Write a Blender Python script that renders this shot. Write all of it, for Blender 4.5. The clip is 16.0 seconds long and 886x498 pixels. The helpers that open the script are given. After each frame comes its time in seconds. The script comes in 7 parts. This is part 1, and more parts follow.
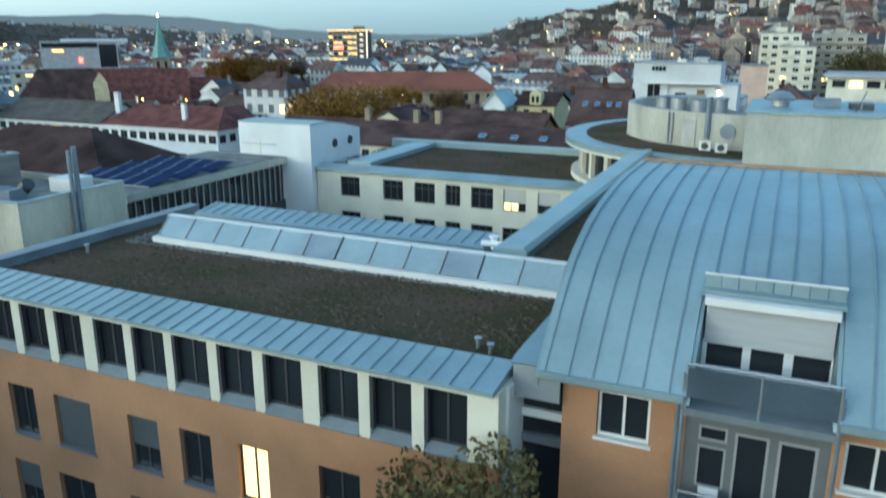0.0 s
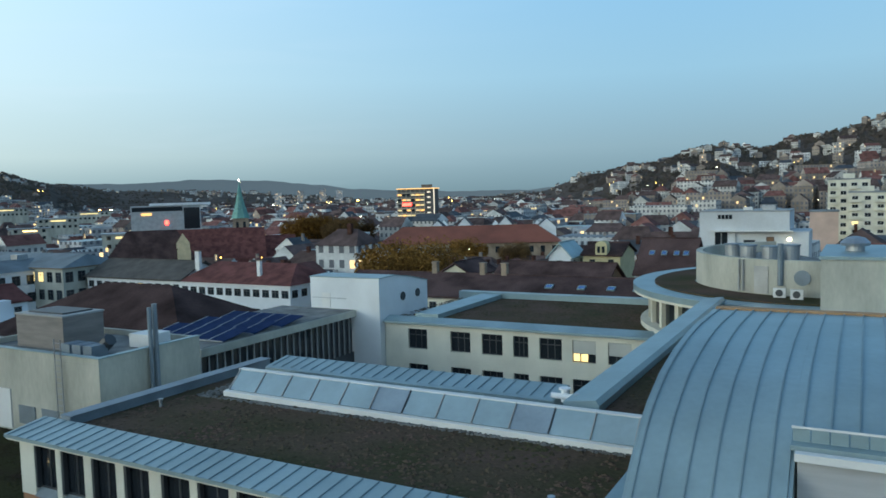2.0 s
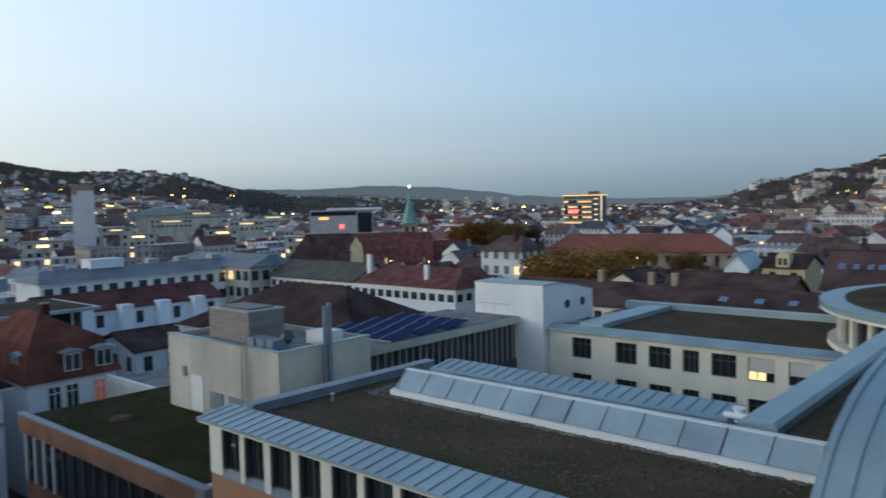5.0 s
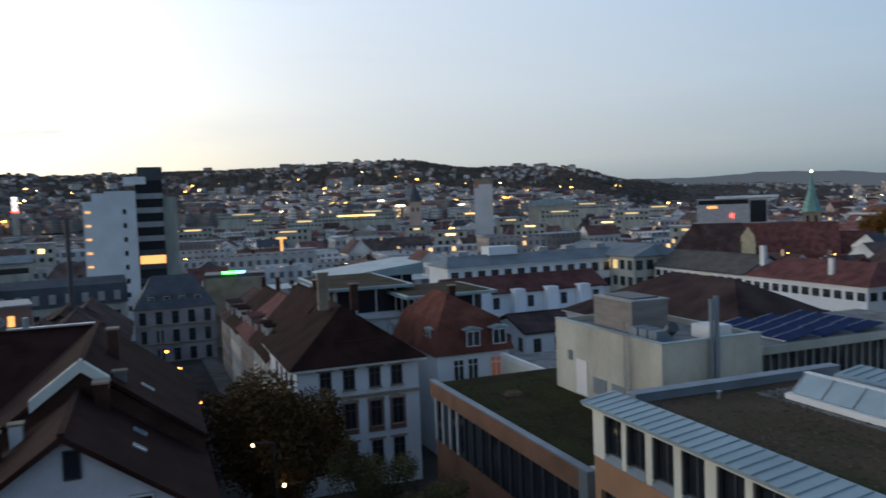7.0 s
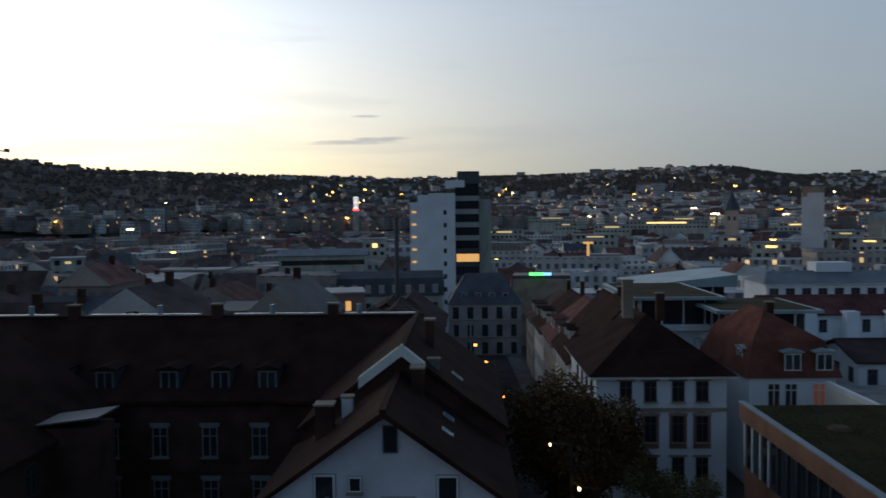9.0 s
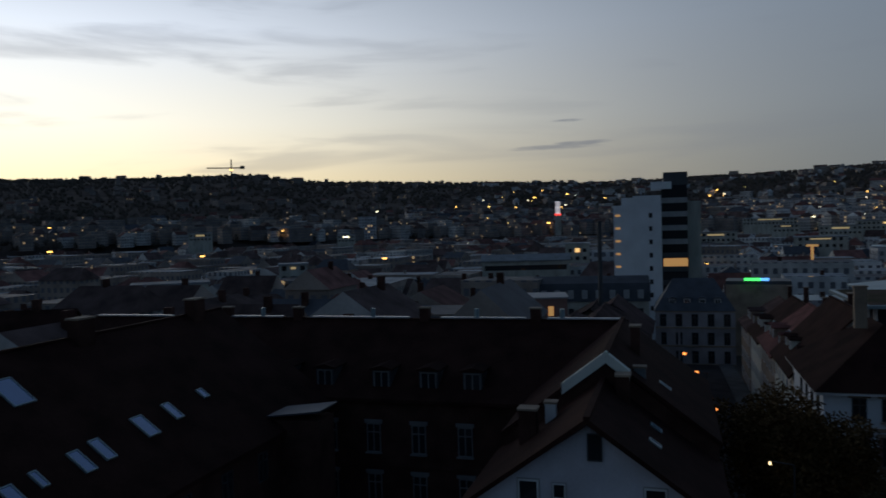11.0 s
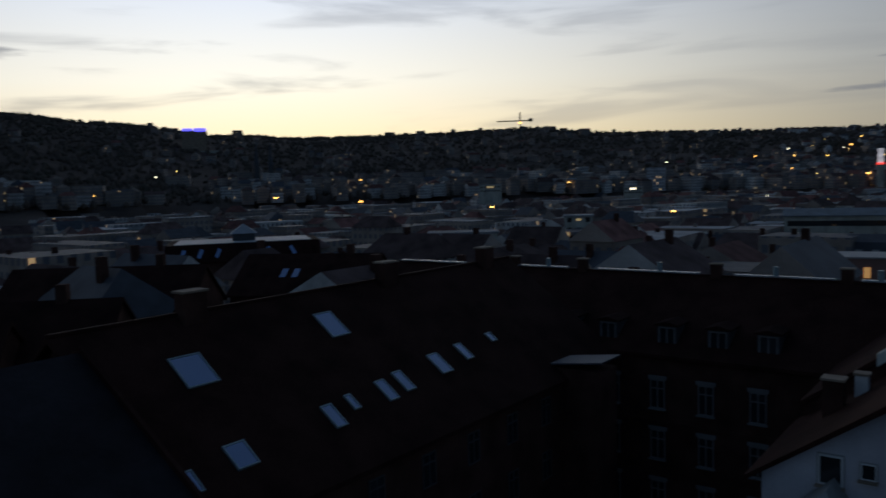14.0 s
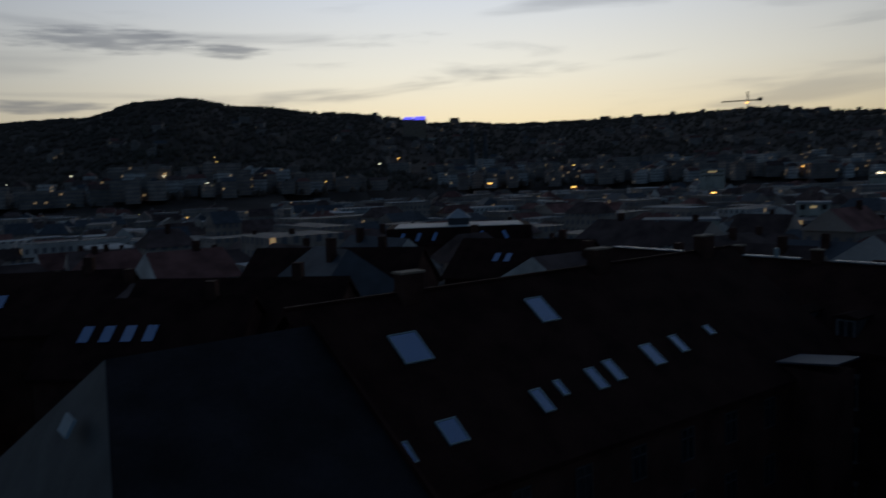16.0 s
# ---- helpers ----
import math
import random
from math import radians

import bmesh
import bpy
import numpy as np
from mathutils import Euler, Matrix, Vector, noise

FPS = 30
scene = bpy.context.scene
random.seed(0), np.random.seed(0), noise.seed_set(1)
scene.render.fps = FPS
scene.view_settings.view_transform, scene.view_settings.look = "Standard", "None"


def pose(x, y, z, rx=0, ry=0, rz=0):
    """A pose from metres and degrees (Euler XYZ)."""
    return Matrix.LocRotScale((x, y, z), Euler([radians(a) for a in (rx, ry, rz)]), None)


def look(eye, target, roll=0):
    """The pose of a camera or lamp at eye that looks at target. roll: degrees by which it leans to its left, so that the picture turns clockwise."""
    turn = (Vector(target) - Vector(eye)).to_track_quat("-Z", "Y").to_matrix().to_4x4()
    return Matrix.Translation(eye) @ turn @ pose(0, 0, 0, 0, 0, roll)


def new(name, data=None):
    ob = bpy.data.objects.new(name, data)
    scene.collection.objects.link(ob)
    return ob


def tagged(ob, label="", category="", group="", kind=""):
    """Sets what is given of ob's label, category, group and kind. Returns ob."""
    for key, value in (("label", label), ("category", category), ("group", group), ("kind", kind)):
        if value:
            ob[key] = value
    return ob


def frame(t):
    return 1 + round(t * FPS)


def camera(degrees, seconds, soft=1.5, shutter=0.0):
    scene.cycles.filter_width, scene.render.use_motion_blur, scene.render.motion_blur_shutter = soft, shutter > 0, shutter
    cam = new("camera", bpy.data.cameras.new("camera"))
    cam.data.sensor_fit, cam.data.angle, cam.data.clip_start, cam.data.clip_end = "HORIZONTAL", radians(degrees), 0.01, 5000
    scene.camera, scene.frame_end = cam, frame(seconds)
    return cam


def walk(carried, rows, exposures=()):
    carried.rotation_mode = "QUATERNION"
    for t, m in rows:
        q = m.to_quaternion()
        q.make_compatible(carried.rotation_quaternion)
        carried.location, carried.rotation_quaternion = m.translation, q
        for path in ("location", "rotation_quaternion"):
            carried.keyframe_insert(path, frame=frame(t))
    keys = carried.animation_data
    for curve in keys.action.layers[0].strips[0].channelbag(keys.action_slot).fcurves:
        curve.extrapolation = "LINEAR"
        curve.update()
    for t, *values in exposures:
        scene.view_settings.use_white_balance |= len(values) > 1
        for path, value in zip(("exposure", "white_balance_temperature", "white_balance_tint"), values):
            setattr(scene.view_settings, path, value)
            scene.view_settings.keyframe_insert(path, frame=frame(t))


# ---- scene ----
EYE = 23.0
FOV = 59.7
cam = camera(FOV, 16.0, soft=1.6, shutter=0.5)
PATH = [
    (0, pose(0.0, 0.0, EYE, 74.40, -0.00, -0.00)),
    (0.5, pose(0.0, 0.0, EYE, 79.81, 0.09, 0.82)),
    (1, pose(0.0, 0.0, EYE, 83.08, 0.95, 1.29)),
    (1.5, pose(0.0, 0.0, EYE, 84.69, 1.44, 2.95)),
    (2, pose(0.0, 0.0, EYE, 85.68, 1.57, 4.76)),
    (2.5, pose(0.0, 0.0, EYE, 85.76, 1.62, 5.98)),
    (3, pose(0.0, 0.0, EYE, 85.76, 1.81, 8.05)),
    (3.2, pose(0.0, 0.0, EYE, 85.87, 1.80, 8.84)),
    (5.3, pose(0.0, 0.0, EYE, 86.38, 1.38, 21.04)),
    (5.5, pose(0.0, 0.0, EYE, 85.88, 1.62, 24.43)),
    (6, pose(0.0, 0.0, EYE, 85.78, 1.51, 31.87)),
    (6.5, pose(0.0, 0.0, EYE, 85.66, 2.10, 38.43)),
    (7, pose(0.0, 0.0, EYE, 86.54, 2.22, 44.97)),
    (7.5, pose(0.0, 0.0, EYE, 86.58, 1.89, 49.81)),
    (8, pose(0.0, 0.0, EYE, 86.31, 1.86, 55.87)),
    (8.5, pose(0.0, 0.0, EYE, 86.74, 1.23, 61.21)),
    (9, pose(0.0, 0.0, EYE, 87.48, 0.63, 67.53)),
    (9.2, pose(0.0, 0.0, EYE, 87.59, 0.63, 68.50)),
    (11.3, pose(0.0, 0.0, EYE, 88.31, 1.32, 84.26)),
    (11.5, pose(0.0, 0.0, EYE, 88.36, 1.04, 85.37)),
    (12, pose(0.0, 0.0, EYE, 86.94, 1.35, 90.66)),
    (12.5, pose(0.0, 0.0, EYE, 84.45, 1.53, 93.89)),
    (13, pose(0.0, 0.0, EYE, 82.53, 1.51, 95.39)),
    (13.5, pose(0.0, 0.0, EYE, 84.88, 2.16, 97.91)),
    (14, pose(0.0, 0.0, EYE, 85.19, 1.78, 103.38)),
    (14.5, pose(0.0, 0.0, EYE, 85.73, 2.05, 107.52)),
    (15, pose(0.0, 0.0, EYE, 86.08, 1.71, 110.32)),
    (15.5, pose(0.0, 0.0, EYE, 86.14, 1.91, 113.28)),
    (16, pose(0.0, 0.0, EYE, 84.64, 2.04, 119.04)),
]

# seconds, stops, kelvin, tint: the picture darkens and warms as the camera turns to the afterglow
EXPOSURES = [(0.0, 0.6, 6500, 0), (1.0, 0.34, 6500, 0), (1.7, 0.05, 6500, 2), (2.5, -0.17, 6550, 7), (3.2, -0.18, 6600, 11), (5.5, -0.2, 6900, 18), (6.5, -0.38, 7100, 21),
             (8.0, -0.68, 7050, 19), (9.0, -1.27, 6850, 18), (11.5, -2.5, 6400, 19), (12.5, -2.64, 6400, 19), (13.5, -2.45, 6350, 20), (14.8, -2.58, 6350, 19), (16.0, -2.78, 6350, 19)]
walk(cam, PATH, EXPOSURES)

# ---------------------------------------------------------------- world and light
GLOW = 117.0  # bearing of the afterglow, degrees left of +y


def build_world():
    w = bpy.data.worlds.new("dusk_sky")
    scene.world = w
    w.use_nodes = True
    nt = w.node_tree
    nt.nodes.clear()
    N, K = nt.nodes.new, nt.links.new
    out = N("ShaderNodeOutputWorld")
    co = N("ShaderNodeTexCoord")
    sep = N("ShaderNodeSeparateXYZ")
    K(co.outputs["Generated"], sep.inputs[0])
    # how far a direction points at the afterglow
    dot = N("ShaderNodeVectorMath")
    dot.operation = "DOT_PRODUCT"
    dot.inputs[1].default_value = (-math.sin(radians(GLOW)), math.cos(radians(GLOW)), 0)
    K(co.outputs["Generated"], dot.inputs[0])
    pos = N("ShaderNodeMath")
    pos.operation = "MAXIMUM"
    pos.inputs[1].default_value = 0.0
    K(dot.outputs["Value"], pos.inputs[0])
    az = N("ShaderNodeMath")
    az.operation = "POWER"
    az.inputs[1].default_value = 4.5
    K(pos.outputs[0], az.inputs[0])

    def ramp(stops):
        r = N("ShaderNodeValToRGB")
        e = r.color_ramp.elements
        while len(e) < len(stops):
            e.new(0.5)
        for k, (p, c) in zip(e, stops):
            k.position, k.color = p, (*c, 1)
        K(sep.outputs["Z"], r.inputs[0])
        return r

    east = ramp([(0.0, (.23, .35, .43)), (.05, (.33, .50, .62)), (.14, (.38, .66, .90)), (.32, (.30, .64, 1.05)), (.5, (.17, .36, .66)), (1, (.10, .23, .45))])
    pale = ramp([(0.0, (.38, .56, .62)), (.05, (.90, 1.06, 1.06)), (.14, (1.0, 1.22, 1.32)), (.32, (.96, 1.28, 1.56)), (.5, (.45, .66, .92)), (1, (.13, .26, .48))])
    west = ramp([(0.0, (6.3, 4.7, 2.1)), (.06, (6.8, 5.9, 3.4)), (.13, (6.4, 6.4, 5.1)), (.24, (5.0, 5.7, 6.0)), (.40, (1.4, 1.9, 2.5)), (1, (.15, .29, .50))])
    half = N("ShaderNodeMapRange")
    half.interpolation_type = "SMOOTHSTEP"
    half.inputs[1].default_value, half.inputs[2].default_value = -0.68, 0.75
    K(dot.outputs["Value"], half.inputs[0])
    first = N("ShaderNodeMix")
    first.data_type = "RGBA"
    K(half.outputs[0], first.inputs["Factor"])
    K(east.outputs[0], first.inputs["A"])
    K(pale.outputs[0], first.inputs["B"])
    mix = N("ShaderNodeMix")
    mix.data_type = "RGBA"
    K(az.outputs[0], mix.inputs["Factor"])
    K(first.outputs["Result"], mix.inputs["A"])
    K(west.outputs[0], mix.inputs["B"])
    # thin cloud streaks, flattened towards the horizon
    mp = N("ShaderNodeMapping")
    mp.inputs["Scale"].default_value = (1.6, 1.6, 14.0)
    K(co.outputs["Generated"], mp.inputs[0])
    n1 = N("ShaderNodeTexNoise")
    n1.inputs["Scale"].default_value, n1.inputs["Detail"].default_value, n1.inputs["Distortion"].default_value = 2.2, 7.0, 0.5
    K(mp.outputs[0], n1.inputs["Vector"])
    n2 = N("ShaderNodeTexNoise")
    n2.inputs["Scale"].default_value, n2.inputs["Detail"].default_value = 16.0, 4.0
    K(mp.outputs[0], n2.inputs["Vector"])
    cl = N("ShaderNodeMapRange")
    cl.interpolation_type = "SMOOTHSTEP"
    cl.inputs[1].default_value, cl.inputs[2].default_value = 0.49, 0.68
    K(n1.outputs[0], cl.inputs[0])
    everywhere = N("ShaderNodeMath")
    everywhere.operation = "MULTIPLY"
    everywhere.inputs[1].default_value = 0.35
    K(half.outputs[0], everywhere.inputs[0])
    most = N("ShaderNodeMath")
    most.operation = "MAXIMUM"
    K(everywhere.outputs[0], most.inputs[0])
    K(az.outputs[0], most.inputs[1])
    side = N("ShaderNodeMath")
    side.operation = "MULTIPLY"
    K(cl.outputs[0], side.inputs[0])
    K(most.outputs[0], side.inputs[1])
    amt = N("ShaderNodeMath")
    amt.operation = "MULTIPLY"
    amt.inputs[1].default_value = 0.46
    K(side.outputs[0], amt.inputs[0])
    cm = N("ShaderNodeMix")
    cm.data_type = "RGBA"
    cm.inputs["B"].default_value = (.86, 1.02, 1.22, 1)
    K(amt.outputs[0], cm.inputs["Factor"])
    K(mix.outputs["Result"], cm.inputs["A"])
    # a few small lens-shaped clouds: bearing, elevation, half length and half height in degrees
    last = cm
    for bear, el, wide, high in ((74.39, 5.36, 3.8, .24), (71.74, 5.65, 2.6, .16), (73.19, 7.26, 1.5, .12), (141.8, 9.86, 7.0, 1.0), (134.15, 9.2, 3.2, .6), (146.19, 5.43, 5.0, .55)):
        a, e = radians(bear), radians(el)
        total = None
        for axis, size in (((-math.cos(a), -math.sin(a), 0), wide), ((math.sin(a) * math.sin(e), -math.cos(a) * math.sin(e), math.cos(e)), high)):
            d = N("ShaderNodeVectorMath")
            d.operation = "DOT_PRODUCT"
            d.inputs[1].default_value = axis
            K(co.outputs["Generated"], d.inputs[0])
            q = N("ShaderNodeMath")
            q.operation = "MULTIPLY"
            q.inputs[1].default_value = 1 / math.sin(radians(size))
            K(d.outputs["Value"], q.inputs[0])
            p = N("ShaderNodeMath")
            p.operation = "MULTIPLY"
            K(q.outputs[0], p.inputs[0])
            K(q.outputs[0], p.inputs[1])
            if total:
                t2 = N("ShaderNodeMath")
                t2.operation = "ADD"
                K(total.outputs[0], t2.inputs[0])
                K(p.outputs[0], t2.inputs[1])
                total = t2
            else:
                total = p
        ragged = N("ShaderNodeMath")
        ragged.operation = "MULTIPLY_ADD"
        ragged.inputs[1].default_value = 2.4
        K(n2.outputs[0], ragged.inputs[0])
        K(total.outputs[0], ragged.inputs[2])
        mask = N("ShaderNodeMapRange")
        mask.interpolation_type = "SMOOTHSTEP"
        mask.inputs[1].default_value, mask.inputs[2].default_value = 2.3, 1.0
        mask.inputs[3].default_value, mask.inputs[4].default_value = 0.0, 0.6
        K(ragged.outputs[0], mask.inputs[0])
        front = N("ShaderNodeVectorMath")
        front.operation = "DOT_PRODUCT"
        front.inputs[1].default_value = (-math.sin(a), math.cos(a), 0)
        K(co.outputs["Generated"], front.inputs[0])
        ahead = N("ShaderNodeMath")
        ahead.operation = "GREATER_THAN"
        ahead.inputs[1].default_value = 0.0
        K(front.outputs["Value"], ahead.inputs[0])
        fac = N("ShaderNodeMath")
        fac.operation = "MULTIPLY"
        K(mask.outputs[0], fac.inputs[0])
        K(ahead.outputs[0], fac.inputs[1])
        m2 = N("ShaderNodeMix")
        m2.data_type = "RGBA"
        m2.inputs["B"].default_value = (.75, .9, 1.1, 1)
        K(fac.outputs[0], m2.inputs["Factor"])
        K(last.outputs["Result"], m2.inputs["A"])
        last = m2
    b1 = N("ShaderNodeBackground")
    b1.inputs[1].default_value = 0.92
    K(last.outputs["Result"], b1.inputs[0])
    sky = N("ShaderNodeTexSky")
    sky.sky_type, sky.sun_disc = "NISHITA", False
    sky.sun_elevation, sky.sun_rotation = radians(-3.0), radians(GLOW)
    b2 = N("ShaderNodeBackground")
    b2.inputs[1].default_value = 0.05
    K(sky.outputs[0], b2.inputs[0])
    add = N("ShaderNodeAddShader")
    K(b1.outputs[0], add.inputs[0])
    K(b2.outputs[0], add.inputs[1])
    K(add.outputs[0], out.inputs[0])


build_world()
sun = new("sun", bpy.data.lights.new("sun", "SUN"))
sun.data.energy, sun.data.angle, sun.data.color = 0.25, radians(25), (1, .82, .62)
_g = Vector((-math.sin(radians(GLOW)), math.cos(radians(GLOW)), 0.12))
sun.matrix_world = look(_g * 100, (0, 0, 0))


# ---------------------------------------------------------------- materials
def mat(name, col, rough=0.7, metal=0.0, var=0.25, scale=0.6, fine=9.0, bump=0.15, stretch=(1, 1, 1), rand=0.0, col2=None, spec=0.5):
    """A surface with stains at one scale and grain at another; rand: how much its value differs from object to object and piece to piece."""
    m = bpy.data.materials.new(name)
    m.use_nodes = True
    nt = m.node_tree
    N, K = nt.nodes.new, nt.links.new
    b = nt.nodes["Principled BSDF"]
    b.inputs["Roughness"].default_value, b.inputs["Metallic"].default_value = rough, metal
    b.inputs["Specular IOR Level"].default_value = spec
    geo = N("ShaderNodeNewGeometry")
    mp = N("ShaderNodeMapping")
    mp.inputs["Scale"].default_value = stretch
    K(geo.outputs["Position"], mp.inputs[0])
    n1, n2 = N("ShaderNodeTexNoise"), N("ShaderNodeTexNoise")
    n1.inputs["Scale"].default_value, n1.inputs["Detail"].default_value = scale, 5
    n2.inputs["Scale"].default_value, n2.inputs["Detail"].default_value = fine, 4
    K(mp.outputs[0], n1.inputs["Vector"])
    K(mp.outputs[0], n2.inputs["Vector"])
    mx = N("ShaderNodeMix")
    mx.data_type = "RGBA"
    c2 = col2 or [c * (1 - 1.6 * var) for c in col]
    mx.inputs["A"].default_value, mx.inputs["B"].default_value = (*[c * (1 + .5 * var) for c in col], 1), (*[max(c, .003) for c in c2], 1)
    mr = N("ShaderNodeMapRange")
    mr.inputs[1].default_value, mr.inputs[2].default_value = 0.35, 0.7
    K(n1.outputs[0], mr.inputs[0])
    K(mr.outputs[0], mx.inputs["Factor"])
    hv = N("ShaderNodeHueSaturation")
    K(mx.outputs["Result"], hv.inputs["Color"])
    gr = N("ShaderNodeMapRange")
    gr.inputs[3].default_value, gr.inputs[4].default_value = 1 - var * .8, 1 + var * .8
    K(n2.outputs[0], gr.inputs[0])
    val = gr.outputs[0]
    if rand:
        oi = N("ShaderNodeObjectInfo")
        ad = N("ShaderNodeMath")
        ad.operation = "ADD"
        K(oi.outputs["Random"], ad.inputs[0])
        K(geo.outputs["Random Per Island"], ad.inputs[1])
        fr = N("ShaderNodeMath")
        fr.operation = "FRACT"
        K(ad.outputs[0], fr.inputs[0])
        rr = N("ShaderNodeMapRange")
        rr.inputs[3].default_value, rr.inputs[4].default_value = 1 - rand, 1 + rand
        K(fr.outputs[0], rr.inputs[0])
        mu = N("ShaderNodeMath")
        mu.operation = "MULTIPLY"
        K(rr.outputs[0], mu.inputs[0])
        K(val, mu.inputs[1])
        val = mu.outputs[0]
    K(val, hv.inputs["Value"])
    K(hv.outputs[0], b.inputs["Base Color"])
    if bump:
        bp = N("ShaderNodeBump")
        bp.inputs["Strength"].default_value, bp.inputs["Distance"].default_value = bump, 0.03
        K(n2.outputs[0], bp.inputs["Height"])
        K(bp.outputs[0], b.inputs["Normal"])
    return m


def glow(name, col, strength):
    m = bpy.data.materials.new(name)
    m.use_nodes = True
    b = m.node_tree.nodes["Principled BSDF"]
    b.inputs["Base Color"].default_value = (*[c * .5 for c in col], 1)
    b.inputs["Emission Color"].default_value, b.inputs["Emission Strength"].default_value = (*col, 1), strength
    return m


def city_wall(name, col, lit, warm=(1, .68, .3), power=1.6, rand=.25, bay=2.6, floor=3.1):
    """Plastered wall of far houses: rows of windows too small to be told apart, a few of them lit."""
    m = mat(name, col, .85, 0, .25, .15, 2.0, 0, rand=rand)
    nt = m.node_tree
    N, K = nt.nodes.new, nt.links.new
    b = nt.nodes["Principled BSDF"]
    base = b.inputs["Base Color"].links[0].from_socket
    uv = N("ShaderNodeUVMap")
    sp = N("ShaderNodeSeparateXYZ")
    K(uv.outputs[0], sp.inputs[0])

    def math1(op, a, v=None, c=None):
        n = N("ShaderNodeMath")
        n.operation = op
        K(a, n.inputs[0])
        if v is not None:
            n.inputs[1].default_value = v
        if c is not None:
            K(c, n.inputs[1])
        return n.outputs[0]

    cells, masks = [], []
    for ax, size, half in (("X", bay, .24), ("Y", floor, .27)):
        q = math1("DIVIDE", sp.outputs[ax], size)
        cells.append(math1("FLOOR", q))
        masks.append(math1("LESS_THAN", math1("ABSOLUTE", math1("SUBTRACT", math1("FRACT", q), .5)), half))
    hole = math1("MULTIPLY", masks[0], None, masks[1])
    cb = N("ShaderNodeCombineXYZ")
    K(cells[0], cb.inputs[0])
    K(cells[1], cb.inputs[1])
    geo = N("ShaderNodeNewGeometry")
    oi = N("ShaderNodeObjectInfo")
    K(math1("ADD", math1("MULTIPLY", geo.outputs["Random Per Island"], 91.7), None, math1("MULTIPLY", oi.outputs["Random"], 57.3)), cb.inputs[2])
    wn = N("ShaderNodeTexWhiteNoise")
    K(cb.outputs[0], wn.inputs["Vector"])
    on = math1("MULTIPLY", math1("LESS_THAN", wn.outputs["Value"], lit), None, hole)
    mx = N("ShaderNodeMix")
    mx.data_type = "RGBA"
    # pane grey with the mirrored sky put into the colour
    mx.inputs["B"].default_value = (.13, .135, .15, 1)
    K(hole, mx.inputs["Factor"])
    K(base, mx.inputs["A"])
    K(mx.outputs["Result"], b.inputs["Base Color"])
    b.inputs["Emission Color"].default_value = (*warm, 1)
    K(math1("MULTIPLY", on, power), b.inputs["Emission Strength"])
    return m


def glass(name, tint=(.02, .025, .03), rough=.06):
    m = bpy.data.materials.new(name)
    m.use_nodes = True
    b = m.node_tree.nodes["Principled BSDF"]
    b.inputs["Base Color"].default_value, b.inputs["Roughness"].default_value = (*tint, 1), rough
    b.inputs["Specular IOR Level"].default_value = .6
    return m


ZINC = mat("zinc_sheet", (.295, .39, .41), .42, .35, .12, .35, 5, .08, rand=.06)
ZINC_DK = mat("zinc_seam", (.20, .245, .285), .5, .3, .15)
SEAM = mat("zinc_fold", (.255, .335, .355), .45, .35, .15)
FRAME_GY = mat("grey_frame", (.34, .34, .33), .6, 0, .1)
MOSS = mat("sedum_tuft", (.094, .062, .048), .97, 0, .3, .25, 9, 0, rand=.25, col2=(.055, .056, .026), spec=.03)
GREYROOF = mat("grey_sheet_roof", (.17, .20, .215), .6, .1, .2, .3, 5, .1, rand=.1)
PALE_ROOF = mat("pale_flat_roof", (.34, .36, .37), .85, 0, .25, .1, 2, 0, rand=.35)
SEDUM = mat("sedum_roof", (.088, .058, .044), .97, 0, .5, .22, 6, 1.0, col2=(.052, .052, .024), spec=.05)
CREAM = mat("cream_render", (.69, .66, .55), .85, 0, .10, .3, 12, .1)
WHITE = mat("white_render", (.74, .76, .77), .8, 0, .08, .25, 12, .08)
ORANGE = mat("orange_render", (.42, .215, .115), .88, 0, .14, .4, 10, .12)
CONCRETE = mat("concrete", (.47, .46, .39), .85, 0, .22, .35, 6, .15, stretch=(1, 1, .35))
GRAVEL = mat("roof_gravel", (.20, .20, .19), .95, 0, .3, .8, 20, .6)
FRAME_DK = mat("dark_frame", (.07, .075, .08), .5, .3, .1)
FRAME_WH = mat("white_frame", (.72, .72, .70), .5, 0, .06)
PANE = glass("window_pane")
SKYPANE = mat("rooflight_pane", (.28, .38, .43), .3, 0, .12, .6, 4, .02)
BRICKBAND = mat("terracotta_band", (.42, .25, .13), .85, 0, .2, .6, 14, .2)
TILE_BR = mat("brown_roof_tile", (.088, .056, .052), .95, 0, .35, .3, 5, .6, rand=.25, spec=.05)
TILE_RED = mat("red_roof_tile", (.155, .06, .052), .9, 0, .3, .5, 5, .5, rand=.2, spec=.15)
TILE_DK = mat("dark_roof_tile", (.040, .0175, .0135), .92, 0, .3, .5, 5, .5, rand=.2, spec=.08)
SLATE = mat("slate_roof", (.06, .068, .08), .7, 0, .25, .4, 6, .3, rand=.1)
STONE = mat("sandstone", (.33, .25, .18), .9, 0, .25, .4, 6, .2)
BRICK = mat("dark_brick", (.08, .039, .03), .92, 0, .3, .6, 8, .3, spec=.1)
SOLAR = mat("solar_cell", (.028, .046, .105), .7, 0, .15, 1.5, 8, 0, spec=0)
STEEL = mat("galvanised_steel", (.40, .42, .44), .4, .7, .15)
ASPHALT = mat("asphalt", (.05, .045, .045), .95, 0, .25, .3, 14, .3, spec=.06)
PAVING = mat("pavement_slab", (.12, .115, .11), .95, 0, .2, .5, 8, .3, spec=.06)
GROUND = mat("city_ground", (.10, .08, .068), .95, 0, .3, .02, .4, .2, spec=.05)
BARK = mat("bark", (.06, .045, .035), .95, 0, .3, 2, 12, .6)
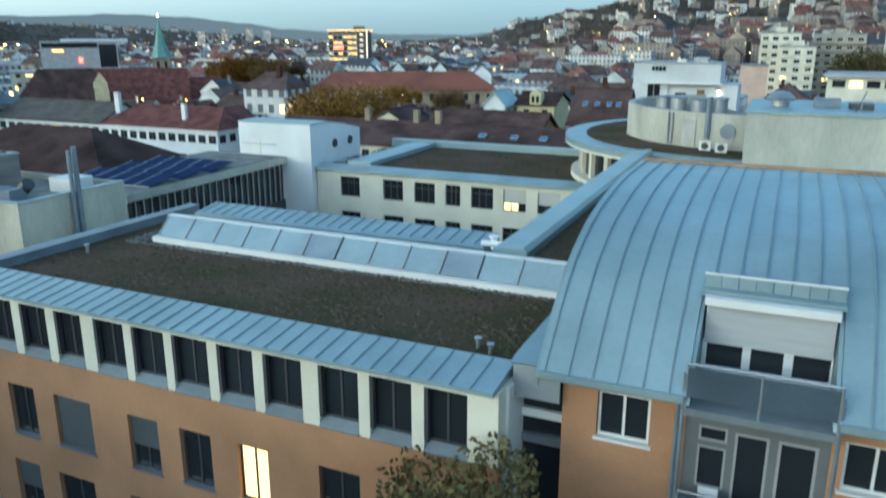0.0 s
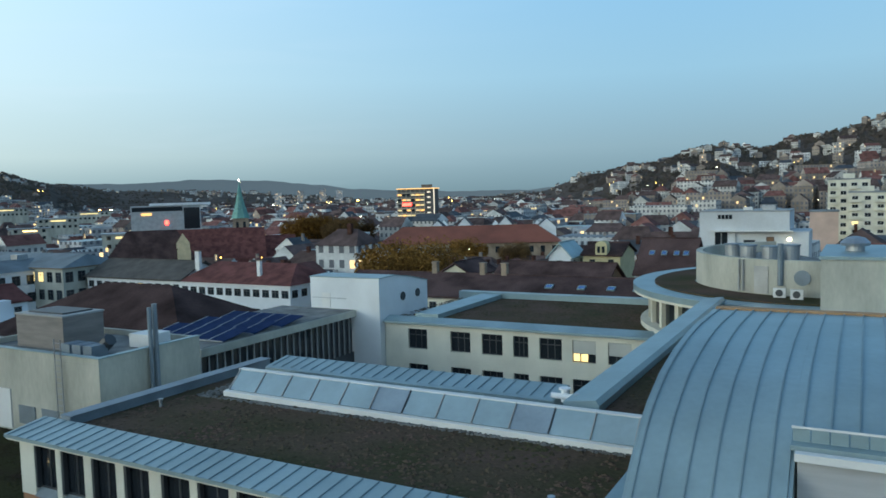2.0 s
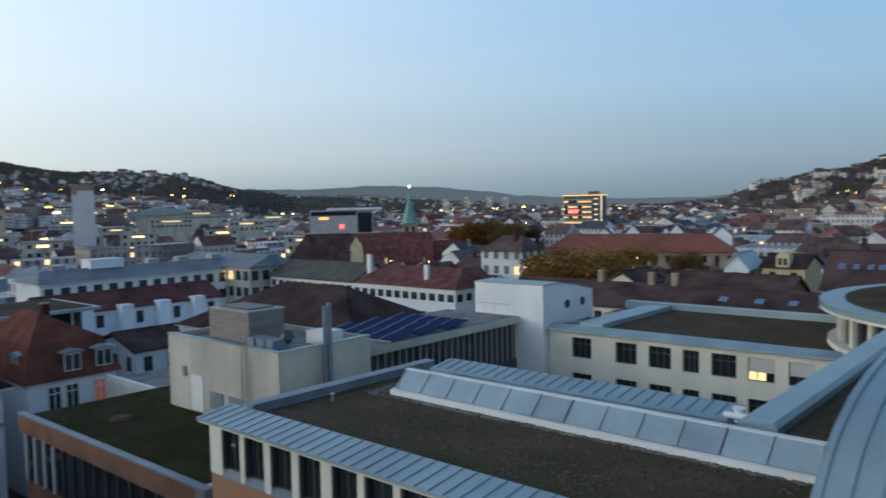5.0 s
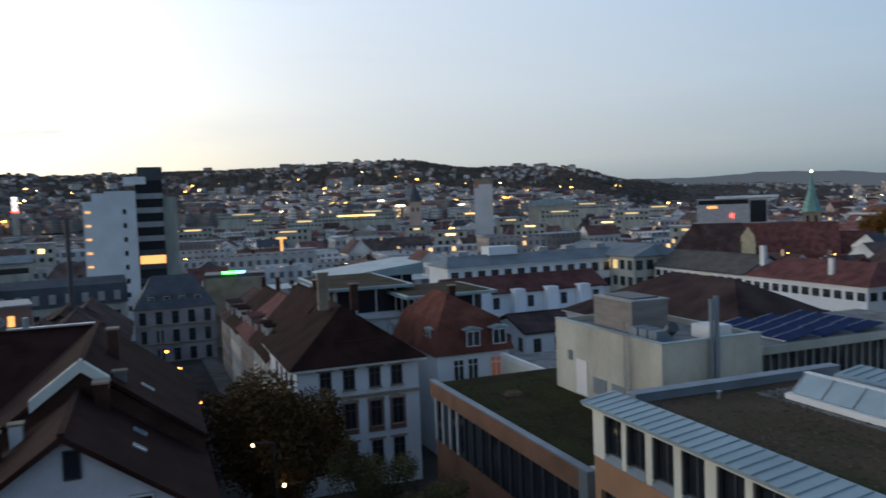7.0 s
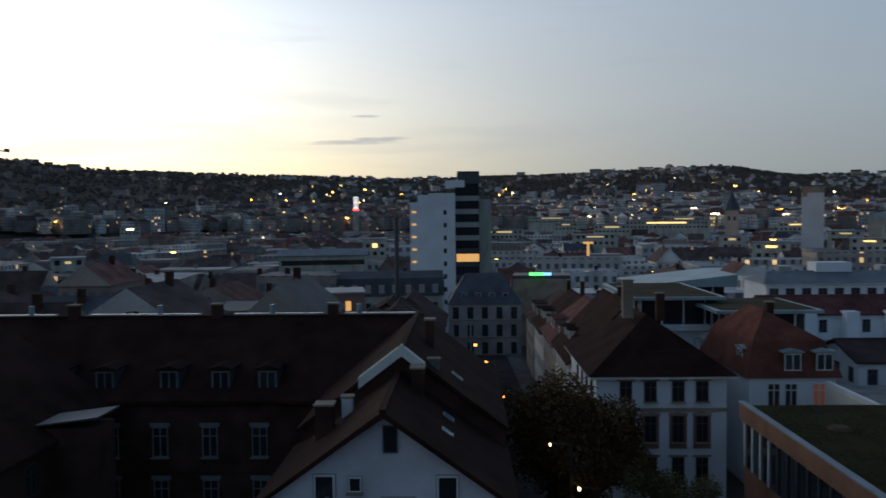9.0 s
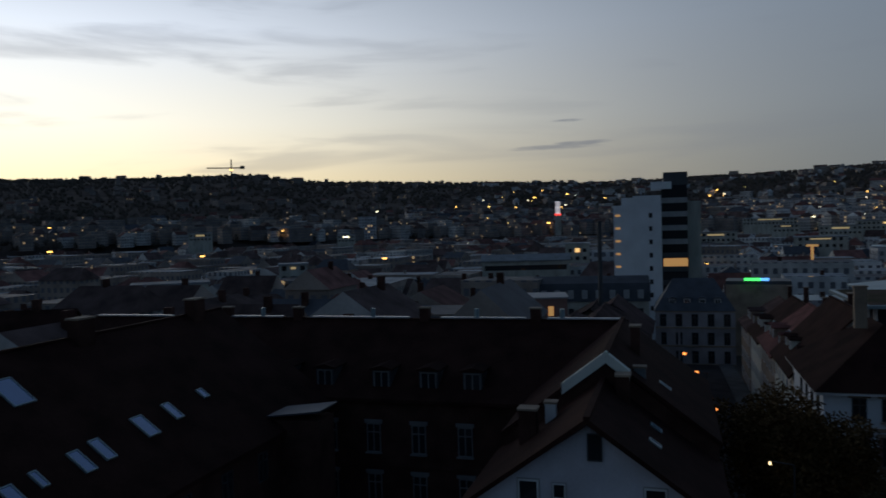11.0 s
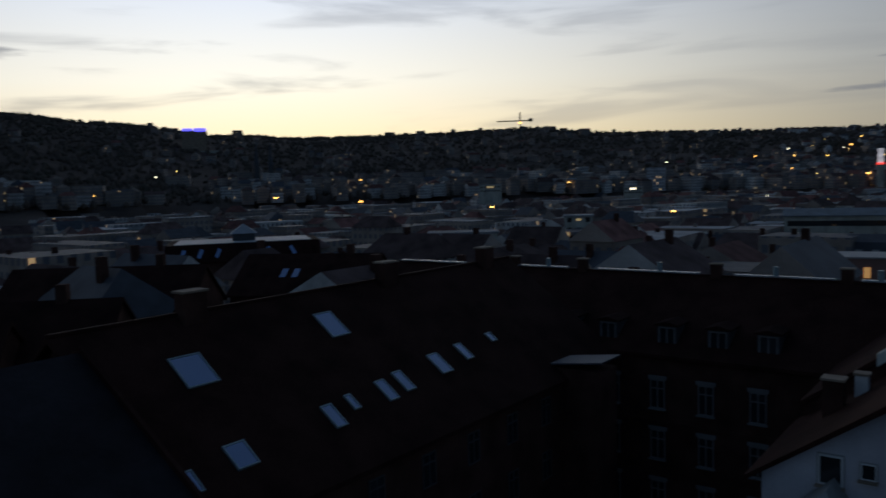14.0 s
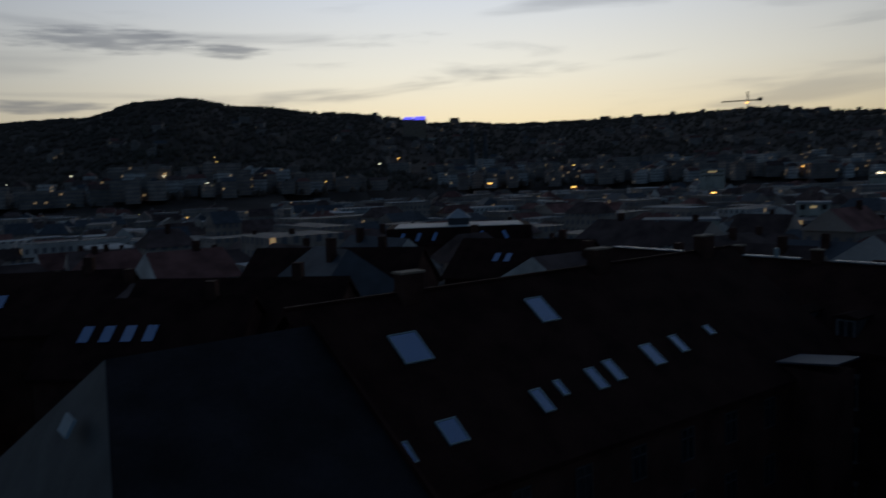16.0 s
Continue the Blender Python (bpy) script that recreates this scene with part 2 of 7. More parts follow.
LEAF_Y = mat("autumn_leaf", (.25, .125, .03), .8, 0, .35, .5, 3, 0, rand=.35, spec=.08)
LEAF_G = mat("dull_green_leaf", (.125, .105, .045), .8, 0, .35, .5, 3, 0, rand=.35, spec=.08)
LEAF_D = mat("brown_leaf", (.15, .088, .036), .8, 0, .35, .5, 3, 0, rand=.35, spec=.08)
WOODS = mat("hill_woods", (.115, .09, .074), .95, 0, .25, .012, .2, 0, rand=.1, col2=(.078, .071, .056), spec=.03)
COPPER = mat("green_copper", (.17, .36, .31), .7, .1, .2, .6, 6, .1)
CW_A = city_wall("pale_city_wall", (.58, .56, .52), .03)
CW_B = city_wall("ochre_city_wall", (.33, .27, .225), .025)
CW_C = city_wall("white_city_wall", (.72, .72, .70), .03)
CW_F = city_wall("far_office_wall", (.48, .48, .48), .12, bay=3.2, floor=3.4, power=2)
# city roof tiles, paled so that their colour holds the distance haze
HAZED_RED = mat("hazed_red_tile", (.20, .092, .078), .9, 0, .3, .3, 4, .2, rand=.3, spec=.15)
HAZED_BROWN = mat("hazed_brown_tile", (.12, .08, .072), .9, 0, .3, .3, 4, .2, rand=.3, spec=.15)
PEACH = mat("peach_render", (.58, .42, .34), .85, 0, .1, .3, 8, .1)
TAN = mat("tan_render", (.40, .36, .30), .85, 0, .12, .3, 8, .1)
LAMP_Y = glow("sodium_light", (1, .50, .10), 26)
LAMP_W = glow("white_light", (1, .86, .55), 20)
LIT_WIN = glow("lit_room", (1, .76, .34), 1.5)
LIT_OR = glow("lit_orange_room", (1, .55, .18), 1.7)
RED_NEON = glow("red_neon", (1, .06, .04), 9)
BLUE_NEON = glow("blue_neon", (.12, .12, 1), 9)
GREEN_NEON = glow("green_neon", (.05, 1, .15), 9)
CYAN_NEON = glow("azure_neon", (.1, .4, 1), 9)
SHOP_LIT = glow("lit_shopfront", (1, .62, .22), 5.5)
LIT_TOWER = glow("floodlight_glow", (.95, .97, 1), 2.4)

# ---------------------------------------------------------------- helpers for building
GRID = radians(-24)  # the quarter's street grid against the camera's first heading
LM = Matrix.Rotation(GRID, 4, "Z")


def at(x, y, z=0.0, turn=0.0):
    """A pose in the street grid, metres from the camera's foot."""
    return LM @ pose(x, y, z, 0, 0, turn)


def polar(bearing, r, z=0.0, turn=None):
    """A pose by bearing (degrees left of the first heading) and distance, facing the camera unless turned."""
    a = radians(bearing)
    return pose(-math.sin(a) * r, math.cos(a) * r, z, 0, 0, bearing if turn is None else turn)


def thing(name, m, label, category, group="", kind=""):
    e = new(name)
    e.empty_display_size = .3
    e.matrix_world = m
    return tagged(e, label, category, group, kind)


def mesh_of(name, bm, material):
    me = bpy.data.meshes.new(name)
    bm.to_mesh(me)
    bm.free()
    for q in (material if isinstance(material, (list, tuple)) else [material]):
        me.materials.append(q)
    return me


def part(name, bm, material, parent, label=""):
    ob = new(name, mesh_of(name, bm, material))
    ob.parent = parent
    return tagged(ob, label)


def shared(name, me, parent, x=0, y=0, z=0, turn=0, sx=1, sy=1, sz=1):
    """A piece that shares its mesh with others."""
    ob = new(name, me)
    ob.parent = parent
    ob.matrix_basis = Matrix.LocRotScale((x, y, z), Euler((0, 0, radians(turn))), (sx, sy, sz))
    return ob


def box(x0, x1, y0, y1, z0, z1, bm=None, mi=0):
    bm = bm or bmesh.new()
    v = [bm.verts.new(p) for p in ((x0, y0, z0), (x1, y0, z0), (x1, y1, z0), (x0, y1, z0), (x0, y0, z1), (x1, y0, z1), (x1, y1, z1), (x0, y1, z1))]
    for f in ((3, 2, 1, 0), (4, 5, 6, 7), (0, 1, 5, 4), (1, 2, 6, 5), (2, 3, 7, 6), (3, 0, 4, 7)):
        bm.faces.new([v[i] for i in f]).material_index = mi
    return bm


def prism(poly, a0, a1, axis="x", bm=None, mi=0):
    """A polygon drawn out along an axis. poly: (y, z) for x, (x, z) for y, (x, y) for z."""
    bm = bm or bmesh.new()
    put = {"x": lambda a, p: (a, p[0], p[1]), "y": lambda a, p: (p[0], a, p[1]), "z": lambda a, p: (p[0], p[1], a)}[axis]
    v0 = [bm.verts.new(put(a0, p)) for p in poly]
    v1 = [bm.verts.new(put(a1, p)) for p in poly]
    n = len(poly)
    fs = [bm.faces.new(v0[::-1]), bm.faces.new(v1)]
    for i in range(n):
        fs.append(bm.faces.new((v0[i], v0[(i + 1) % n], v1[(i + 1) % n], v1[i])))
    for f in fs:
        f.material_index = mi
    bmesh.ops.recalc_face_normals(bm, faces=fs)
    return bm


def tube(p, q, r, bm=None, n=8, r2=None):
    bm = bm or bmesh.new()
    p, q = Vector(p), Vector(q)
    a = (q - p).normalized()
    u = a.orthogonal().normalized()
    w = a.cross(u)
    r2 = r if r2 is None else r2
    ring = lambda c, rr: [bm.verts.new(c + (u * math.cos(6.2832 * i / n) + w * math.sin(6.2832 * i / n)) * rr) for i in range(n)]
    A, B = ring(p, r), ring(q, r2)
    for i in range(n):
        bm.faces.new((A[i], A[(i + 1) % n], B[(i + 1) % n], B[i]))
    bm.faces.new(A[::-1])
    bm.faces.new(B)
    return bm


def wall_with_holes(u0, u1, z0, z1, holes, y0, y1, bm=None, mi=0):
    """A wall along x between depths y0 (outside) and y1, with rectangular holes (u0, u1, z0, z1) that go through it."""
    bm = bm or bmesh.new()
    us = sorted({u0, u1, *[h[0] for h in holes], *[h[1] for h in holes]})
    zs = sorted({z0, z1, *[h[2] for h in holes], *[h[3] for h in holes]})
    us, zs = [u for u in us if u0 <= u <= u1], [z for z in zs if z0 <= z <= z1]
    open_ = lambda u, z: any(h[0] < u < h[1] and h[2] < z < h[3] for h in holes)
    solid = [[not open_((a + b) / 2, (c + d) / 2) for c, d in zip(zs, zs[1:])] for a, b in zip(us, us[1:])]

    def quad(*p):
        bm.faces.new([bm.verts.new(q) for q in p]).material_index = mi
    for i, (a, b) in enumerate(zip(us, us[1:])):
        for j, (c, d) in enumerate(zip(zs, zs[1:])):
            if not solid[i][j]:
                continue
            quad((a, y0, c), (b, y0, c), (b, y0, d), (a, y0, d))
            quad((b, y1, c), (a, y1, c), (a, y1, d), (b, y1, d))
            if i == 0 or not solid[i - 1][j]:
                quad((a, y1, c), (a, y0, c), (a, y0, d), (a, y1, d))
            if i == len(solid) - 1 or not solid[i + 1][j]:
                quad((b, y0, c), (b, y1, c), (b, y1, d), (b, y0, d))
            if j == 0 or not solid[i][j - 1]:
                quad((a, y0, c), (a, y1, c), (b, y1, c), (b, y0, c))
            if j == len(solid[i]) - 1 or not solid[i][j + 1]:
                quad((a, y0, d), (b, y0, d), (b, y1, d), (a, y1, d))
    bmesh.ops.remove_doubles(bm, verts=bm.verts, dist=1e-4)
    return bm


_frames = {}


def window(parent, x, y, z, w, h, turn=0, frame_mat=None, pane_mat=None, bars=1, sill=None, cross=False, name="window"):
    """A window with its frame, pane and sill. x, y, z: the middle of its foot; its outside faces -y before the turn."""
    frame_mat, pane_mat = frame_mat or FRAME_DK, pane_mat or PANE
    key = (round(w, 2), round(h, 2), frame_mat.name, bars, cross)
    if key not in _frames:
        t = min(.07, w * .08)
        holes, lights = [], bars + 1
        for i in range(lights):
            a, b = -w / 2 + t + (w - 2 * t) * i / lights + (t * .5 if i else 0), -w / 2 + t + (w - 2 * t) * (i + 1) / lights - (t * .5 if i < bars else 0)
            holes += [(a, b, t, h * .68), (a, b, h * .68 + t, h - t)] if cross else [(a, b, t, h - t)]
        bm = wall_with_holes(-w / 2, w / 2, 0, h, holes, 0, .08)
        _frames[key] = mesh_of("frame", bm, frame_mat)
    pk = ("pane", round(w, 2), round(h, 2), pane_mat.name)
    if pk not in _frames:
        _frames[pk] = mesh_of("pane", box(-w / 2 + .02, w / 2 - .02, .035, .05, .02, h - .02), pane_mat)
    win = shared(name, _frames[key], parent, x, y, z, turn)
    shared("pane", _frames[pk], win)
    if sill:
        sk = ("sill", round(w, 2), sill.name)
        if sk not in _frames:
            _frames[sk] = mesh_of("sill", box(-w / 2 - .08, w / 2 + .08, -.22, .06, -.07, -.004), sill)
        shared("sill", _frames[sk], win)
    return win

OFF = {}


def gthing(name, x, y, label, category, z=0.0, group="", kind=""):
    """A thing whose parts are written in the street grid's own metres."""
    e = thing(name, at(x, y, z), label, category, group, kind)
    OFF[e.name] = (x, y, z)
    return e


def gpart(name, bm, material, parent, label=""):
    ob = part(name, bm, material, parent, label)
    x, y, z = OFF[parent.name]
    ob.location = (-x, -y, -z)
    return ob


def gwindow(parent, x, y, z, w, h, turn=0, **k):
    ox, oy, oz = OFF[parent.name]
    return window(parent, x - ox, y - oy, z - oz, w, h, turn, **k)


# ---------------------------------------------------------------- ground and hills
# bearing of each stretch of skyline, its distance and its height above the eye's level as a slope
RIDGE = [(-75, 1500, .085), (-45, 1500, .085), (-28, 1500, .079), (-20.5, 1600, .052), (-17.5, 1700, .038), (-14.4, 1500, .044), (-10, 1900, .027), (-6, 2300, .018),
         (-2, 3200, -.004), (4, 4000, -.010), (10, 4000, -.008), (15, 3600, .000), (21, 3400, .007), (27, 3300, .011), (31, 3100, .019), (36, 2800, .038),
         (42, 2600, .042), (48, 2500, .054), (54, 2500, .052), (60, 2600, .049), (70, 2700, .046), (80, 2700, .051), (90, 2600, .056), (97, 2500, .066), (103, 2500, .064), (112, 2500, .062),
         (119, 2400, .067), (126, 2200, .081), (133, 2000, .092), (137, 1900, .101), (140, 1900, .098), (144, 2000, .078), (150, 2200, .074), (175, 2200, .07), (230, 2000, .07), (285, 1500, .085)]


def ridge_at(b):
    b = (b + 75) % 360 - 75
    for (b0, d0, s0), (b1, d1, s1) in zip(RIDGE, RIDGE[1:]):
        if b0 <= b <= b1:
            k = (b - b0) / (b1 - b0)
            k = k * k * (3 - 2 * k)
            return d0 + (d1 - d0) * k, s0 + (s1 - s0) * k
    return RIDGE[0][1:]


def smooth(a, b, v):
    k = min(1, max(0, (v - a) / (b - a)))
    return k * k * (3 - 2 * k)


def ground_z(x, y):
    r = math.hypot(x, y)
    d, s = ridge_at(math.degrees(math.atan2(-x, y)))
    top = EYE + d * s - 6
    base = -10 * smooth(70, 260, r)
    foot = d * (.34 if s > .02 else .7)
    if r < foot:
        return base
    z = base + (top - base) * smooth(foot - (d - foot) * .25, d * 1.02, r) if r < d else top - (r - d) * .02
    return z + noise.noise((x / 170, y / 170, 0)) * 7 * smooth(foot, d, r)


def build_ground():
    bm = bmesh.new()
    rs = [0, 30, 70, 110, 160, 220, 300, 420, 560, 700] + [760 + 65 * i for i in range(60)] + [4780]
    nb = 300
    rings = []
    for r in rs:
        if r == 0:
            rings.append([bm.verts.new((0, 0, 0))])
            continue
        ring = []
        for i in range(nb):
            a = 2 * math.pi * i / nb
            x, y = -math.sin(a) * r, math.cos(a) * r
            ring.append(bm.verts.new((x, y, ground_z(x, y))))
        rings.append(ring)
    for i in range(nb):
        bm.faces.new((rings[0][0], rings[1][(i + 1) % nb], rings[1][i]))
    for A, B in zip(rings[1:], rings[2:]):
        for i in range(nb):
            j = (i + 1) % nb
            bm.faces.new((A[i], A[j], B[j], B[i]))
    bmesh.ops.recalc_face_normals(bm, faces=bm.faces)
    for f in bm.faces:
        f.smooth = True
    ob = new("ground", mesh_of("ground", bm, GROUND))
    tagged(ob, "dark city ground rising to wooded hills", "ground", kind="structure")


build_ground()


def far_hills():
    """The hazy hills at the valley's end, a plain backdrop far behind everything."""
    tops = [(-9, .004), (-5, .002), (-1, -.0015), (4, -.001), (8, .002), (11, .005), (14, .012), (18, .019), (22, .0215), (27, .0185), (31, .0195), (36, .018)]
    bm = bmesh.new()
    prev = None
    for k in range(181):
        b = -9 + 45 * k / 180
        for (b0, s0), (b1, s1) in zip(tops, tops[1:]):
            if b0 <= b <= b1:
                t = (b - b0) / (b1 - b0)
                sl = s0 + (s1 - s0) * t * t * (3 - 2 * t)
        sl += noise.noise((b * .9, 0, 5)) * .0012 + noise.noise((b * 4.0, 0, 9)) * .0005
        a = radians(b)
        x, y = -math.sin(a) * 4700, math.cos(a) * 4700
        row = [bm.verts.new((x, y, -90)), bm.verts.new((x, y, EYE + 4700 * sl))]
        if prev:
            bm.faces.new((prev[0], prev[1], row[1], row[0]))
        prev = row
    tagged(new("backdrop", mesh_of("backdrop", bm, HAZE)), "backdrop of hills at the valley's end, evening haze painted into its blue-grey glow", "hills", kind="structure")


# the haze before these hills is put into their own glowing colour
HAZE = glow("haze_painted_hills", (.11, .15, .185), .72)
far_hills()


# ---------------------------------------------------------------- the office block with the planted roof
def office_block():
    b = gthing("office_block", -17.8, 17.3, "orange rendered office block with cream attic storey and planted roof", "building")
    X0, X1, Y0, Y1 = -28.6, -6.1, 17.3, 30.2
    tops = [(-8.27, -6.98), (-9.99, -8.65), (-11.7, -10.35), (-13.65, -12.28), (-15.38, -14.02), (-17.18, -15.75), (-18.89, -17.5), (-20.58, -19.23), (-22.44, -21.16),
            (-24.17, -22.85), (-25.9, -24.58), (-27.5, -26.2)]
    low = [(-25.64, -24.28), (-23.24, -21.41), (-19.64, -18.28), (-17.32, -16.01), (-14.94, -13.74), (-11.84, -10.41), (-9.0, -7.6), (-28.1, -26.9)]
    tops = [(a + .014 * min(0, a + 12), c + .014 * min(0, c + 12)) for a, c in tops]
    holes = [(a, c, 11.8, 13.82) for a, c in tops]
    gpart("attic_wall", wall_with_holes(X0, X1, 11.8, 14.0, holes, Y0, Y0 + .35), CREAM, b, "cream attic wall with slender piers")
    lower = []
    for k, z in enumerate((8.4, 5.15, 1.9)):
        lower += [(a - .3 * (k % 2), c - .3 * (k % 2), z, z + 2.05) for a, c in low]
    gpart("wall", wall_with_holes(X0, X1, 0, 11.795, lower, Y0 + .03, Y0 + .38), ORANGE, b, "warm orange rendered wall")
    bm = box(X0, X0 + .35, Y0 + .4, Y1, 0, 14.0)
    box(X0 + .36, X1, Y1 - .35, Y1, 0, 14.0, bm)
    box(X1 - .35, X1, Y0 + .4, Y1 - .36, 0, 14.0, bm)
    gpart("rear_wall", bm, CREAM, b)
    # one solid dark block stands in for the shade of the rooms
    gpart("inner_floor", box(X0 + .4, X1 - .4, Y0 + 2.0, Y1 - .4, .1, 13.6), FRAME_DK, b, "solid dark block in place of the shaded rooms behind the glass")
    for a, c in tops:
        gwindow(b, (a + c) / 2, Y0 + .2, 12.1, c - a, 1.7, bars=1)
        gpart("sill", prism([(Y0 - .06, 11.8), (Y0 - .06, 11.84), (Y0 + .2, 12.1), (Y0 + .3, 12.1), (Y0 + .3, 11.8)], a + .005, c - .005, "x"), GREYROOF, b, "sloping sheet-metal sill")
        gpart("jamb", box(a - .01, a + .11, Y0 + .02, Y0 + .19, 12.12, 13.8), FRAME_DK, b)
    n = 0
    for a, c, z0, z1 in lower:
        n += 1
        gwindow(b, (a + c) / 2, Y0 + .2, z0 + .02, c - a, 2.0, sill=STEEL, pane_mat=LIT_WIN if n == 5 else None)
        if n in (2, 3, 9, 14):
            gpart("roller_blind", box(a + .05, c - .05, Y0 + .15, Y0 + .19, z0 + (.1 if n == 2 else .9), z1 - .03), mat("grey_blind", (.075, .085, .092), .8, 0, .1), b, "lowered grey roller blind")
    # roof
    gpart("planted_roof", box(X0 + 1.1, X1 + .2, Y0 + 1.35, Y1 - 1.9, 13.9, 14.12), SEDUM, b, "brown sedum roof")
    prof = [(Y0 - .32, 14.0), (Y0 - .32, 14.13), (Y0 + 1.35, 14.36), (Y0 + 1.42, 14.36), (Y0 + 1.42, 14.0)]
    gpart("eaves_sheet", prism(prof, X0 - .45, X1 - .05, "x"), ZINC, b, "standing-seam zinc eaves")
    gpart("soffit", box(X0 - .4, X1 - .1, Y0 - .28, Y0 + .3, 13.93, 13.996), CREAM, b)
    rib = mesh_of("seam", prism([(Y0 - .33, 14.12), (Y0 - .33, 14.165), (Y0 + 1.36, 14.395), (Y0 + 1.36, 14.35)], -.011, .011, "x"), SEAM)
    for i in range(38):
        shared("seam", rib, b, X0 - .2 + i * .595 + 17.8, -17.3, 0)
    gpart("parapet", box(X0 + .55, X0 + 1.1, Y0 + 1.43, Y1, 14.0, 14.48), ZINC_DK, b, "dark sheet-clad parapet")
    gpart("parapet_coping", box(X0 + .48, X0 + 1.17, Y0 + 1.43, Y1, 14.484, 14.53), ZINC_DK, b)
    gpart("rear_roof", prism([(28.2, 14.2), (28.2, 14.6), (28.4, 14.66), (29.8, 14.88), (29.95, 14.82), (29.95, 14.2)], X0 + 2.6, -10.9, "x"), ZINC, b, "zinc-covered rear roof edge")
    rib = mesh_of("seam", prism([(28.4, 14.65), (28.4, 14.70), (29.8, 14.92), (29.8, 14.87)], -.011, .011, "x"), SEAM)
    for i in range(25):
        shared("seam", rib, b, X0 + 2.9 + i * .595 + 17.8, -17.3, 0)
    # long rooflight
    s = gthing("rooflight", -16.2, 25.6, "long glazed rooflight with white kerb on planted roof", "rooflight", z=14.12)
    L0, L1 = -25.35, -5.6
    gpart("kerb", prism([(25.35, 14.121), (25.35, 14.34), (25.5, 14.37), (28.0, 14.37), (28.0, 14.121)], L0, L1, "x"), FRAME_WH, s, "white sheet-metal kerb")
    gpart("back", prism([(26.4, 14.38), (26.4, 15.1), (26.55, 15.1), (28.0, 14.75), (28.0, 14.38)], L0 + .2, L1, "x"), ZINC, s)
    gpart("ridge_cap", box(L0 + .15, L1, 26.24, 26.52, 15.105, 15.19), FRAME_WH, s)
    for i in range(13):
        a = L0 + .25 + i * 1.52
        c = min(a + 1.52, L1)
        pm = mat("dusty_pane", (.25, .32, .38), .35, 0, .15) if i in (5, 9) else SKYPANE
        gpart("pane", prism([(25.52, 14.38), (25.50, 14.42), (26.24, 15.14), (26.28, 15.1)], a + .03, c - .03, "x"), pm, s)
        gpart("glazing_bar", prism([(25.48, 14.42), (25.46, 14.46), (26.22, 15.18), (26.26, 15.14)], a - .018, a + .018, "x"), FRAME_DK if i in (6, 10) else FRAME_GY, s)
    gpart("end_cheek", prism([(25.45, 14.38), (26.4, 15.1), (26.4, 14.38)], L0 + .17, L0 + .24, "x"), FRAME_WH, s)
    # vents at the back
    v = gthing("roof_vent", -9.9, 28.9, "small white vent cowls on roof edge", "vent", z=15.0)
    gpart("cowl", tube((-10.1, 28.9, 14.8), (-10.1, 28.9, 15.3), .16), WHITE, v)
    gpart("cap", tube((-10.1, 28.9, 15.3), (-10.1, 28.9, 15.36), .25), WHITE, v)
    gpart("flue", tube((-9.5, 28.6, 14.8), (-9.5, 28.6, 15.25), .12), STEEL, v)
    gpart("duct", tube((-10.6, 28.75, 15.05), (-9.7, 28.75, 15.05), .12), WHITE, v)
    # the block stands a little askew in the street grid
    b.matrix_world = at(-17.8, 17.42, 0, -.8)
    s.matrix_world = at(-16.0, 25.03, 14.12, -.8)
    v.matrix_world = at(-10.2, 28.5, 14.75, -.8)


office_block()


# ---------------------------------------------------------------- the barrel-roofed block
BARREL = [(17.7, 14.62), (18.0, 14.9), (18.5, 15.38), (19.1, 15.9), (19.7, 16.35), (20.15, 16.66), (20.9, 17.05), (22.4, 17.55), (24.1, 17.85), (26.0, 18.03), (28.0, 18.1), (31.6, 18.05)]


def refined(poly, k=5):
    """A smooth curve through the points of a profile."""
    out = []
    for i in range(len(poly) - 1):
        p0, p1, p2, p3 = poly[max(i - 1, 0)], poly[i], poly[i + 1], poly[min(i + 2, len(poly) - 1)]
        for j in range(k):
            t = j / k
            out.append(tuple(.5 * (2 * b + (c - a) * t + (2 * a - 5 * b + 4 * c - d) * t * t + (3 * b - a - 3 * c + d) * t ** 3) for a, b, c, d in zip(p0, p1, p2, p3)))
    return out + [poly[-1]]


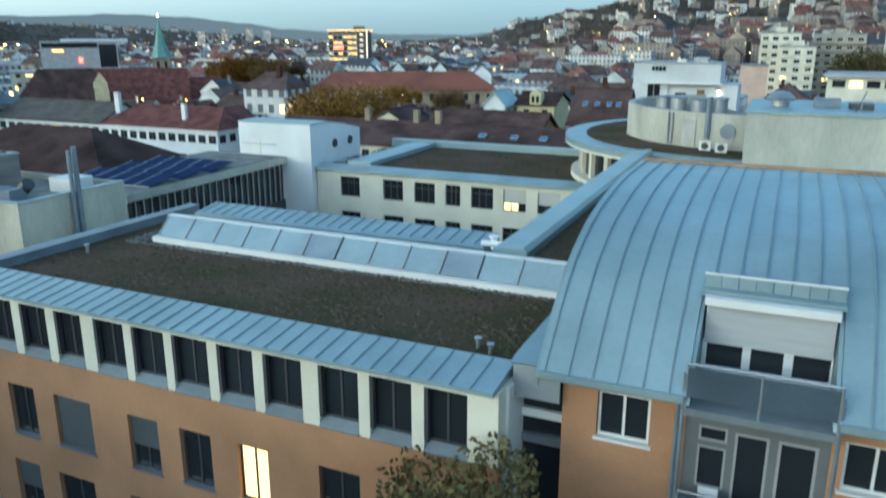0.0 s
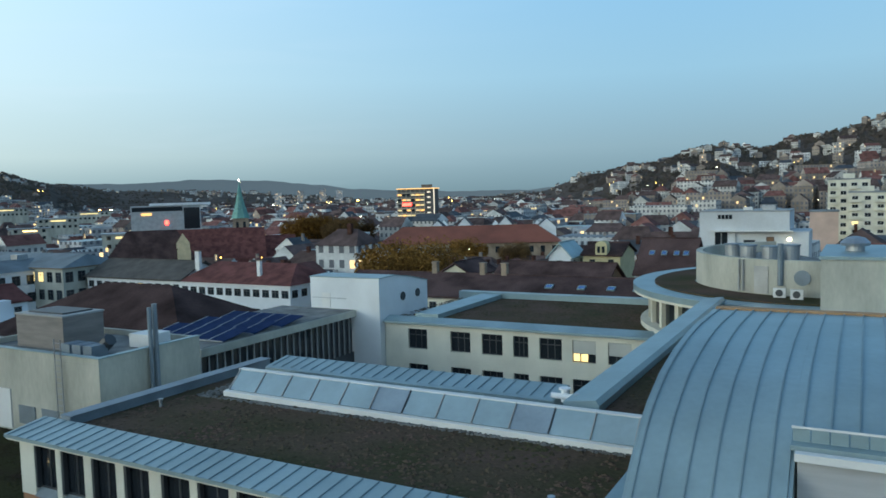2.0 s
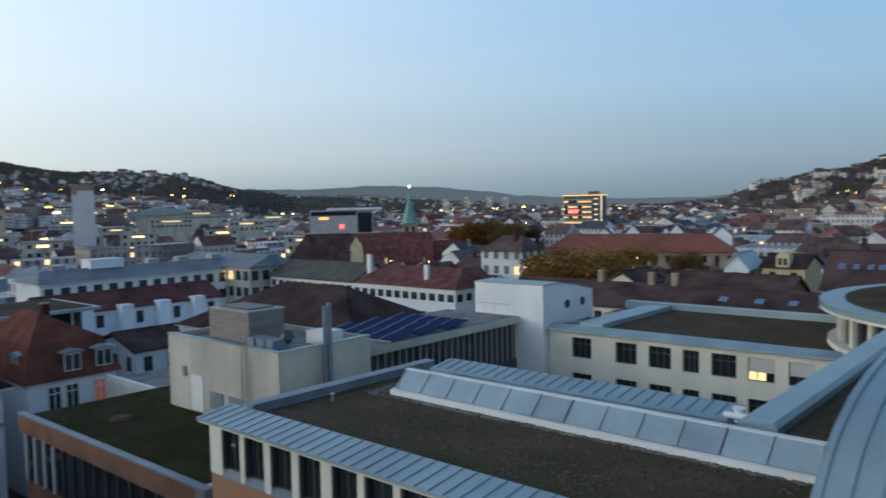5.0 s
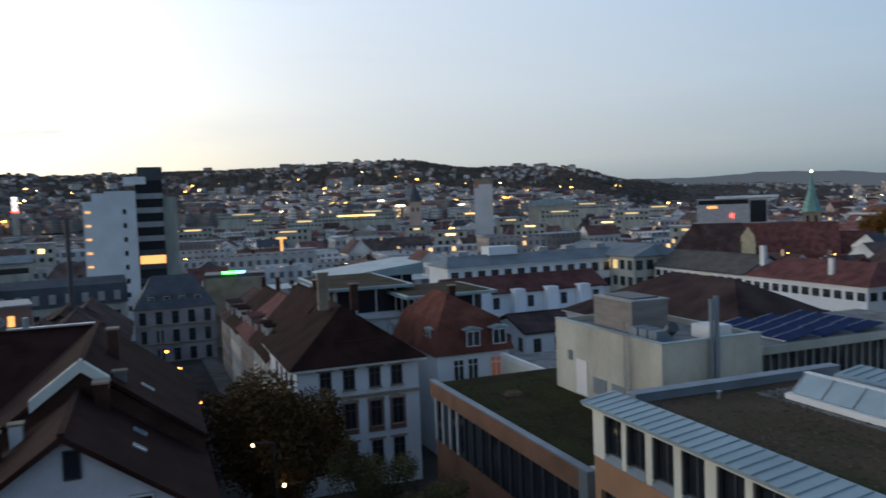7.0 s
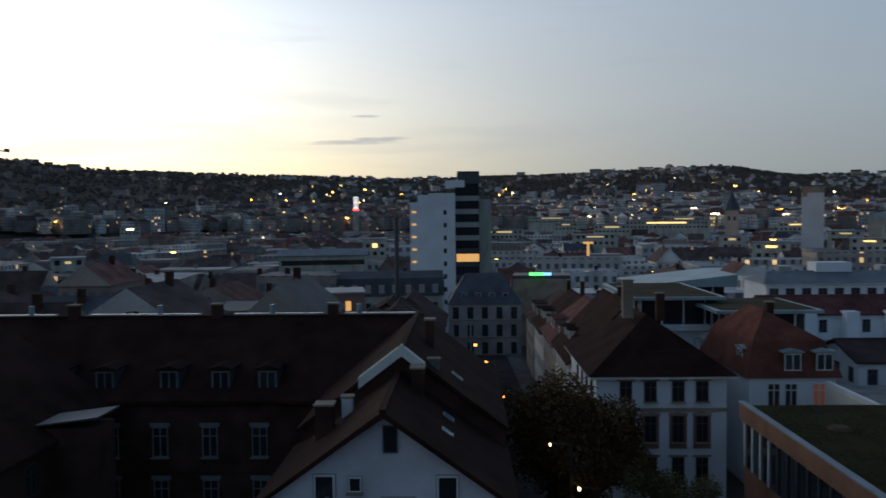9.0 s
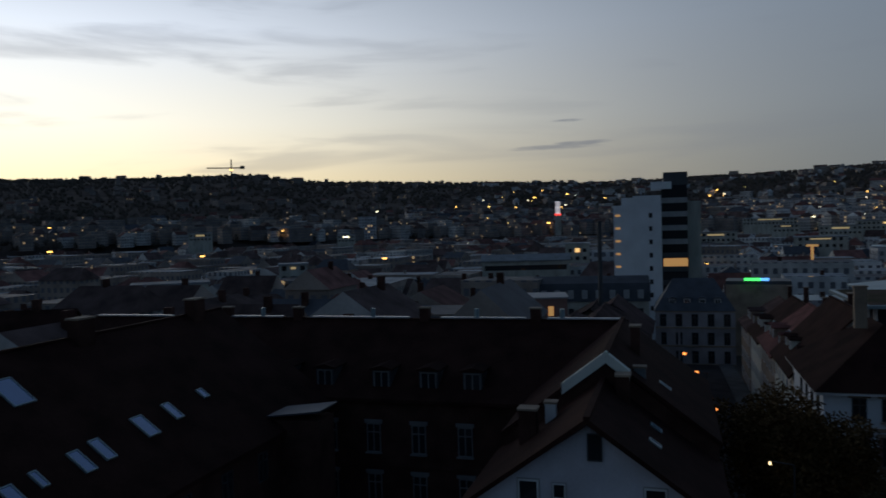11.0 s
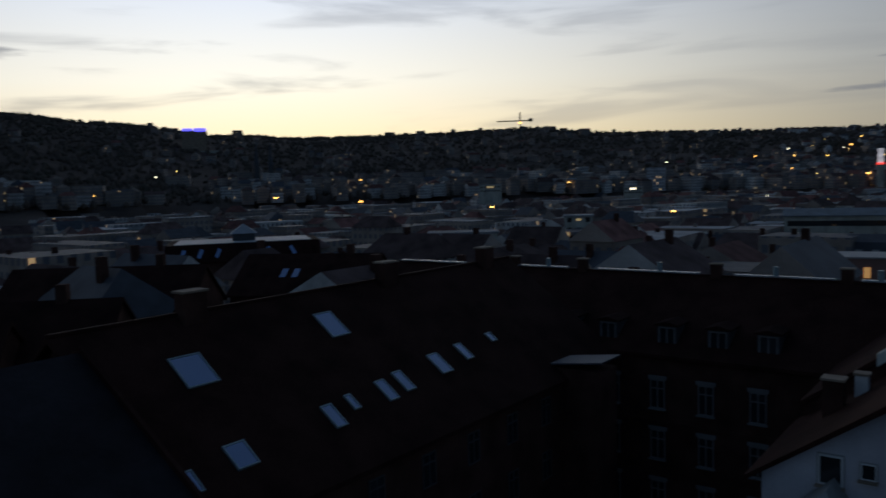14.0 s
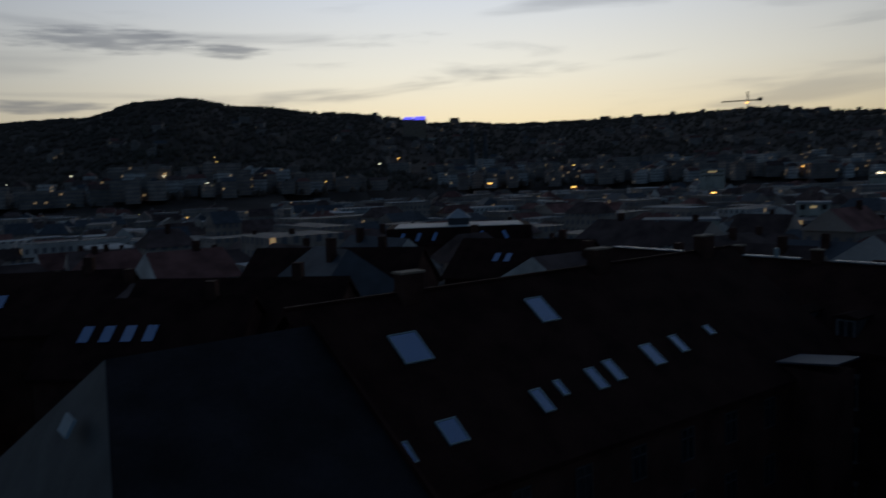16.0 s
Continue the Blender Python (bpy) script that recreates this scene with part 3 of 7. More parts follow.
def barrel_block():
    b = gthing("barrel_roof_block", 3.0, 18.5, "orange rendered block under curved standing-seam zinc roof", "building")
    XL, XR, Y0, Y1 = -4.72, 18.0, 18.45, 31.6
    D0, D1 = -1.55, 1.75
    holes = [(-3.78, -2.42, 12.72, 14.05), (-3.78, -2.42, 9.1, 10.43), (2.02, 3.38, 12.6, 13.88), (2.02, 3.38, 9.0, 10.4), (5, 6.3, 12.6, 13.88), (8, 9.3, 12.6, 13.88)]
    left = [h for h in holes if h[1] < D0]
    right = [h for h in holes if h[0] > D1]
    bm = wall_with_holes(XL, D0, 0, 14.5, left, Y0, Y0 + .35)
    wall_with_holes(D1, XR, 0, 14.5, right, Y0, Y0 + .35, bm)
    box(XL, XL + .3, Y0 + .36, Y1, 0, 14.4, bm)
    gpart("wall", bm, ORANGE, b, "warm orange rendered wall")
    for h in holes:
        gwindow(b, (h[0] + h[1]) / 2, Y0 + .12, h[2] + .02, h[1] - h[0] - .02, h[3] - h[2] - .04, frame_mat=FRAME_WH, sill=FRAME_WH)
    # dark block for the unlit inside, its shade put into the colour
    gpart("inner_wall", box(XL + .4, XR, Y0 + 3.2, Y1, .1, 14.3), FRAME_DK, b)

    def shell(x0, x1, start=0):
        bm = bmesh.new()
        o = refined(BARREL)[start * 5:]
        q = [(y + .05, z - .22) for y, z in o]
        prism(o + q[::-1], x0, x1, "x", bm)
        return bm
    gpart("roof", shell(-5.2, D0), ZINC, b, "curved zinc roof with standing seams")
    gpart("roof", shell(D0 + .002, D1, 5), ZINC, b)
    gpart("roof", shell(D1 + .002, XR + 1), ZINC, b)

    def seam(start):
        bm = bmesh.new()
        o = refined(BARREL)[start * 5:]
        prism([(y - .01, z + .05) for y, z in o] + [(y, z - .01) for y, z in o[::-1]], -.018, .018, "x", bm)
        return mesh_of("seam", bm, SEAM)
    full, upper = seam(0), seam(5)
    x = -5.05
    while x < XR:
        shared("seam", upper if D0 - .05 < x < D1 + .05 else full, b, x - 3, -18.5, 0)
        x += .62
    gpart("gutter", box(-5.25, D0 - .05, 17.62, 17.78, 14.5, 14.66), ZINC, b)
    gpart("gutter", box(D1 + .05, XR, 17.62, 17.78, 14.5, 14.66), ZINC, b)
    gpart("verge", prism(BARREL + [(y, z - .45) for y, z in BARREL[::-1]], -5.27, -5.205, "x"), ZINC, b)
    gpart("terracotta_kerb", box(-5.2, XR, 31.55, 31.95, 17.75, 18.14), BRICKBAND, b, "terracotta kerb along roof top")
    gpart("rear_wall", box(-5.2, XR, 32.01, 32.3, 0, 18.05), CREAM, b)
    gpart("downpipe", tube((D0 - .2, 18.3, 0), (D0 - .2, 18.3, 14.2), .06), ZINC_DK, b)
    # cut-in dormer with two balconies
    d = gthing("balcony_dormer", .1, 19.0, "cut-in zinc dormer with awning over steel balcony", "balcony")
    side = [(17.75, 14.4), (18.05, 14.88), (19.1, 15.86), (20.15, 16.62), (20.6, 16.62), (20.6, 14.4)]
    gpart("cheek", prism(side, D0 + .01, D0 + .1, "x"), ZINC, d)
    gpart("cheek", prism(side, D1 - .1, D1 - .01, "x"), ZINC, d)
    gpart("guard_rail", box(D0, D1, 20.0, 20.05, 17.06, 17.11), FRAME_WH, d)
    pk = mesh_of("guard_panel", box(-.19, .19, 20.01, 20.04, 16.74, 17.05), ZINC)
    for k in range(8):
        shared("guard_panel", pk, d, D0 + .22 + k * .41 - .1, -19.0, 0)
    gpart("lintel", box(D0, D1, 19.7, 20.4, 16.6, 16.72), ZINC, d)
    gpart("awning_box", box(D0 + .11, D1 - .11, 19.35, 19.6, 16.45, 16.64), FRAME_WH, d, "white awning case")
    gpart("roller_shutter", box(D0 + .16, D1 - .16, 19.62, 19.67, 15.36, 16.6), mat("pale_shutter", (.42, .43, .44), .6, 0, .06, stretch=(1, 1, 12)), d, "half-lowered pale grey shutter")
    gpart("window_wall", wall_with_holes(D0 + .12, D1 - .12, 13.3, 15.4, [(-1.31, -.45, 14.72, 15.33), (-.25, .52, 14.72, 15.33), (.74, 1.58, 14.72, 15.33)], 19.7, 19.8), FRAME_WH, d)
    gpart("pane", box(D0 + .2, D1 - .2, 19.74, 19.77, 14.2, 15.3), PANE, d)
    for zf in (14.32, 10.9):
        gpart("balcony_floor", box(D0 - .05, D1 + .05, 17.75, 19.6 if zf > 12 else 18.45, zf - .18, zf), GREYROOF, d)
        gpart("balustrade", box(D0 + .02, D1 - .02, 17.78, 17.81, zf + .3, zf + 1.06), mat("smoked_panel", (.075, .105, .13), .3, .1, .2), d, "dark translucent balustrade panel")
        gpart("handrail", tube((D0, 17.8, zf + 1.15), (D1, 17.8, zf + 1.15), .03), STEEL, d)
        for xx in (D0, (D0 + D1) / 2, D1):
            gpart("post", tube((xx, 17.8, zf - .2), (xx, 17.8, zf + 1.15), .035), STEEL, d)
    hs = [(-1.22, -.54, 13.2, 13.6), (-1.22, -.54, 11.9, 13.05), (-.36, .42, 11.0, 13.55), (.62, 1.5, 11.0, 13.55)]
    gpart("lower_window_wall", wall_with_holes(D0, D1, 0, 14.1, hs, 18.5, 18.62), mat("grey_panel", (.15, .16, .165), .6, .1, .12), d, "grey framed glazed wall")
    gpart("pane", box(D0 + .1, D1 - .1, 18.56, 18.59, 11.0, 13.58), PANE, d)
    for h in hs:
        gwindow(d, (h[0] + h[1]) / 2, 18.49, h[2], h[1] - h[0], h[3] - h[2], frame_mat=FRAME_GY, bars=0)
    for xx in (D0 - .05, D1 + .05):
        gpart("stanchion", tube((xx, 17.82, 0), (xx, 17.82, 15.2), .05), ZINC_DK, d)
    ch = gthing("garden_chair", -.85, 17.95, "white plastic garden chair on the balcony", "chair", z=10.9)
    gpart("seat", box(-1.1, -.62, 17.75, 18.2, 11.48, 11.53), FRAME_WH, ch)
    gpart("backrest", prism([(18.18, 11.53), (18.3, 12.0), (18.34, 12.0), (18.22, 11.53)], -1.1, -.62, "x"), FRAME_WH, ch)
    for xx in (-1.07, -.65):
        for yy in (17.78, 18.17):
            gpart("leg", tube((xx, yy, 11.1), (xx, yy, 11.48), .02), FRAME_WH, ch)
    # recessed glass stair between the blocks
    g = gthing("glazed_stair_link", -5.2, 19.2, "recessed glazed link with pale spandrel bands", "building")
    gpart("roof", prism([(18.2, 14.5), (18.1, 14.58), (18.6, 14.66), (26, 14.66), (26, 14.5)], -6.09, -4.73, "x"), ZINC, g)
    gpart("pane", box(-6.05, -4.75, 19.1, 19.14, 0, 13.9), PANE, g)
    gpart("blind", box(-6.05, -4.75, 18.22, 18.3, 13.55, 14.498), mat("silver_blind", (.25, .27, .29), .6, 0, .08), g)
    for z in (12.75, 11.95, 9.6, 8.4, 6.2, 5.0, 3.0):
        gpart("spandrel", box(-6.05, -4.75, 18.95, 19.09, z - .12, z + .12), FRAME_WH if z > 12 else STEEL, g)
    gpart("side_wall", box(-6.09, -6.0, 17.8, 19.2, 0, 13.95), FRAME_WH, g)
    # wing behind, with coping and planted roof
    w = gthing("rear_wing", -7.4, 40, "rear wing with planted roof and zinc coping", "building")
    gpart("wall", box(-9.6, -5.4, 30.4, 56, 0, 14.5), CREAM, w)
    gpart("planted_roof", box(-9.0, -5.4, 27.0, 56, 14.51, 14.62), SEDUM, w, "brown sedum roof")
    gpart("coping", prism([(-10.0, 14.5), (-10.0, 14.95), (-8.75, 15.1), (-8.6, 14.9), (-8.6, 14.5)], 27.2, 56, "y"), ZINC, w, "broad zinc coping")


barrel_block()


# ---------------------------------------------------------------- the court wing, round corner and roof structures
def court_wing():
    b = gthing("court_wing", -24, 60, "cream court wing with square windows and planted roof", "building")
    X0, X1, Y0, Y1 = -39.5, -9.0, 60.0, 76.0
    cols = [(-37, -35), (-32.6, -30.6), (-29.5, -27.5), (-26.5, -25.1), (-24.1, -22.1), (-21.2, -19.2), (-18.2, -16.3), (-15.2, -13.2)]
    holes = [(a, c, z, z + 1.85) for a, c in cols for z in (8.6, 5.35, 2.1)]
    gpart("wall", wall_with_holes(X0, X1, -1, 10.9, holes, Y0, Y0 + .4), CREAM, b, "cream rendered wall")
    # a solid dark filling paints the rooms' shade behind these windows
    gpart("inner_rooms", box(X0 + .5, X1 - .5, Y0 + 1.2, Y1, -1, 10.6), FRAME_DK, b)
    n = 0
    for a, c in cols:
        for z in (8.6, 5.35, 2.1):
            n += 1
            top_blind = z > 8 and a in (-21.2, -18.2)
            gwindow(b, (a + c) / 2, Y0 + .2, z + .02, c - a, 1.8, bars=2, cross=True)
            if z > 8 and a == -21.2:
                gpart("lit_pane", box(a + .1, a + .62, Y0 + .10, Y0 + .14, z + .12, z + .72), LIT_WIN, b, "lit lower pane")
                gpart("lit_pane", box(a + .74, a + 1.3, Y0 + .10, Y0 + .14, z + .12, z + .72), LIT_WIN, b, "lit lower pane")
            if top_blind:
                gpart("roller_blind", box(a + .06, c - .06, Y0 + .12, Y0 + .18, z + .75, z + 1.8), mat("cream_blind", (.5, .5, .46), .8, 0, .06), b, "half-lowered pale blind")
    gpart("eaves_edge", prism([(Y0 - .35, 10.9), (Y0 - .35, 11.1), (Y0 + .9, 11.45), (Y0 + .9, 10.9)], X0, X1, "x"), ZINC, b)
    gpart("planted_roof", box(X0 + 4, X1, Y0 + .9, Y1 - 1, 11.1, 11.3), SEDUM, b, "greenish-brown sedum roof")
    gpart("rear_parapet", box(X0, X1, Y1 - 1, Y1, 0, 11.9), ZINC, b)
    gpart("ridge_fold", prism([(Y0 + .9, 11.3), (Y0 + .9, 11.75), (Y1 - 1.1, 11.75), (Y1 - 1.1, 11.3)], X0 + 2.8, X0 + 5.2, "x"), ZINC, b)
    # white stair tower
    t = gthing("stair_tower", -43, 64, "white rendered stair tower with sloping top", "building")
    gpart("wall", prism([(59.3, -1), (59.3, 15.0), (62, 15.05), (65, 14.6), (68.2, 13.9), (68.2, -1)], -47.6, -39.6, "x"), WHITE, t, "plain white wall")
    gpart("roof_edge", prism([(59.25, 15.0), (59.25, 15.08), (62, 15.13), (65, 14.68), (68.25, 13.98), (68.2, 13.9), (65, 14.6), (62, 15.05)], -47.65, -39.52, "x"), ZINC, t)
    for yy in (63.4, 66.2):
        gpart("porthole", tube((-39.59, yy, 12.9), (-39.52, yy, 12.9), .42, n=16), FRAME_DK, t, "round window")
    gpart("roof_door", box(-46.2, -45.2, 59.24, 59.296, 11.4, 13.5), FRAME_WH, t)
    # thin dark sheet in place of the shade inside the tower's recess
    gpart("dark_recess", box(-39.59, -39.5, 63.5, 68, 0, 9.5), PANE, t)
    # round corner
    r = gthing("round_corner_block", -2.5, 69.5, "round-cornered cream block with glazed attic", "building")
    C = Vector((-2.5, 69.5))

    def ring(ra, rb, z0, z1, a0=95, a1=290, n=40, bm=None):
        bm = bm or bmesh.new()
        vs = []
        for i in range(n + 1):
            a = radians(a0 + (a1 - a0) * i / n)
            c, s = math.cos(a), math.sin(a)
            vs.append([bm.verts.new((C.x + c * q, C.y + s * q, z)) for q, z in ((ra, z0), (rb, z0), (rb, z1), (ra, z1))])
        for A, B in zip(vs, vs[1:]):
            for k in range(4):
                bm.faces.new((A[k], A[(k + 1) % 4], B[(k + 1) % 4], B[k]))
        bm.faces.new(vs[0])
        bm.faces.new(vs[-1][::-1])
        bmesh.ops.recalc_face_normals(bm, faces=bm.faces)
        return bm
    gpart("wall", ring(13.6, 14.4, -1, 11.2), CREAM, r)
    gpart("band", ring(13.6, 15.0, 11.2, 11.7), CREAM, r)
    gpart("glazing", ring(13.9, 14.0, 11.7, 14.3), PANE, r)
    for i in range(16):
        a = 120 + i * 10.4
        gpart("pier", ring(14.0, 14.35, 11.7, 14.3, a, a + 1.9, 2), CREAM, r)
    gpart("roof_slab", ring(.5, 15.6, 14.3, 14.75), ZINC, r, "broad zinc-edged roof slab")
    gpart("fascia", ring(15.0, 15.55, 14.1, 14.29), CREAM, r)
    gpart("planted_roof", ring(10.5, 13.8, 14.76, 14.86), SEDUM, r)
    d = gthing("plant_drum", -2.5, 69.5, "pale concrete plant enclosure on roof", "roof structure", z=14.8)
    gpart("wall", ring(9.9, 10.4, 14.76, 17.4, 120, 285), CONCRETE, d)
    gpart("deck", ring(.3, 9.9, 16.2, 16.5, 120, 285), GRAVEL, d)
    gpart("door", ring(10.41, 10.46, 14.9, 16.9, 243, 249, 2), STEEL, d)
    for i, (x, y) in enumerate(((-9.6, 66.4), (-8.3, 65.3), (-6.6, 64.4), (-5.2, 65.8))):
        c = gthing("ventilation_drum", x, y, "grey steel ventilation drum", "vent", z=16.5, group="roof vents")
        gpart("casing", tube((x, y, 16.5), (x, y, 17.95), .62, n=16), STEEL, c)
        gpart("cap", tube((x, y, 17.96), (x, y, 18.06), .70, n=16), ZINC_DK, c)
    for a, z0, z1 in ((236, 15.0, 17.3), (238, 15.0, 17.3), (254, 15.6, 18.6)):
        px, py = C.x + 10.5 * math.cos(radians(a)), C.y + 10.5 * math.sin(radians(a))
        gpart("pipe", tube((px, py, z0), (px, py, z1), .09 if a < 250 else .2), ZINC_DK if a > 250 else STEEL, d)
    gpart("round_grille", tube((C.x + 10.42 * math.cos(radians(262)), C.y + 10.42 * math.sin(radians(262)), 16.2), (C.x + 10.5 * math.cos(radians(262)), C.y + 10.5 * math.sin(radians(262)), 16.2), .55, n=16), ZINC_DK, d)
    for i, (x, y) in enumerate(((-5.35, 58.3), (-4.2, 57.7))):
        c = gthing("air_conditioner", x, y, "white outdoor air-conditioning unit with round fan", "air conditioner", z=14.86, group="air conditioners")
        gpart("casing", box(x - .4, x + .4, y - .18, y + .18, 14.9, 15.55), FRAME_WH, c)
        gpart("fan", tube((x, y - .2, 15.23), (x, y - .185, 15.23), .25, n=14), FRAME_DK, c)
    p = gthing("concrete_penthouse", 3.6, 50, "weathered concrete penthouse with railing and plant", "roof structure", z=14.6)
    gpart("wall", box(-2.2, 10, 46.4, 55, 14.6, 19.0), CONCRETE, p, "weathered concrete wall")
    gpart("coping", box(-2.3, 10.1, 46.3, 55.1, 19.004, 19.18), ZINC, p)
    gpart("skirt", box(-2.6, 10, 40, 46.3, 14.6, 15.3), ZINC, p)
    for x in (3.4, 4.9, 6.4, 7.9):
        gpart("rail_post", tube((x, 46.6, 19.2), (x, 46.6, 19.9), .025), STEEL, p)
    gpart("rail", tube((3.4, 46.6, 19.9), (8, 46.6, 19.9), .025), STEEL, p)
    for q, (r0, z0, r1, z1) in enumerate(((.5, 19.2, .5, 19.5), (.75, 19.51, .8, 19.66), (.8, 19.67, .5, 19.95), (.5, 19.96, .1, 20.05))):
        gpart("roof_cowl", tube((-.6, 50, z0), (-.6, 50, z1), r0, n=18, r2=r1), STEEL, p, "mushroom-shaped steel roof cowl")
    gpart("cooling_unit", box(1.2, 2.6, 50, 52, 19.2, 19.6), ZINC_DK, p)
    gpart("cooling_unit", box(3.0, 4.2, 49, 50.4, 19.2, 19.5), FRAME_DK, p)
    gpart("aerial", tube((3.2, 47.2, 19.2), (3.6, 47.2, 20.3), .03), FRAME_DK, p)
    # flat white house up behind
    v = gthing("white_modern_house", -15, 115, "white flat-roofed modern house with terraces", "house")
    PALE = mat("off_white_render", (.62, .64, .65), .82, 0, .12, .15, 4, .05)
    gpart("wall", box(-21.0, -16.2, 114, 122, 8, 18.95), PALE, v)
    gpart("upper_wall", box(-16.19, -9.2, 113.3, 121, 16.4, 18.95), PALE, v)
    gpart("lower_wall", box(-16.19, -6.9, 114.4, 122, 8, 16.2), PALE, v)
    gpart("terrace_slab", box(-19.2, -8.8, 113.0, 114.38, 16.21, 16.39), FRAME_WH, v)
    gpart("parapet", box(-21.05, -16.2, 113.9, 122.05, 18.954, 19.1), FRAME_GY, v)
    gpart("parapet", box(-16.18, -9.15, 113.2, 121.05, 18.954, 19.1), FRAME_GY, v)
    gpart("roof_plant", box(-13.0, -11.2, 116, 118, 19.104, 19.7), STEEL, v)
    gpart("roof_plant", box(-15.4, -14.2, 116, 117, 19.104, 19.5), FRAME_WH, v)
    for x in (-18.3, -17.8, -17.3, -16.8):
        gwindow(v, x, 113.9, 17.95, .4, .6, bars=0)
    for x in (-18.5, -17.6):
        gwindow(v, x, 113.9, 14.2, .8, 1.9, bars=0)
    gwindow(v, -11.7, 114.3, 14.2, 1.0, 1.25, bars=0, pane_mat=mat("brown_curtain", (.25, .15, .09), .8, 0, .1))
    gwindow(v, -14.4, 114.3, 13.6, 1.5, 1.4)
    gpart("terrace_lamp", box(-9.5, -9.1, 114.28, 114.38, 15.0, 15.25), LAMP_W, v)
    p.matrix_world = at(3.6, 50, 14.32)



court_wing()


# ---------------------------------------------------------------- low block with concrete plant house, solar wing
def low_block():
    b = gthing("low_orange_block", -40, 18, "low orange-banded block with grassy roof", "building")
    RUST = mat("weathered_orange", (.22, .105, .06), .9, 0, .22, .5, 8, .15)
    gpart("wall", box(-50.2, -30.0, 18.15, 34, 0, 10.0), RUST, b)
    gpart("end_pier", box(-30.25, -29.5, 17.75, 18.19, 0, 10.6), GREYROOF, b, "grey rendered end pier")
    gpart("front_band", box(-50.2, -30.26, 17.8, 18.1, 9.55, 10.6), RUST, b, "weathered orange parapet band")
    gpart("roof_kerb", box(-50.3, -29.5, 17.75, 18.2, 10.604, 10.7), ZINC_DK, b)
    gpart("end_parapet", box(-30.0, -29.5, 18.2, 27, 9.0, 10.75), ZINC, b)
    gpart("glazing", box(-49.8, -30.2, 18.05, 18.12, 6.6, 9.54), PANE, b)
    for i in range(16):
        gpart("mullion", box(-49.8 + i * 1.3, -49.66 + i * 1.3, 17.95, 18.04, 6.6, 9.54), FRAME_WH if i < 4 else FRAME_DK, b)
    gpart("grass_roof", box(-50.1, -30.1, 18.22, 33.8, 10.01, 10.45), mat("roof_grass", (.034, .036, .014), .95, 0, .4, .5, 8, .9, col2=(.036, .026, .017), spec=.04), b, "mossy grass roof")
    gpart("roof_hatch", tube((-44.5, 21.5, 10.46), (-44.5, 21.5, 10.62), .7, n=14, r2=.5), SEDUM, b)
    h = gthing("concrete_plant_house", -40, 29, "pale concrete plant house with roof machinery", "roof structure", z=10.5)
    gpart("wall", box(-46, -34.6, 25.5, 32.2, 10.46, 14.7), CONCRETE, h, "pale weathered concrete")
    bm = box(-46, -34.6, 25.5, 25.75, 14.704, 15.05)
    box(-46, -34.6, 31.95, 32.2, 14.704, 15.05, bm)
    box(-46, -45.75, 25.76, 31.94, 14.704, 15.05, bm)
    box(-34.85, -34.6, 25.76, 31.94, 14.704, 15.05, bm)
    gpart("parapet", bm, CONCRETE, h)
    rim = box(-46.05, -34.55, 25.45, 25.8, 15.054, 15.1)
    box(-34.9, -34.55, 25.81, 32.25, 15.054, 15.1, rim)
    gpart("parapet_rim", rim, ZINC, h)
    gpart("deck", box(-45.7, -34.9, 25.8, 31.9, 14.704, 14.74), GRAVEL, h)
    gpart("lift_overrun", box(-43.9, -39.7, 27.2, 29.8, 14.75, 16.6), mat("brown_cladding", (.24, .21, .19), .8, 0, .15, .6, 8, .1, stretch=(1, 1, 6)), h, "brown-grey clad lift overrun")
    gpart("overrun_rim", box(-43.95, -39.65, 27.15, 29.85, 16.604, 16.7), FRAME_GY, h)
    gpart("overrun_hatch", box(-43.3, -40.2, 27.6, 29.5, 16.704, 16.78), FRAME_DK, h)
    gpart("duct_box", box(-37.2, -35.6, 29.5, 31, 14.75, 15.5), FRAME_WH, h)
    for i in range(3):
        gpart("cooler", box(-38.8 + i * .9, -38.1 + i * .9, 26.4, 27.4, 14.75, 15.4), ZINC_DK, h)
    gpart("cooler_fan", tube((-37.0, 27.5, 15.0), (-36.2, 27.5, 15.6), .35), FRAME_DK, h)
    gpart("flue", tube((-34.4, 28.95, 10.5), (-34.4, 28.95, 17.4), .14), ZINC_DK, h, "tall steel flue pair")
    gpart("flue", tube((-34.4, 28.6, 10.5), (-34.4, 28.6, 17.25), .11), ZINC_DK, h)
    gpart("door", box(-43.4, -42.1, 25.44, 25.496, 10.6, 12.8), FRAME_WH, h)
    for x in (-41.4, -39.4, -36.8):
        gpart("grille", box(x, x + 1.4, 25.44, 25.496, 11.0, 12.0), ZINC_DK, h)
    gpart("wall_box", box(-44.3, -43.9, 25.4, 25.496, 12.6, 13.2), ZINC_DK, h)
    for s in (-.25, .25):
        gpart("ladder_rail", tube((-37.6 + s, 25.35, 11), (-37.6 + s, 25.35, 15.9), .03), STEEL, h)
    rung = mesh_of("rung", tube((-.25, 0, 0), (.25, 0, 0), .02, n=6), STEEL)
    for i in range(16):
        ob = new("rung", rung)
        ob.parent = h
        ob.location = (-37.6 + 40, 25.35 - 29, 11.2 + i * .3 - 10.5)
    h.matrix_world = at(-39.2, 28.6, 10.46)
    # solar wing
    j = gthing("solar_wing", -46, 47, "glazed wing carrying tilted solar panels", "building")
    gpart("wall", box(-51, -42.6, 40, 59.2, -2, 8.0), FRAME_DK, j)
    gpart("fascia", box(-51.2, -42.2, 39.8, 59.2, 11.4, 12.0), CONCRETE, j, "long pale fascia")
    gpart("glazing", box(-42.75, -42.65, 40, 59, 8.0, 11.39), PANE, j)
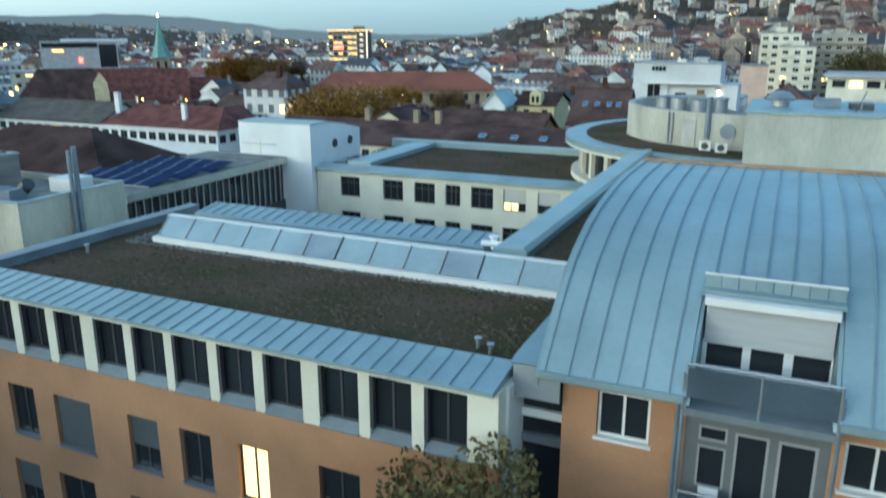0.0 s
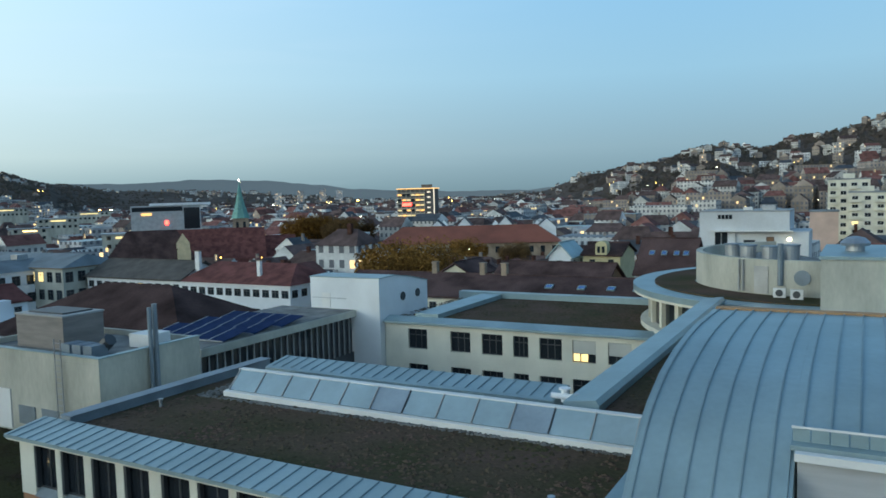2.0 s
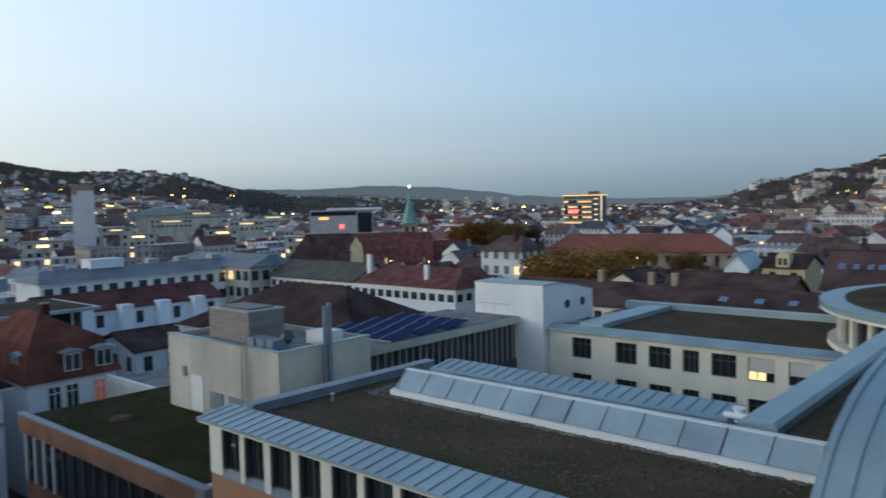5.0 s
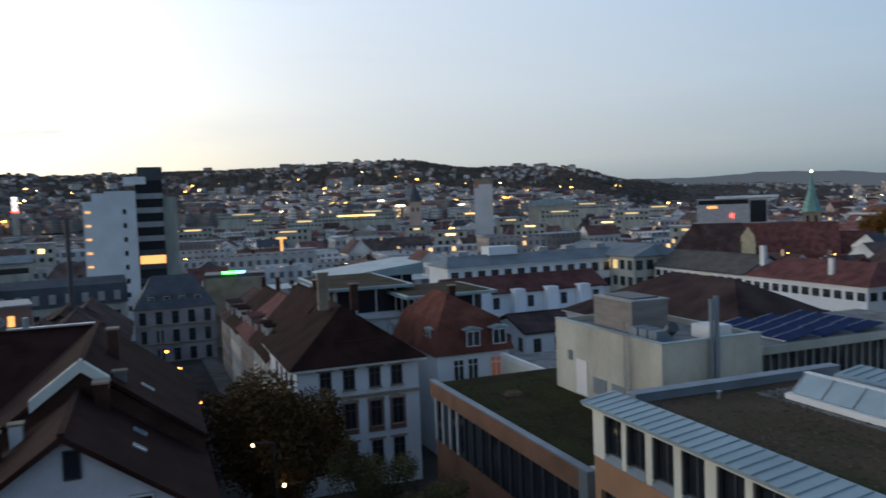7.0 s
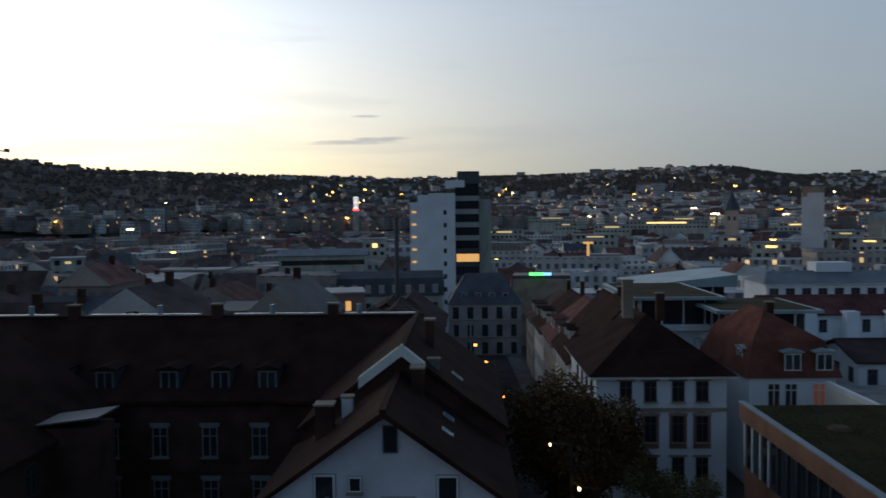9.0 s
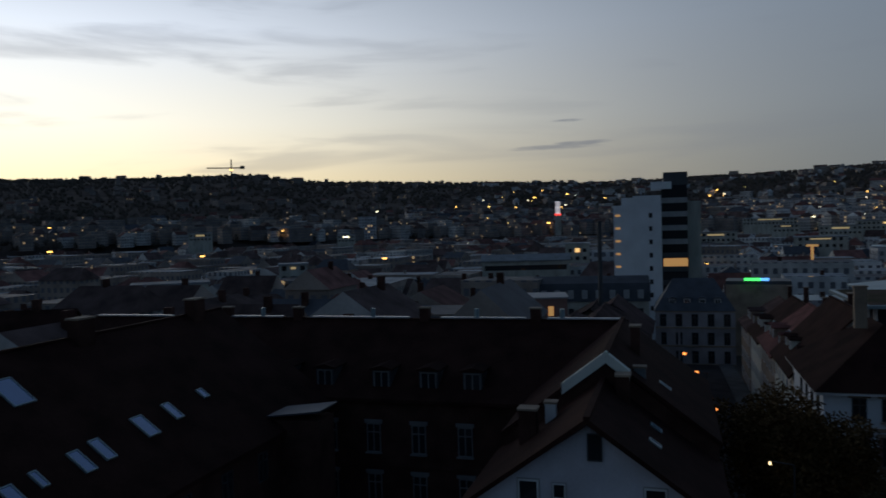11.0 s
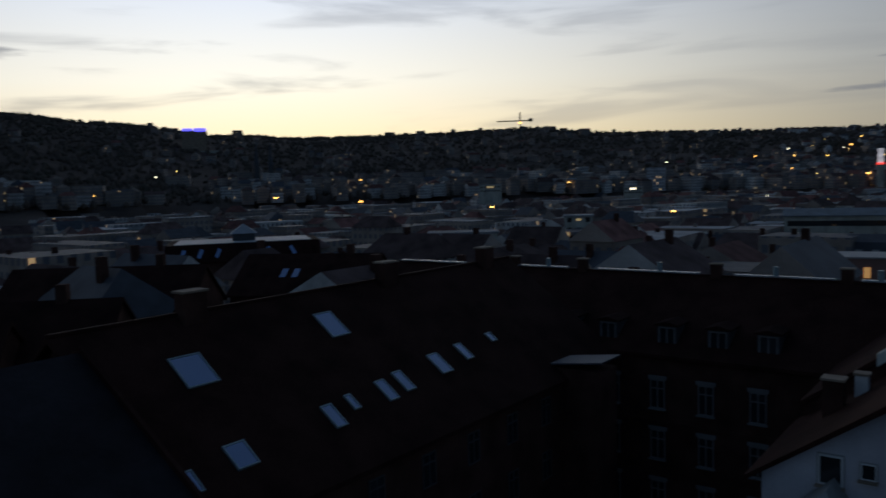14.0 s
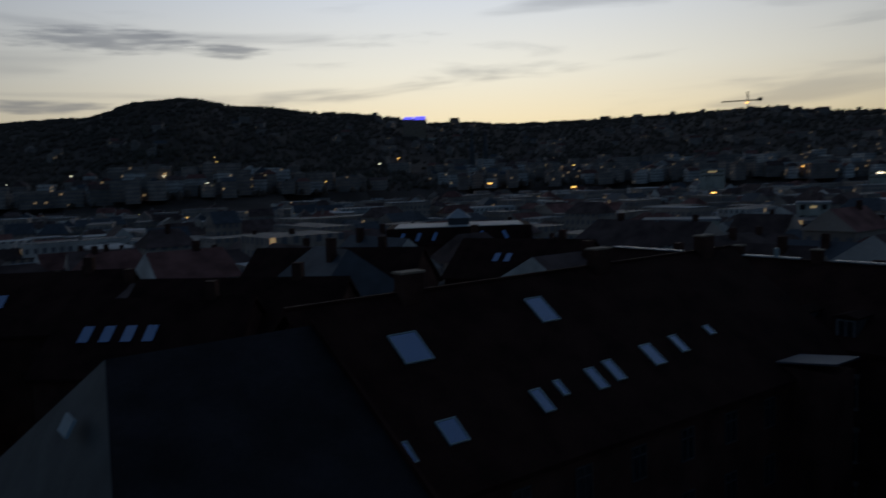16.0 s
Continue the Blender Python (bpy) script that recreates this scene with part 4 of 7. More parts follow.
    for i in range(24):
        gpart("mullion", box(-42.62, -42.5, 40 + i * .8, 40.1 + i * .8, 8.0, 11.39), FRAME_GY, j)
    gpart("deck", box(-51, -42.4, 40, 59, 12.004, 12.05), GRAVEL, j)
    pm = mesh_of("solar_panel", prism([(0, .1), (0, .16), (3.0, .66), (3.0, .60)], 0, 1.5, "x"), SOLAR)
    fm = mesh_of("rail", prism([(0, .12), (0, .2), (3.02, .7), (3.02, .62)], -.06, -.005, "x"), STEEL)
    bmf = box(0, 1.5, -.06, -.004, .08, .19)
    em = mesh_of("edge", bmf, STEEL)
    for row in range(3):
        for c in range(5):
            q = shared("solar_panel", pm, j, -50.4 + c * 1.6 + 46, 42.3 + row * 3.3 - 47, 11.95)
            shared("rail", fm, q)
            shared("edge", em, q)
    gpart("railing", tube((-47, 58.8, 13.1), (-43, 58.8, 13.1), .03), STEEL, j)


low_block()


def tufts(name, patches, count, seed, label, material):
    """Low tufts of sedum and moss strewn over planted roofs; patches: x0, x1, y0, y1, z in the street grid."""
    rng = random.Random(seed)
    area = [(b - a) * (d - c) for a, b, c, d, _ in patches]
    vs, fs = [], []
    for (x0, x1, y0, y1, z), ar in zip(patches, area):
        for _ in range(int(count * ar / sum(area))):
            x, y = rng.uniform(x0, x1), rng.uniform(y0, y1)
            if noise.noise((x * .45, y * .45, seed)) < rng.uniform(-.5, .25):
                continue
            r, h = rng.uniform(.05, .19), rng.uniform(.015, .06)
            o, n = len(vs), 5
            a0 = rng.uniform(0, 6)
            vs.append((x + rng.uniform(-.05, .05), y + rng.uniform(-.05, .05), z + h))
            for i in range(n):
                q = r * rng.uniform(.6, 1.3)
                vs.append((x + q * math.cos(a0 + i * 1.2566), y + q * math.sin(a0 + i * 1.2566), z - .01))
            fs += [(o, o + 1 + i, o + 1 + (i + 1) % n) for i in range(n)]
    me = bpy.data.meshes.new(name)
    me.from_pydata(vs, [], fs)
    me.materials.append(material)
    ob = new(name, me)
    ob.matrix_world = LM.copy()
    tagged(ob, label, "roof plants", kind="stuff")


tufts("sedum_tufts", [(-28.4, -6.2, 18.9, 25.2, 14.12), (-39, -10, 61, 74.5, 11.3), (-8.5, -5.5, 28, 54, 14.62)], 14000, 4, "low brown sedum tufts over the planted roofs", MOSS)
tufts("moss_tufts", [(-50, -30.2, 18.4, 25.4, 10.45)], 5000, 5, "green moss tufts over the low roof", bpy.data.materials["roof_grass"])


def roof_clutter():
    rng = random.Random(3)
    g = gthing("gravel_strip", -16, 25.2, "pale gravel strip along the rooflight kerb", "gravel", z=14.12, kind="stuff")
    bm = bmesh.new()
    for _ in range(900):
        x, y, r = rng.uniform(-26.2, -5.8), rng.uniform(24.42, 24.72), rng.uniform(.02, .05)
        if rng.random() < .3:
            x, y = rng.uniform(-26.4, -25.4), rng.uniform(24.5, 27.4)
        box(x - r, x + r, y - r, y + r, 14.1, 14.13 + r, bm)
    gpart("pebbles", bm, GRAVEL, g)["kind"] = "stuff"
    for x, y in ((-7.6, 19.6), (-7.1, 19.3), (-26.4, 22.5)):
        v = gthing("roof_outlet", x, y, "small pale roof outlet with cap", "vent", z=14.12, group="roof outlets")
        gpart("pipe", tube((x, y, 14.1), (x, y, 14.42), .07), STEEL, v)
        gpart("cap", tube((x, y, 14.42), (x, y, 14.47), .12), STEEL, v)


roof_clutter()


# ---------------------------------------------------------------- houses
def spaced(a, b, step):
    n = max(1, int((b - a - .8) / step))
    return [a + (b - a) * (i + .5) / n for i in range(n)]


def house(name, x0, x1, y0, y1, z0, ze, zr, label, ridge="x", hip=0.0, wall=None, roof=None, over=.45, rows=2, storey=3.1, win=(1.0, 1.6), step=2.6, faces=("-y", "+x"),
          frame_mat=None, bars=1, category="house", group="", first=.75, sill=None, lit=(), windows=True, cross=True):
    """A house in the street grid with a gabled or hipped roof; windows stand on the faces named."""
    wall, roof = wall or CREAM, roof or TILE_BR
    e = gthing(name, (x0 + x1) / 2, (y0 + y1) / 2, label, category, group=group)
    E["last"] = e
    mx, my = (x0 + x1) / 2, (y0 + y1) / 2
    if hip or zr - ze < .3:
        gpart("wall", box(x0, x1, y0, y1, z0, ze), wall, e)
    elif ridge == "x":
        gpart("wall", prism([(y0, z0), (y0, ze), (my, zr - .15), (y1, ze), (y1, z0)], x0, x1, "x"), wall, e)
    else:
        gpart("wall", prism([(x0, z0), (x0, ze), (mx, zr - .15), (x1, ze), (x1, z0)], y0, y1, "y"), wall, e)
    if zr - ze < .3:
        gpart("roof", box(x0 - over, x1 + over, y0 - over, y1 + over, ze + .004, zr + .3), roof, e)
    elif hip:
        bm = bmesh.new()
        a, b, c, d = x0 - over, x1 + over, y0 - over, y1 + over
        p = [(a, c, ze), (b, c, ze), (b, d, ze), (a, d, ze)]
        r = [(x0 + hip, my, zr), (x1 - hip, my, zr)] if ridge == "x" else [(mx, y0 + hip, zr), (mx, y1 - hip, zr)]
        v = [bm.verts.new((q[0], q[1], q[2] + .02)) for q in p]
        t = [bm.verts.new(q) for q in r]
        if ridge == "x":
            fs = ((v[0], v[1], t[1], t[0]), (v[2], v[3], t[0], t[1]), (v[1], v[2], t[1]), (v[3], v[0], t[0]))
        else:
            fs = ((v[1], v[2], t[1], t[0]), (v[3], v[0], t[0], t[1]), (v[0], v[1], t[0]), (v[2], v[3], t[1]))
        for f in fs:
            bm.faces.new(f)
        bm.faces.new(v[::-1])
        gpart("roof", bm, roof, e)
        gpart("eaves_board", box(a + .1, b - .1, c + .1, d - .1, ze - .18, ze + .01), FRAME_WH if wall is WHITE else STONE, e)
    else:
        k = (zr - ze) / ((y1 - y0) / 2 if ridge == "x" else (x1 - x0) / 2)
        if ridge == "x":
            sec = [(y0 - over, ze - over * k), (my, zr), (y1 + over, ze - over * k), (y1 + over, ze - over * k + .22), (my, zr + .26), (y0 - over, ze - over * k + .22)]
            gpart("roof", prism(sec, x0 - over, x1 + over, "x"), roof, e)
            gpart("ridge_tiles", box(x0 - over, x1 + over, my - .13, my + .13, zr + .2, zr + .34), roof, e)
        else:
            sec = [(x0 - over, ze - over * k), (mx, zr), (x1 + over, ze - over * k), (x1 + over, ze - over * k + .22), (mx, zr + .26), (x0 - over, ze - over * k + .22)]
            gpart("roof", prism(sec, y0 - over, y1 + over, "y"), roof, e)
            gpart("ridge_tiles", box(mx - .13, mx + .13, y0 - over, y1 + over, zr + .2, zr + .34), roof, e)
    if windows:
        n = 0
        for f in faces:
            for r in range(rows):
                z = ze - first - win[1] - r * storey
                if z < z0 + .3:
                    break
                for u in (spaced(x0, x1, step) if f[1] == "y" else spaced(y0, y1, step)):
                    n += 1
                    pm = LIT_WIN if n in lit else None
                    k = dict(frame_mat=frame_mat, bars=bars, cross=cross, sill=sill, pane_mat=pm)
                    if f == "-y":
                        gwindow(e, u, y0 - .045, z, *win, 0, **k)
                    elif f == "+y":
                        gwindow(e, u, y1 + .045, z, *win, 180, **k)
                    else:
                        gwindow(e, x1 + .045, u, z, *win, 90, **k)
    return e


E = {}


def chimney(e, x, y, z0, z1, w=.55, d=.55, m=None):
    gpart("chimney", box(x - w / 2, x + w / 2, y - d / 2, y + d / 2, z0, z1), m or BRICK, e)
    gpart("chimney_cap", box(x - w / 2 - .07, x + w / 2 + .07, y - d / 2 - .07, y + d / 2 + .07, z1 + .003, z1 + .1), STONE, e)


def roof_window(e, p, slope_dir, pitch, w=.8, h=1.2, bright=None):
    """A rooflight lying on a slope: p its foot's middle, slope_dir the bearing in the grid that the roof falls to, degrees from -y."""
    m = Matrix.Translation(p) @ Matrix.Rotation(radians(slope_dir), 4, "Z") @ Matrix.Rotation(radians(pitch), 4, "X")
    ox, oy, oz = OFF[e.name]
    key = ("rw", w, h, bool(bright))
    if key not in _frames:
        bm = box(-w / 2, -w / 2 + .06, 0, h, -.05, .12)
        box(w / 2 - .06, w / 2, 0, h, -.05, .12, bm)
        box(-w / 2 + .06, w / 2 - .06, 0, .06, -.05, .12, bm)
        box(-w / 2 + .06, w / 2 - .06, h - .06, h, -.05, .12, bm)
        _frames[key] = (mesh_of("roof_window", bm, ZINC), mesh_of("pane", box(-w / 2 + .05, w / 2 - .05, .05, h - .05, .06, .09), bright or ROOFGLASS))
    a = new("roof_window", _frames[key][0])
    a.parent = e
    a.matrix_basis = Matrix.Translation((-ox, -oy, -oz)) @ m
    shared("pane", _frames[key][1], a)


ROOFGLASS = mat("sky_mirroring_glass", (.30, .40, .58), .08, .9, .04, .6, 4, 0)


def gable_dormer(e, x, y, z, w, h, depth, turn, wall, roof, fm=None):
    """A small dormer; its front faces -y before the turn."""
    ox, oy, oz = OFF[e.name]
    d = new("dormer", mesh_of("dormer", prism([(-w / 2, 0), (-w / 2, h), (w / 2, h), (w / 2, 0)], 0, depth, "y"), wall))
    d.parent = e
    d.matrix_basis = Matrix.Translation((x - ox, y - oy, z - oz)) @ Matrix.Rotation(radians(turn), 4, "Z")
    r = new("dormer_roof", mesh_of("dormer_roof", prism([(-w / 2 - .15, h + .004), (-w / 2 - .15, h + .1), (0, h + .3), (w / 2 + .15, h + .1), (w / 2 + .15, h + .004)], -.15, depth, "y"), roof))
    r.parent = d
    window(d, 0, -.05, .12, w - .2, h - .2, 0, frame_mat=fm or FRAME_WH)


LIT_DIM = glow("dim_red_curtain", (1, .35, .2), .09)


GREYSTONE = mat("grey_mauve_stone", (.36, .33, .33), .88, 0, .2, .3, 6, .15)
DULL_FRAME = mat("dull_grey_frame", (.20, .195, .19), .7, 0, .15)


def near_houses():
    # white gabled house
    # white render darkened so that its colour holds the wall's evening shade
    m = house("gabled_house", -38.0, -30.7, -8.2, 1.6, 0, 11.5, 15.0, "white rendered house with steep dark gabled roof", "x", wall=mat("shaded_white_render", (.60, .58, .61), .85, 0, .14, .4, 9, .1), roof=TILE_DK, over=.55, windows=False)
    gwindow(m, -30.61, -3.05, 13.45, .6, 1.1, 90, frame_mat=FRAME_DK, bars=0, name="attic_window")
    for y, z, w, h in ((-5.75, 11.4, .85, 1.15), (-4.5, 11.85, .5, .6), (-.75, 11.3, .85, 1.2), (-2.75, 9.6, 1.3, 2.0), (-6.2, 8.2, .85, 1.2), (-.75, 8.2, .85, 1.2)):
        gwindow(m, -30.61, y, z, w, h, 90, frame_mat=FRAME_WH, sill=STONE, bars=0)
        gpart("reveal", box(-30.698, -30.655, y - w / 2 - .05, y + w / 2 + .05, z - .02, z + h + .05), FRAME_GY, m)
    chimney(m, -37.2, -2.3, 13.6, 15.6, .8, .6)
    chimney(m, -36.2, -5.6, 12.6, 14.4, .5, .5, FRAME_WH)
    chimney(m, -35.2, -6.5, 11.8, 14.3, .7, .8)
    for x in (-33.5, -36):
        roof_window(m, (x, -.6, 13.25), 180, 36, .45, .6)
    # its taller neighbour with a pale verge
    n = house("gabled_house", -52, -38.02, -8.3, 2.0, 0, 12.3, 16.2, "tall dark-roofed house with pale fire-wall verge", "x", wall=BRICK, roof=TILE_DK, over=.15, windows=False)
    gpart("verge", prism([(-5.3, 14.43), (-3.15, 16.05), (-2.0, 15.17), (-2.0, 15.67), (-3.15, 16.6), (-5.3, 14.98)], -38.3, -37.8, "x"), mat("pale_verge", (.62, .65, .58), .8, 0, .1), n, "pale rendered verge")
    chimney(n, -44, -2.0, 14.5, 17.0, .7, .5)
    chimney(n, -39.3, -1.6, 13.8, 15.6, .45, .55, GREYROOF)
    for x in (-41,):
        roof_window(n, (x, -.2, 14.1), 180, 37, .5, .7)
    # low pale shed roof in front
    s = gthing("lean_to", -27.0, -6.0, "small lean-to with pale hipped roof", "shed")
    gpart("wall", box(-30.5, -25.5, -8.0, -4.0, 0, 8.9), WHITE, s)
    bm = bmesh.new()
    v = [bm.verts.new(q) for q in ((-30.6, -8.6, 9.0), (-25.0, -8.6, 9.0), (-25.0, -3.6, 9.0), (-30.6, -3.6, 9.0), (-29.2, -5.6, 11.75), (-30.6, -5.6, 11.75))]
    for f in ((0, 1, 4, 5), (1, 2, 4), (2, 3, 5, 4), (3, 0, 5), (3, 2, 1, 0)):
        bm.faces.new([v[i] for i in f])
    gpart("roof", bm, mat("pale_sheet_roof", (.30, .31, .30), .6, .2, .15), s)
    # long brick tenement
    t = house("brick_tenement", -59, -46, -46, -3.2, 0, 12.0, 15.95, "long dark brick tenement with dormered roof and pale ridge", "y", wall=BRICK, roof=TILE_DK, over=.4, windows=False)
    for k in range(11):
        y = -12.5 - 3.05 * k
        for z in (8.45, 5.2, 1.9):
            gwindow(t, -45.95, y, z, .95, 1.85, 90, frame_mat=DULL_FRAME, bars=1, cross=True, sill=DULL_FRAME)
            gpart("lintel", box(-45.99, -45.92, y - .6, y + .6, z + 1.86, z + 2.1), DULL_FRAME, t)
    for k, y in enumerate((-12.1, -15.0, -18.2, -22.2, -25.3, -28.4, -32, -36)):
        gable_dormer(t, -46.6, y, 12.2, 1.25, 1.45, 2.6, 90, FRAME_DK, TILE_DK, DULL_FRAME)
    flash = mat("bright_flashing", (.42, .44, .47), .4, .5, .25)
    for y0, y1 in ((-45, -38), (-36.5, -28.3), (-25.8, -18.2), (-15.8, -9.7), (-8.2, -3.3)):
        gpart("ridge_flashing", box(-52.72, -52.28, y0, y1, 16.3, 16.4), flash, t, "pale metal ridge flashing")
    for y in (-9, -17, -27, -33):
        chimney(t, -52.5, y, 15.6, 17.0, .5, .7)
    for y in (-7.2, -13.2, -21, -30):
        gpart("ridge_vent", tube((-52.5, y, 16.4), (-52.5, y, 17.0), .18), ZINC, t)
    gpart("string_course", box(-45.98, -45.9, -46, -3.2, 7.55, 7.75), BRICK, t)
    # side bay with metal canopy
    c = gthing("glazed_canopy", -36.5, -20.5, "sloping metal-sheet canopy over yard stair", "canopy")
    gpart("roof", prism([(-22.6, 12.2), (-22.6, 12.3), (-19.0, 12.75), (-19.0, 12.65)], -41.5, -39.0, "x"), mat("dull_sheet", (.09, .10, .12), .45, .4, .15), c)
    gpart("wall", box(-41.3, -39.2, -22.4, -19.2, 0, 12.1), BRICK, c)
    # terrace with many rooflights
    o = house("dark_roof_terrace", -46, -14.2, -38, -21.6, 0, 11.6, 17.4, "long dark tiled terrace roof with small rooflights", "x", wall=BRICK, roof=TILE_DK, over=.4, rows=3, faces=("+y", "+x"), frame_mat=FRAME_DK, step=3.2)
    pit = math.degrees(math.atan2(5.8, 8.2))
    for x, y, w, h in ((-31.0, -24.3, .85, 1.4), (-33.4, -24.5, .6, 1.2), (-27.8, -24.05, .65, 1.3), (-26.4, -23.9, .65, 1.3), (-24.1, -23.9, .4, .9), (-22.65, -23.6, .65, 1.3), (-17.6, -23.4, 1.0, 1.2), (-15.1, -23.1, .8, 1.0),
                       (-18.3, -27.1, 1.5, 1.75), (-26.75, -27.75, 1.2, 1.75), (-36.5, -24.8, .5, .7)):
        y += h / 2 * math.cos(radians(pit))
        roof_window(o, (x, y, 11.6 + (-21.6 - y) * 5.8 / 8.2 + .2), 180, pit, w, h)
    for x in (-20, -33, -43):
        chimney(o, x, -29.5, 16.5, 18.6, 1.2, .7)
    # hipped roof close by
    p = gthing("half_hipped_house", -8.0, -27, "house with broad weathered roof hipped at one end", "house")
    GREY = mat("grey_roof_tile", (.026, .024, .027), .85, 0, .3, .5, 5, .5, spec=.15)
    gpart("wall", box(-13.4, -2.9, -36.5, -17.6, 0, 11.3), WHITE, p)
    bm = bmesh.new()
    v = [bm.verts.new(q) for q in ((-13.6, -37.0, 11.5), (-2.4, -35.0, 11.5), (-3.6, -17.0, 11.5), (-13.6, -17.0, 11.5), (-13.6, -27, 17.4), (-6.0, -27, 17.35))]
    for f, k in (((3, 2, 5, 4), 0), ((1, 0, 4, 5), 0), ((2, 1, 5), 1), ((0, 3, 4), 0), ((0, 1, 2, 3), 0)):
        bm.faces.new([v[i] for i in f]).material_index = k
    # the hip face takes a paler colour than the other slopes
    gpart("roof", bm, [GREY, mat("pale_hip_face", (.10, .10, .095), .7, 0, .2)], p, "tiled roof with a paler hip face")
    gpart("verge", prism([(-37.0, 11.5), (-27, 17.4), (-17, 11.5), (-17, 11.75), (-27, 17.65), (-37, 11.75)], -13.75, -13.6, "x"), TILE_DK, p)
    for x in (-12.1, -10.6, -9.0, -7.4):
        roof_window(p, (x, -24.1, 15.3), 180, 30.5, .5, .8, SKYPANE)
    ob = gpart("roof_window", box(-.3, .3, -.55, .55, 0, .1), SKYPANE, p)
    ob.matrix_basis = pose(-4.6 + 8.0, -26.2 + 27, 15.6, 0, 60, 0)
    # white corner house with dark hipped roof
    k = house("corner_house", -74, -60, 10.2, 20.3, -2, 10.35, 14.5, "white stucco corner house with dark hipped roof", "x", hip=5.0, wall=WHITE, roof=TILE_DK, over=.7, windows=False)
    for y in (12.5, 14.4, 16.55, 18.4):
        for z, h in ((8.3, 1.6), (5.1, 2.1), (1.9, 2.0)):
            gwindow(k, -59.9, y, z, .95, h, 90, frame_mat=FRAME_DK, cross=True, sill=STONE)
            gpart("surround", box(-59.99, -59.93, y - .72, y + .72, z + h + .02, z + h + .2), STONE, k)
        gpart("window_surround", box(-59.985, -59.94, y - .68, y + .68, 4.6, 7.3), mat("red_sandstone", (.30, .16, .13), .9, 0, .15), k, "reddish stone surround")
        gpart("window_hood", prism([(y - .8, 7.2), (y, 7.5), (y + .8, 7.2)], -59.98, -59.82, "x"), STONE, k)
    for x in (-62, -64.5, -67, -69.5):
        for z in (8.3, 5.1, 1.9):
            gwindow(k, x, 10.15, z, .95, 1.7, 0, frame_mat=FRAME_DK, cross=True, sill=STONE)
    gpart("string_course", box(-59.98, -59.85, 10.2, 20.3, 7.55, 7.8), STONE, k)
    gpart("string_course", box(-74, -60, 10.05, 10.18, 7.55, 7.8), STONE, k)
    gpart("dormer_band", box(-62.6, -61.4, 14.2, 18.2, 10.9, 12.0), TILE_BR, k)
    for y in (15.0, 16.3, 17.5):
        gwindow(k, -61.37, y, 11.1, .55, .65, 90)
    chimney(k, -66.5, 14.0, 14, 17.2, .5, .9, STONE)
    chimney(k, -69, 17.4, 13.4, 15.8, .6, .7)
    # red mansard house
    l = gthing("mansard_house", -70, 27, "white house with steep red tiled mansard roof and dormers", "house", z=-2)
    gpart("wall", box(-76, -64, 23.5, 30.6, -2, 9.3), WHITE, l)
    bm = bmesh.new()
    tiers = [[(-76.4, 23.1), (-63.6, 23.1), (-63.6, 31.0), (-76.4, 31.0)], [(-75.2, 24.1), (-64.9, 24.1), (-64.9, 30.0), (-75.2, 30.0)]]
    low, mid = [[bm.verts.new((x, y, z)) for x, y in t] for t, z in zip(tiers, (9.3, 12.2))]
    top = [bm.verts.new(q) for q in ((-71.5, 26.2, 14.5), (-68.0, 26.2, 14.4))]
    for q in range(4):
        bm.faces.new((low[q], low[(q + 1) % 4], mid[(q + 1) % 4], mid[q]))
    for q in ((mid[0], mid[1], top[1], top[0]), (mid[1], mid[2], top[1]), (mid[2], mid[3], top[0], top[1]), (mid[3], mid[0], top[0]), low[::-1]):
        bm.faces.new(q)
    gpart("roof", bm, mat("orange_red_tile", (.165, .058, .042), .9, 0, .3, .5, 5, .5, spec=.1), l, "steep red tiled mansard roof")
    for y in (27.0, 29.6):
        gable_dormer(l, -63.9, y, 9.75, 1.55, 1.6, 2.6, 90, TILE_RED, ZINC)
    gable_dormer(l, -66.5, 23.6, 9.75, 1.5, 1.6, 2.6, 0, TILE_RED, ZINC)
    for y, q in ((25.5, None), (26.9, None), (29.2, LIT_DIM)):
        gwindow(l, -63.92, y, 6.9, 1.05, 1.9, 90, frame_mat=FRAME_WH, bars=1, cross=True, pane_mat=q)
    chimney(l, -68.6, 26.9, 13.0, 15.0, .5, .6)
    a = gthing("annexe", -58, 32, "low pale annexe with gravelled roof", "house")
    gpart("wall", box(-62, -54, 28.8, 36, -2, 9.0), CREAM, a)
    gpart("roof", box(-61.6, -54.4, 29.2, 35.6, 9.004, 9.1), GRAVEL, a)
    gpart("parapet", box(-62, -54, 28.8, 29.15, 9.004, 9.4), FRAME_WH, a)
    gpart("parapet", box(-54.35, -54, 29.16, 36, 9.004, 9.4), FRAME_WH, a)
    # row along the street beyond the corner house
    for i, (x, zr, rm, wm) in enumerate(((-87, 14.2, TILE_DK, CREAM), (-100, 12.5, TILE_RED, STONE), (-113, 12.5, TILE_DK, CREAM), (-127, 11.5, TILE_BR, STONE))):
        h = house("street_house", x, x + 12.8, 10.2, 21, -6, 8.8 - i * .6, zr - i * .4, "plastered street house with tiled roof", "x", wall=wm, roof=rm, rows=3, faces=("-y", "+x"), frame_mat=FRAME_WH, step=2.2, group="street houses")
        chimney(h, x + 5, 16.5, zr - 1.5, zr + 1.0)
        roof_window(h, (x + 8, 11.6, 10.0 - i * .6), 0, 42, .8, 1.1)
        for u in (2.6, 5.2, 10.6):
            gable_dormer(h, x + u, 11.0, 9.3 - i * .6, 1.3, 1.4, 2.6, 0, wm, rm)
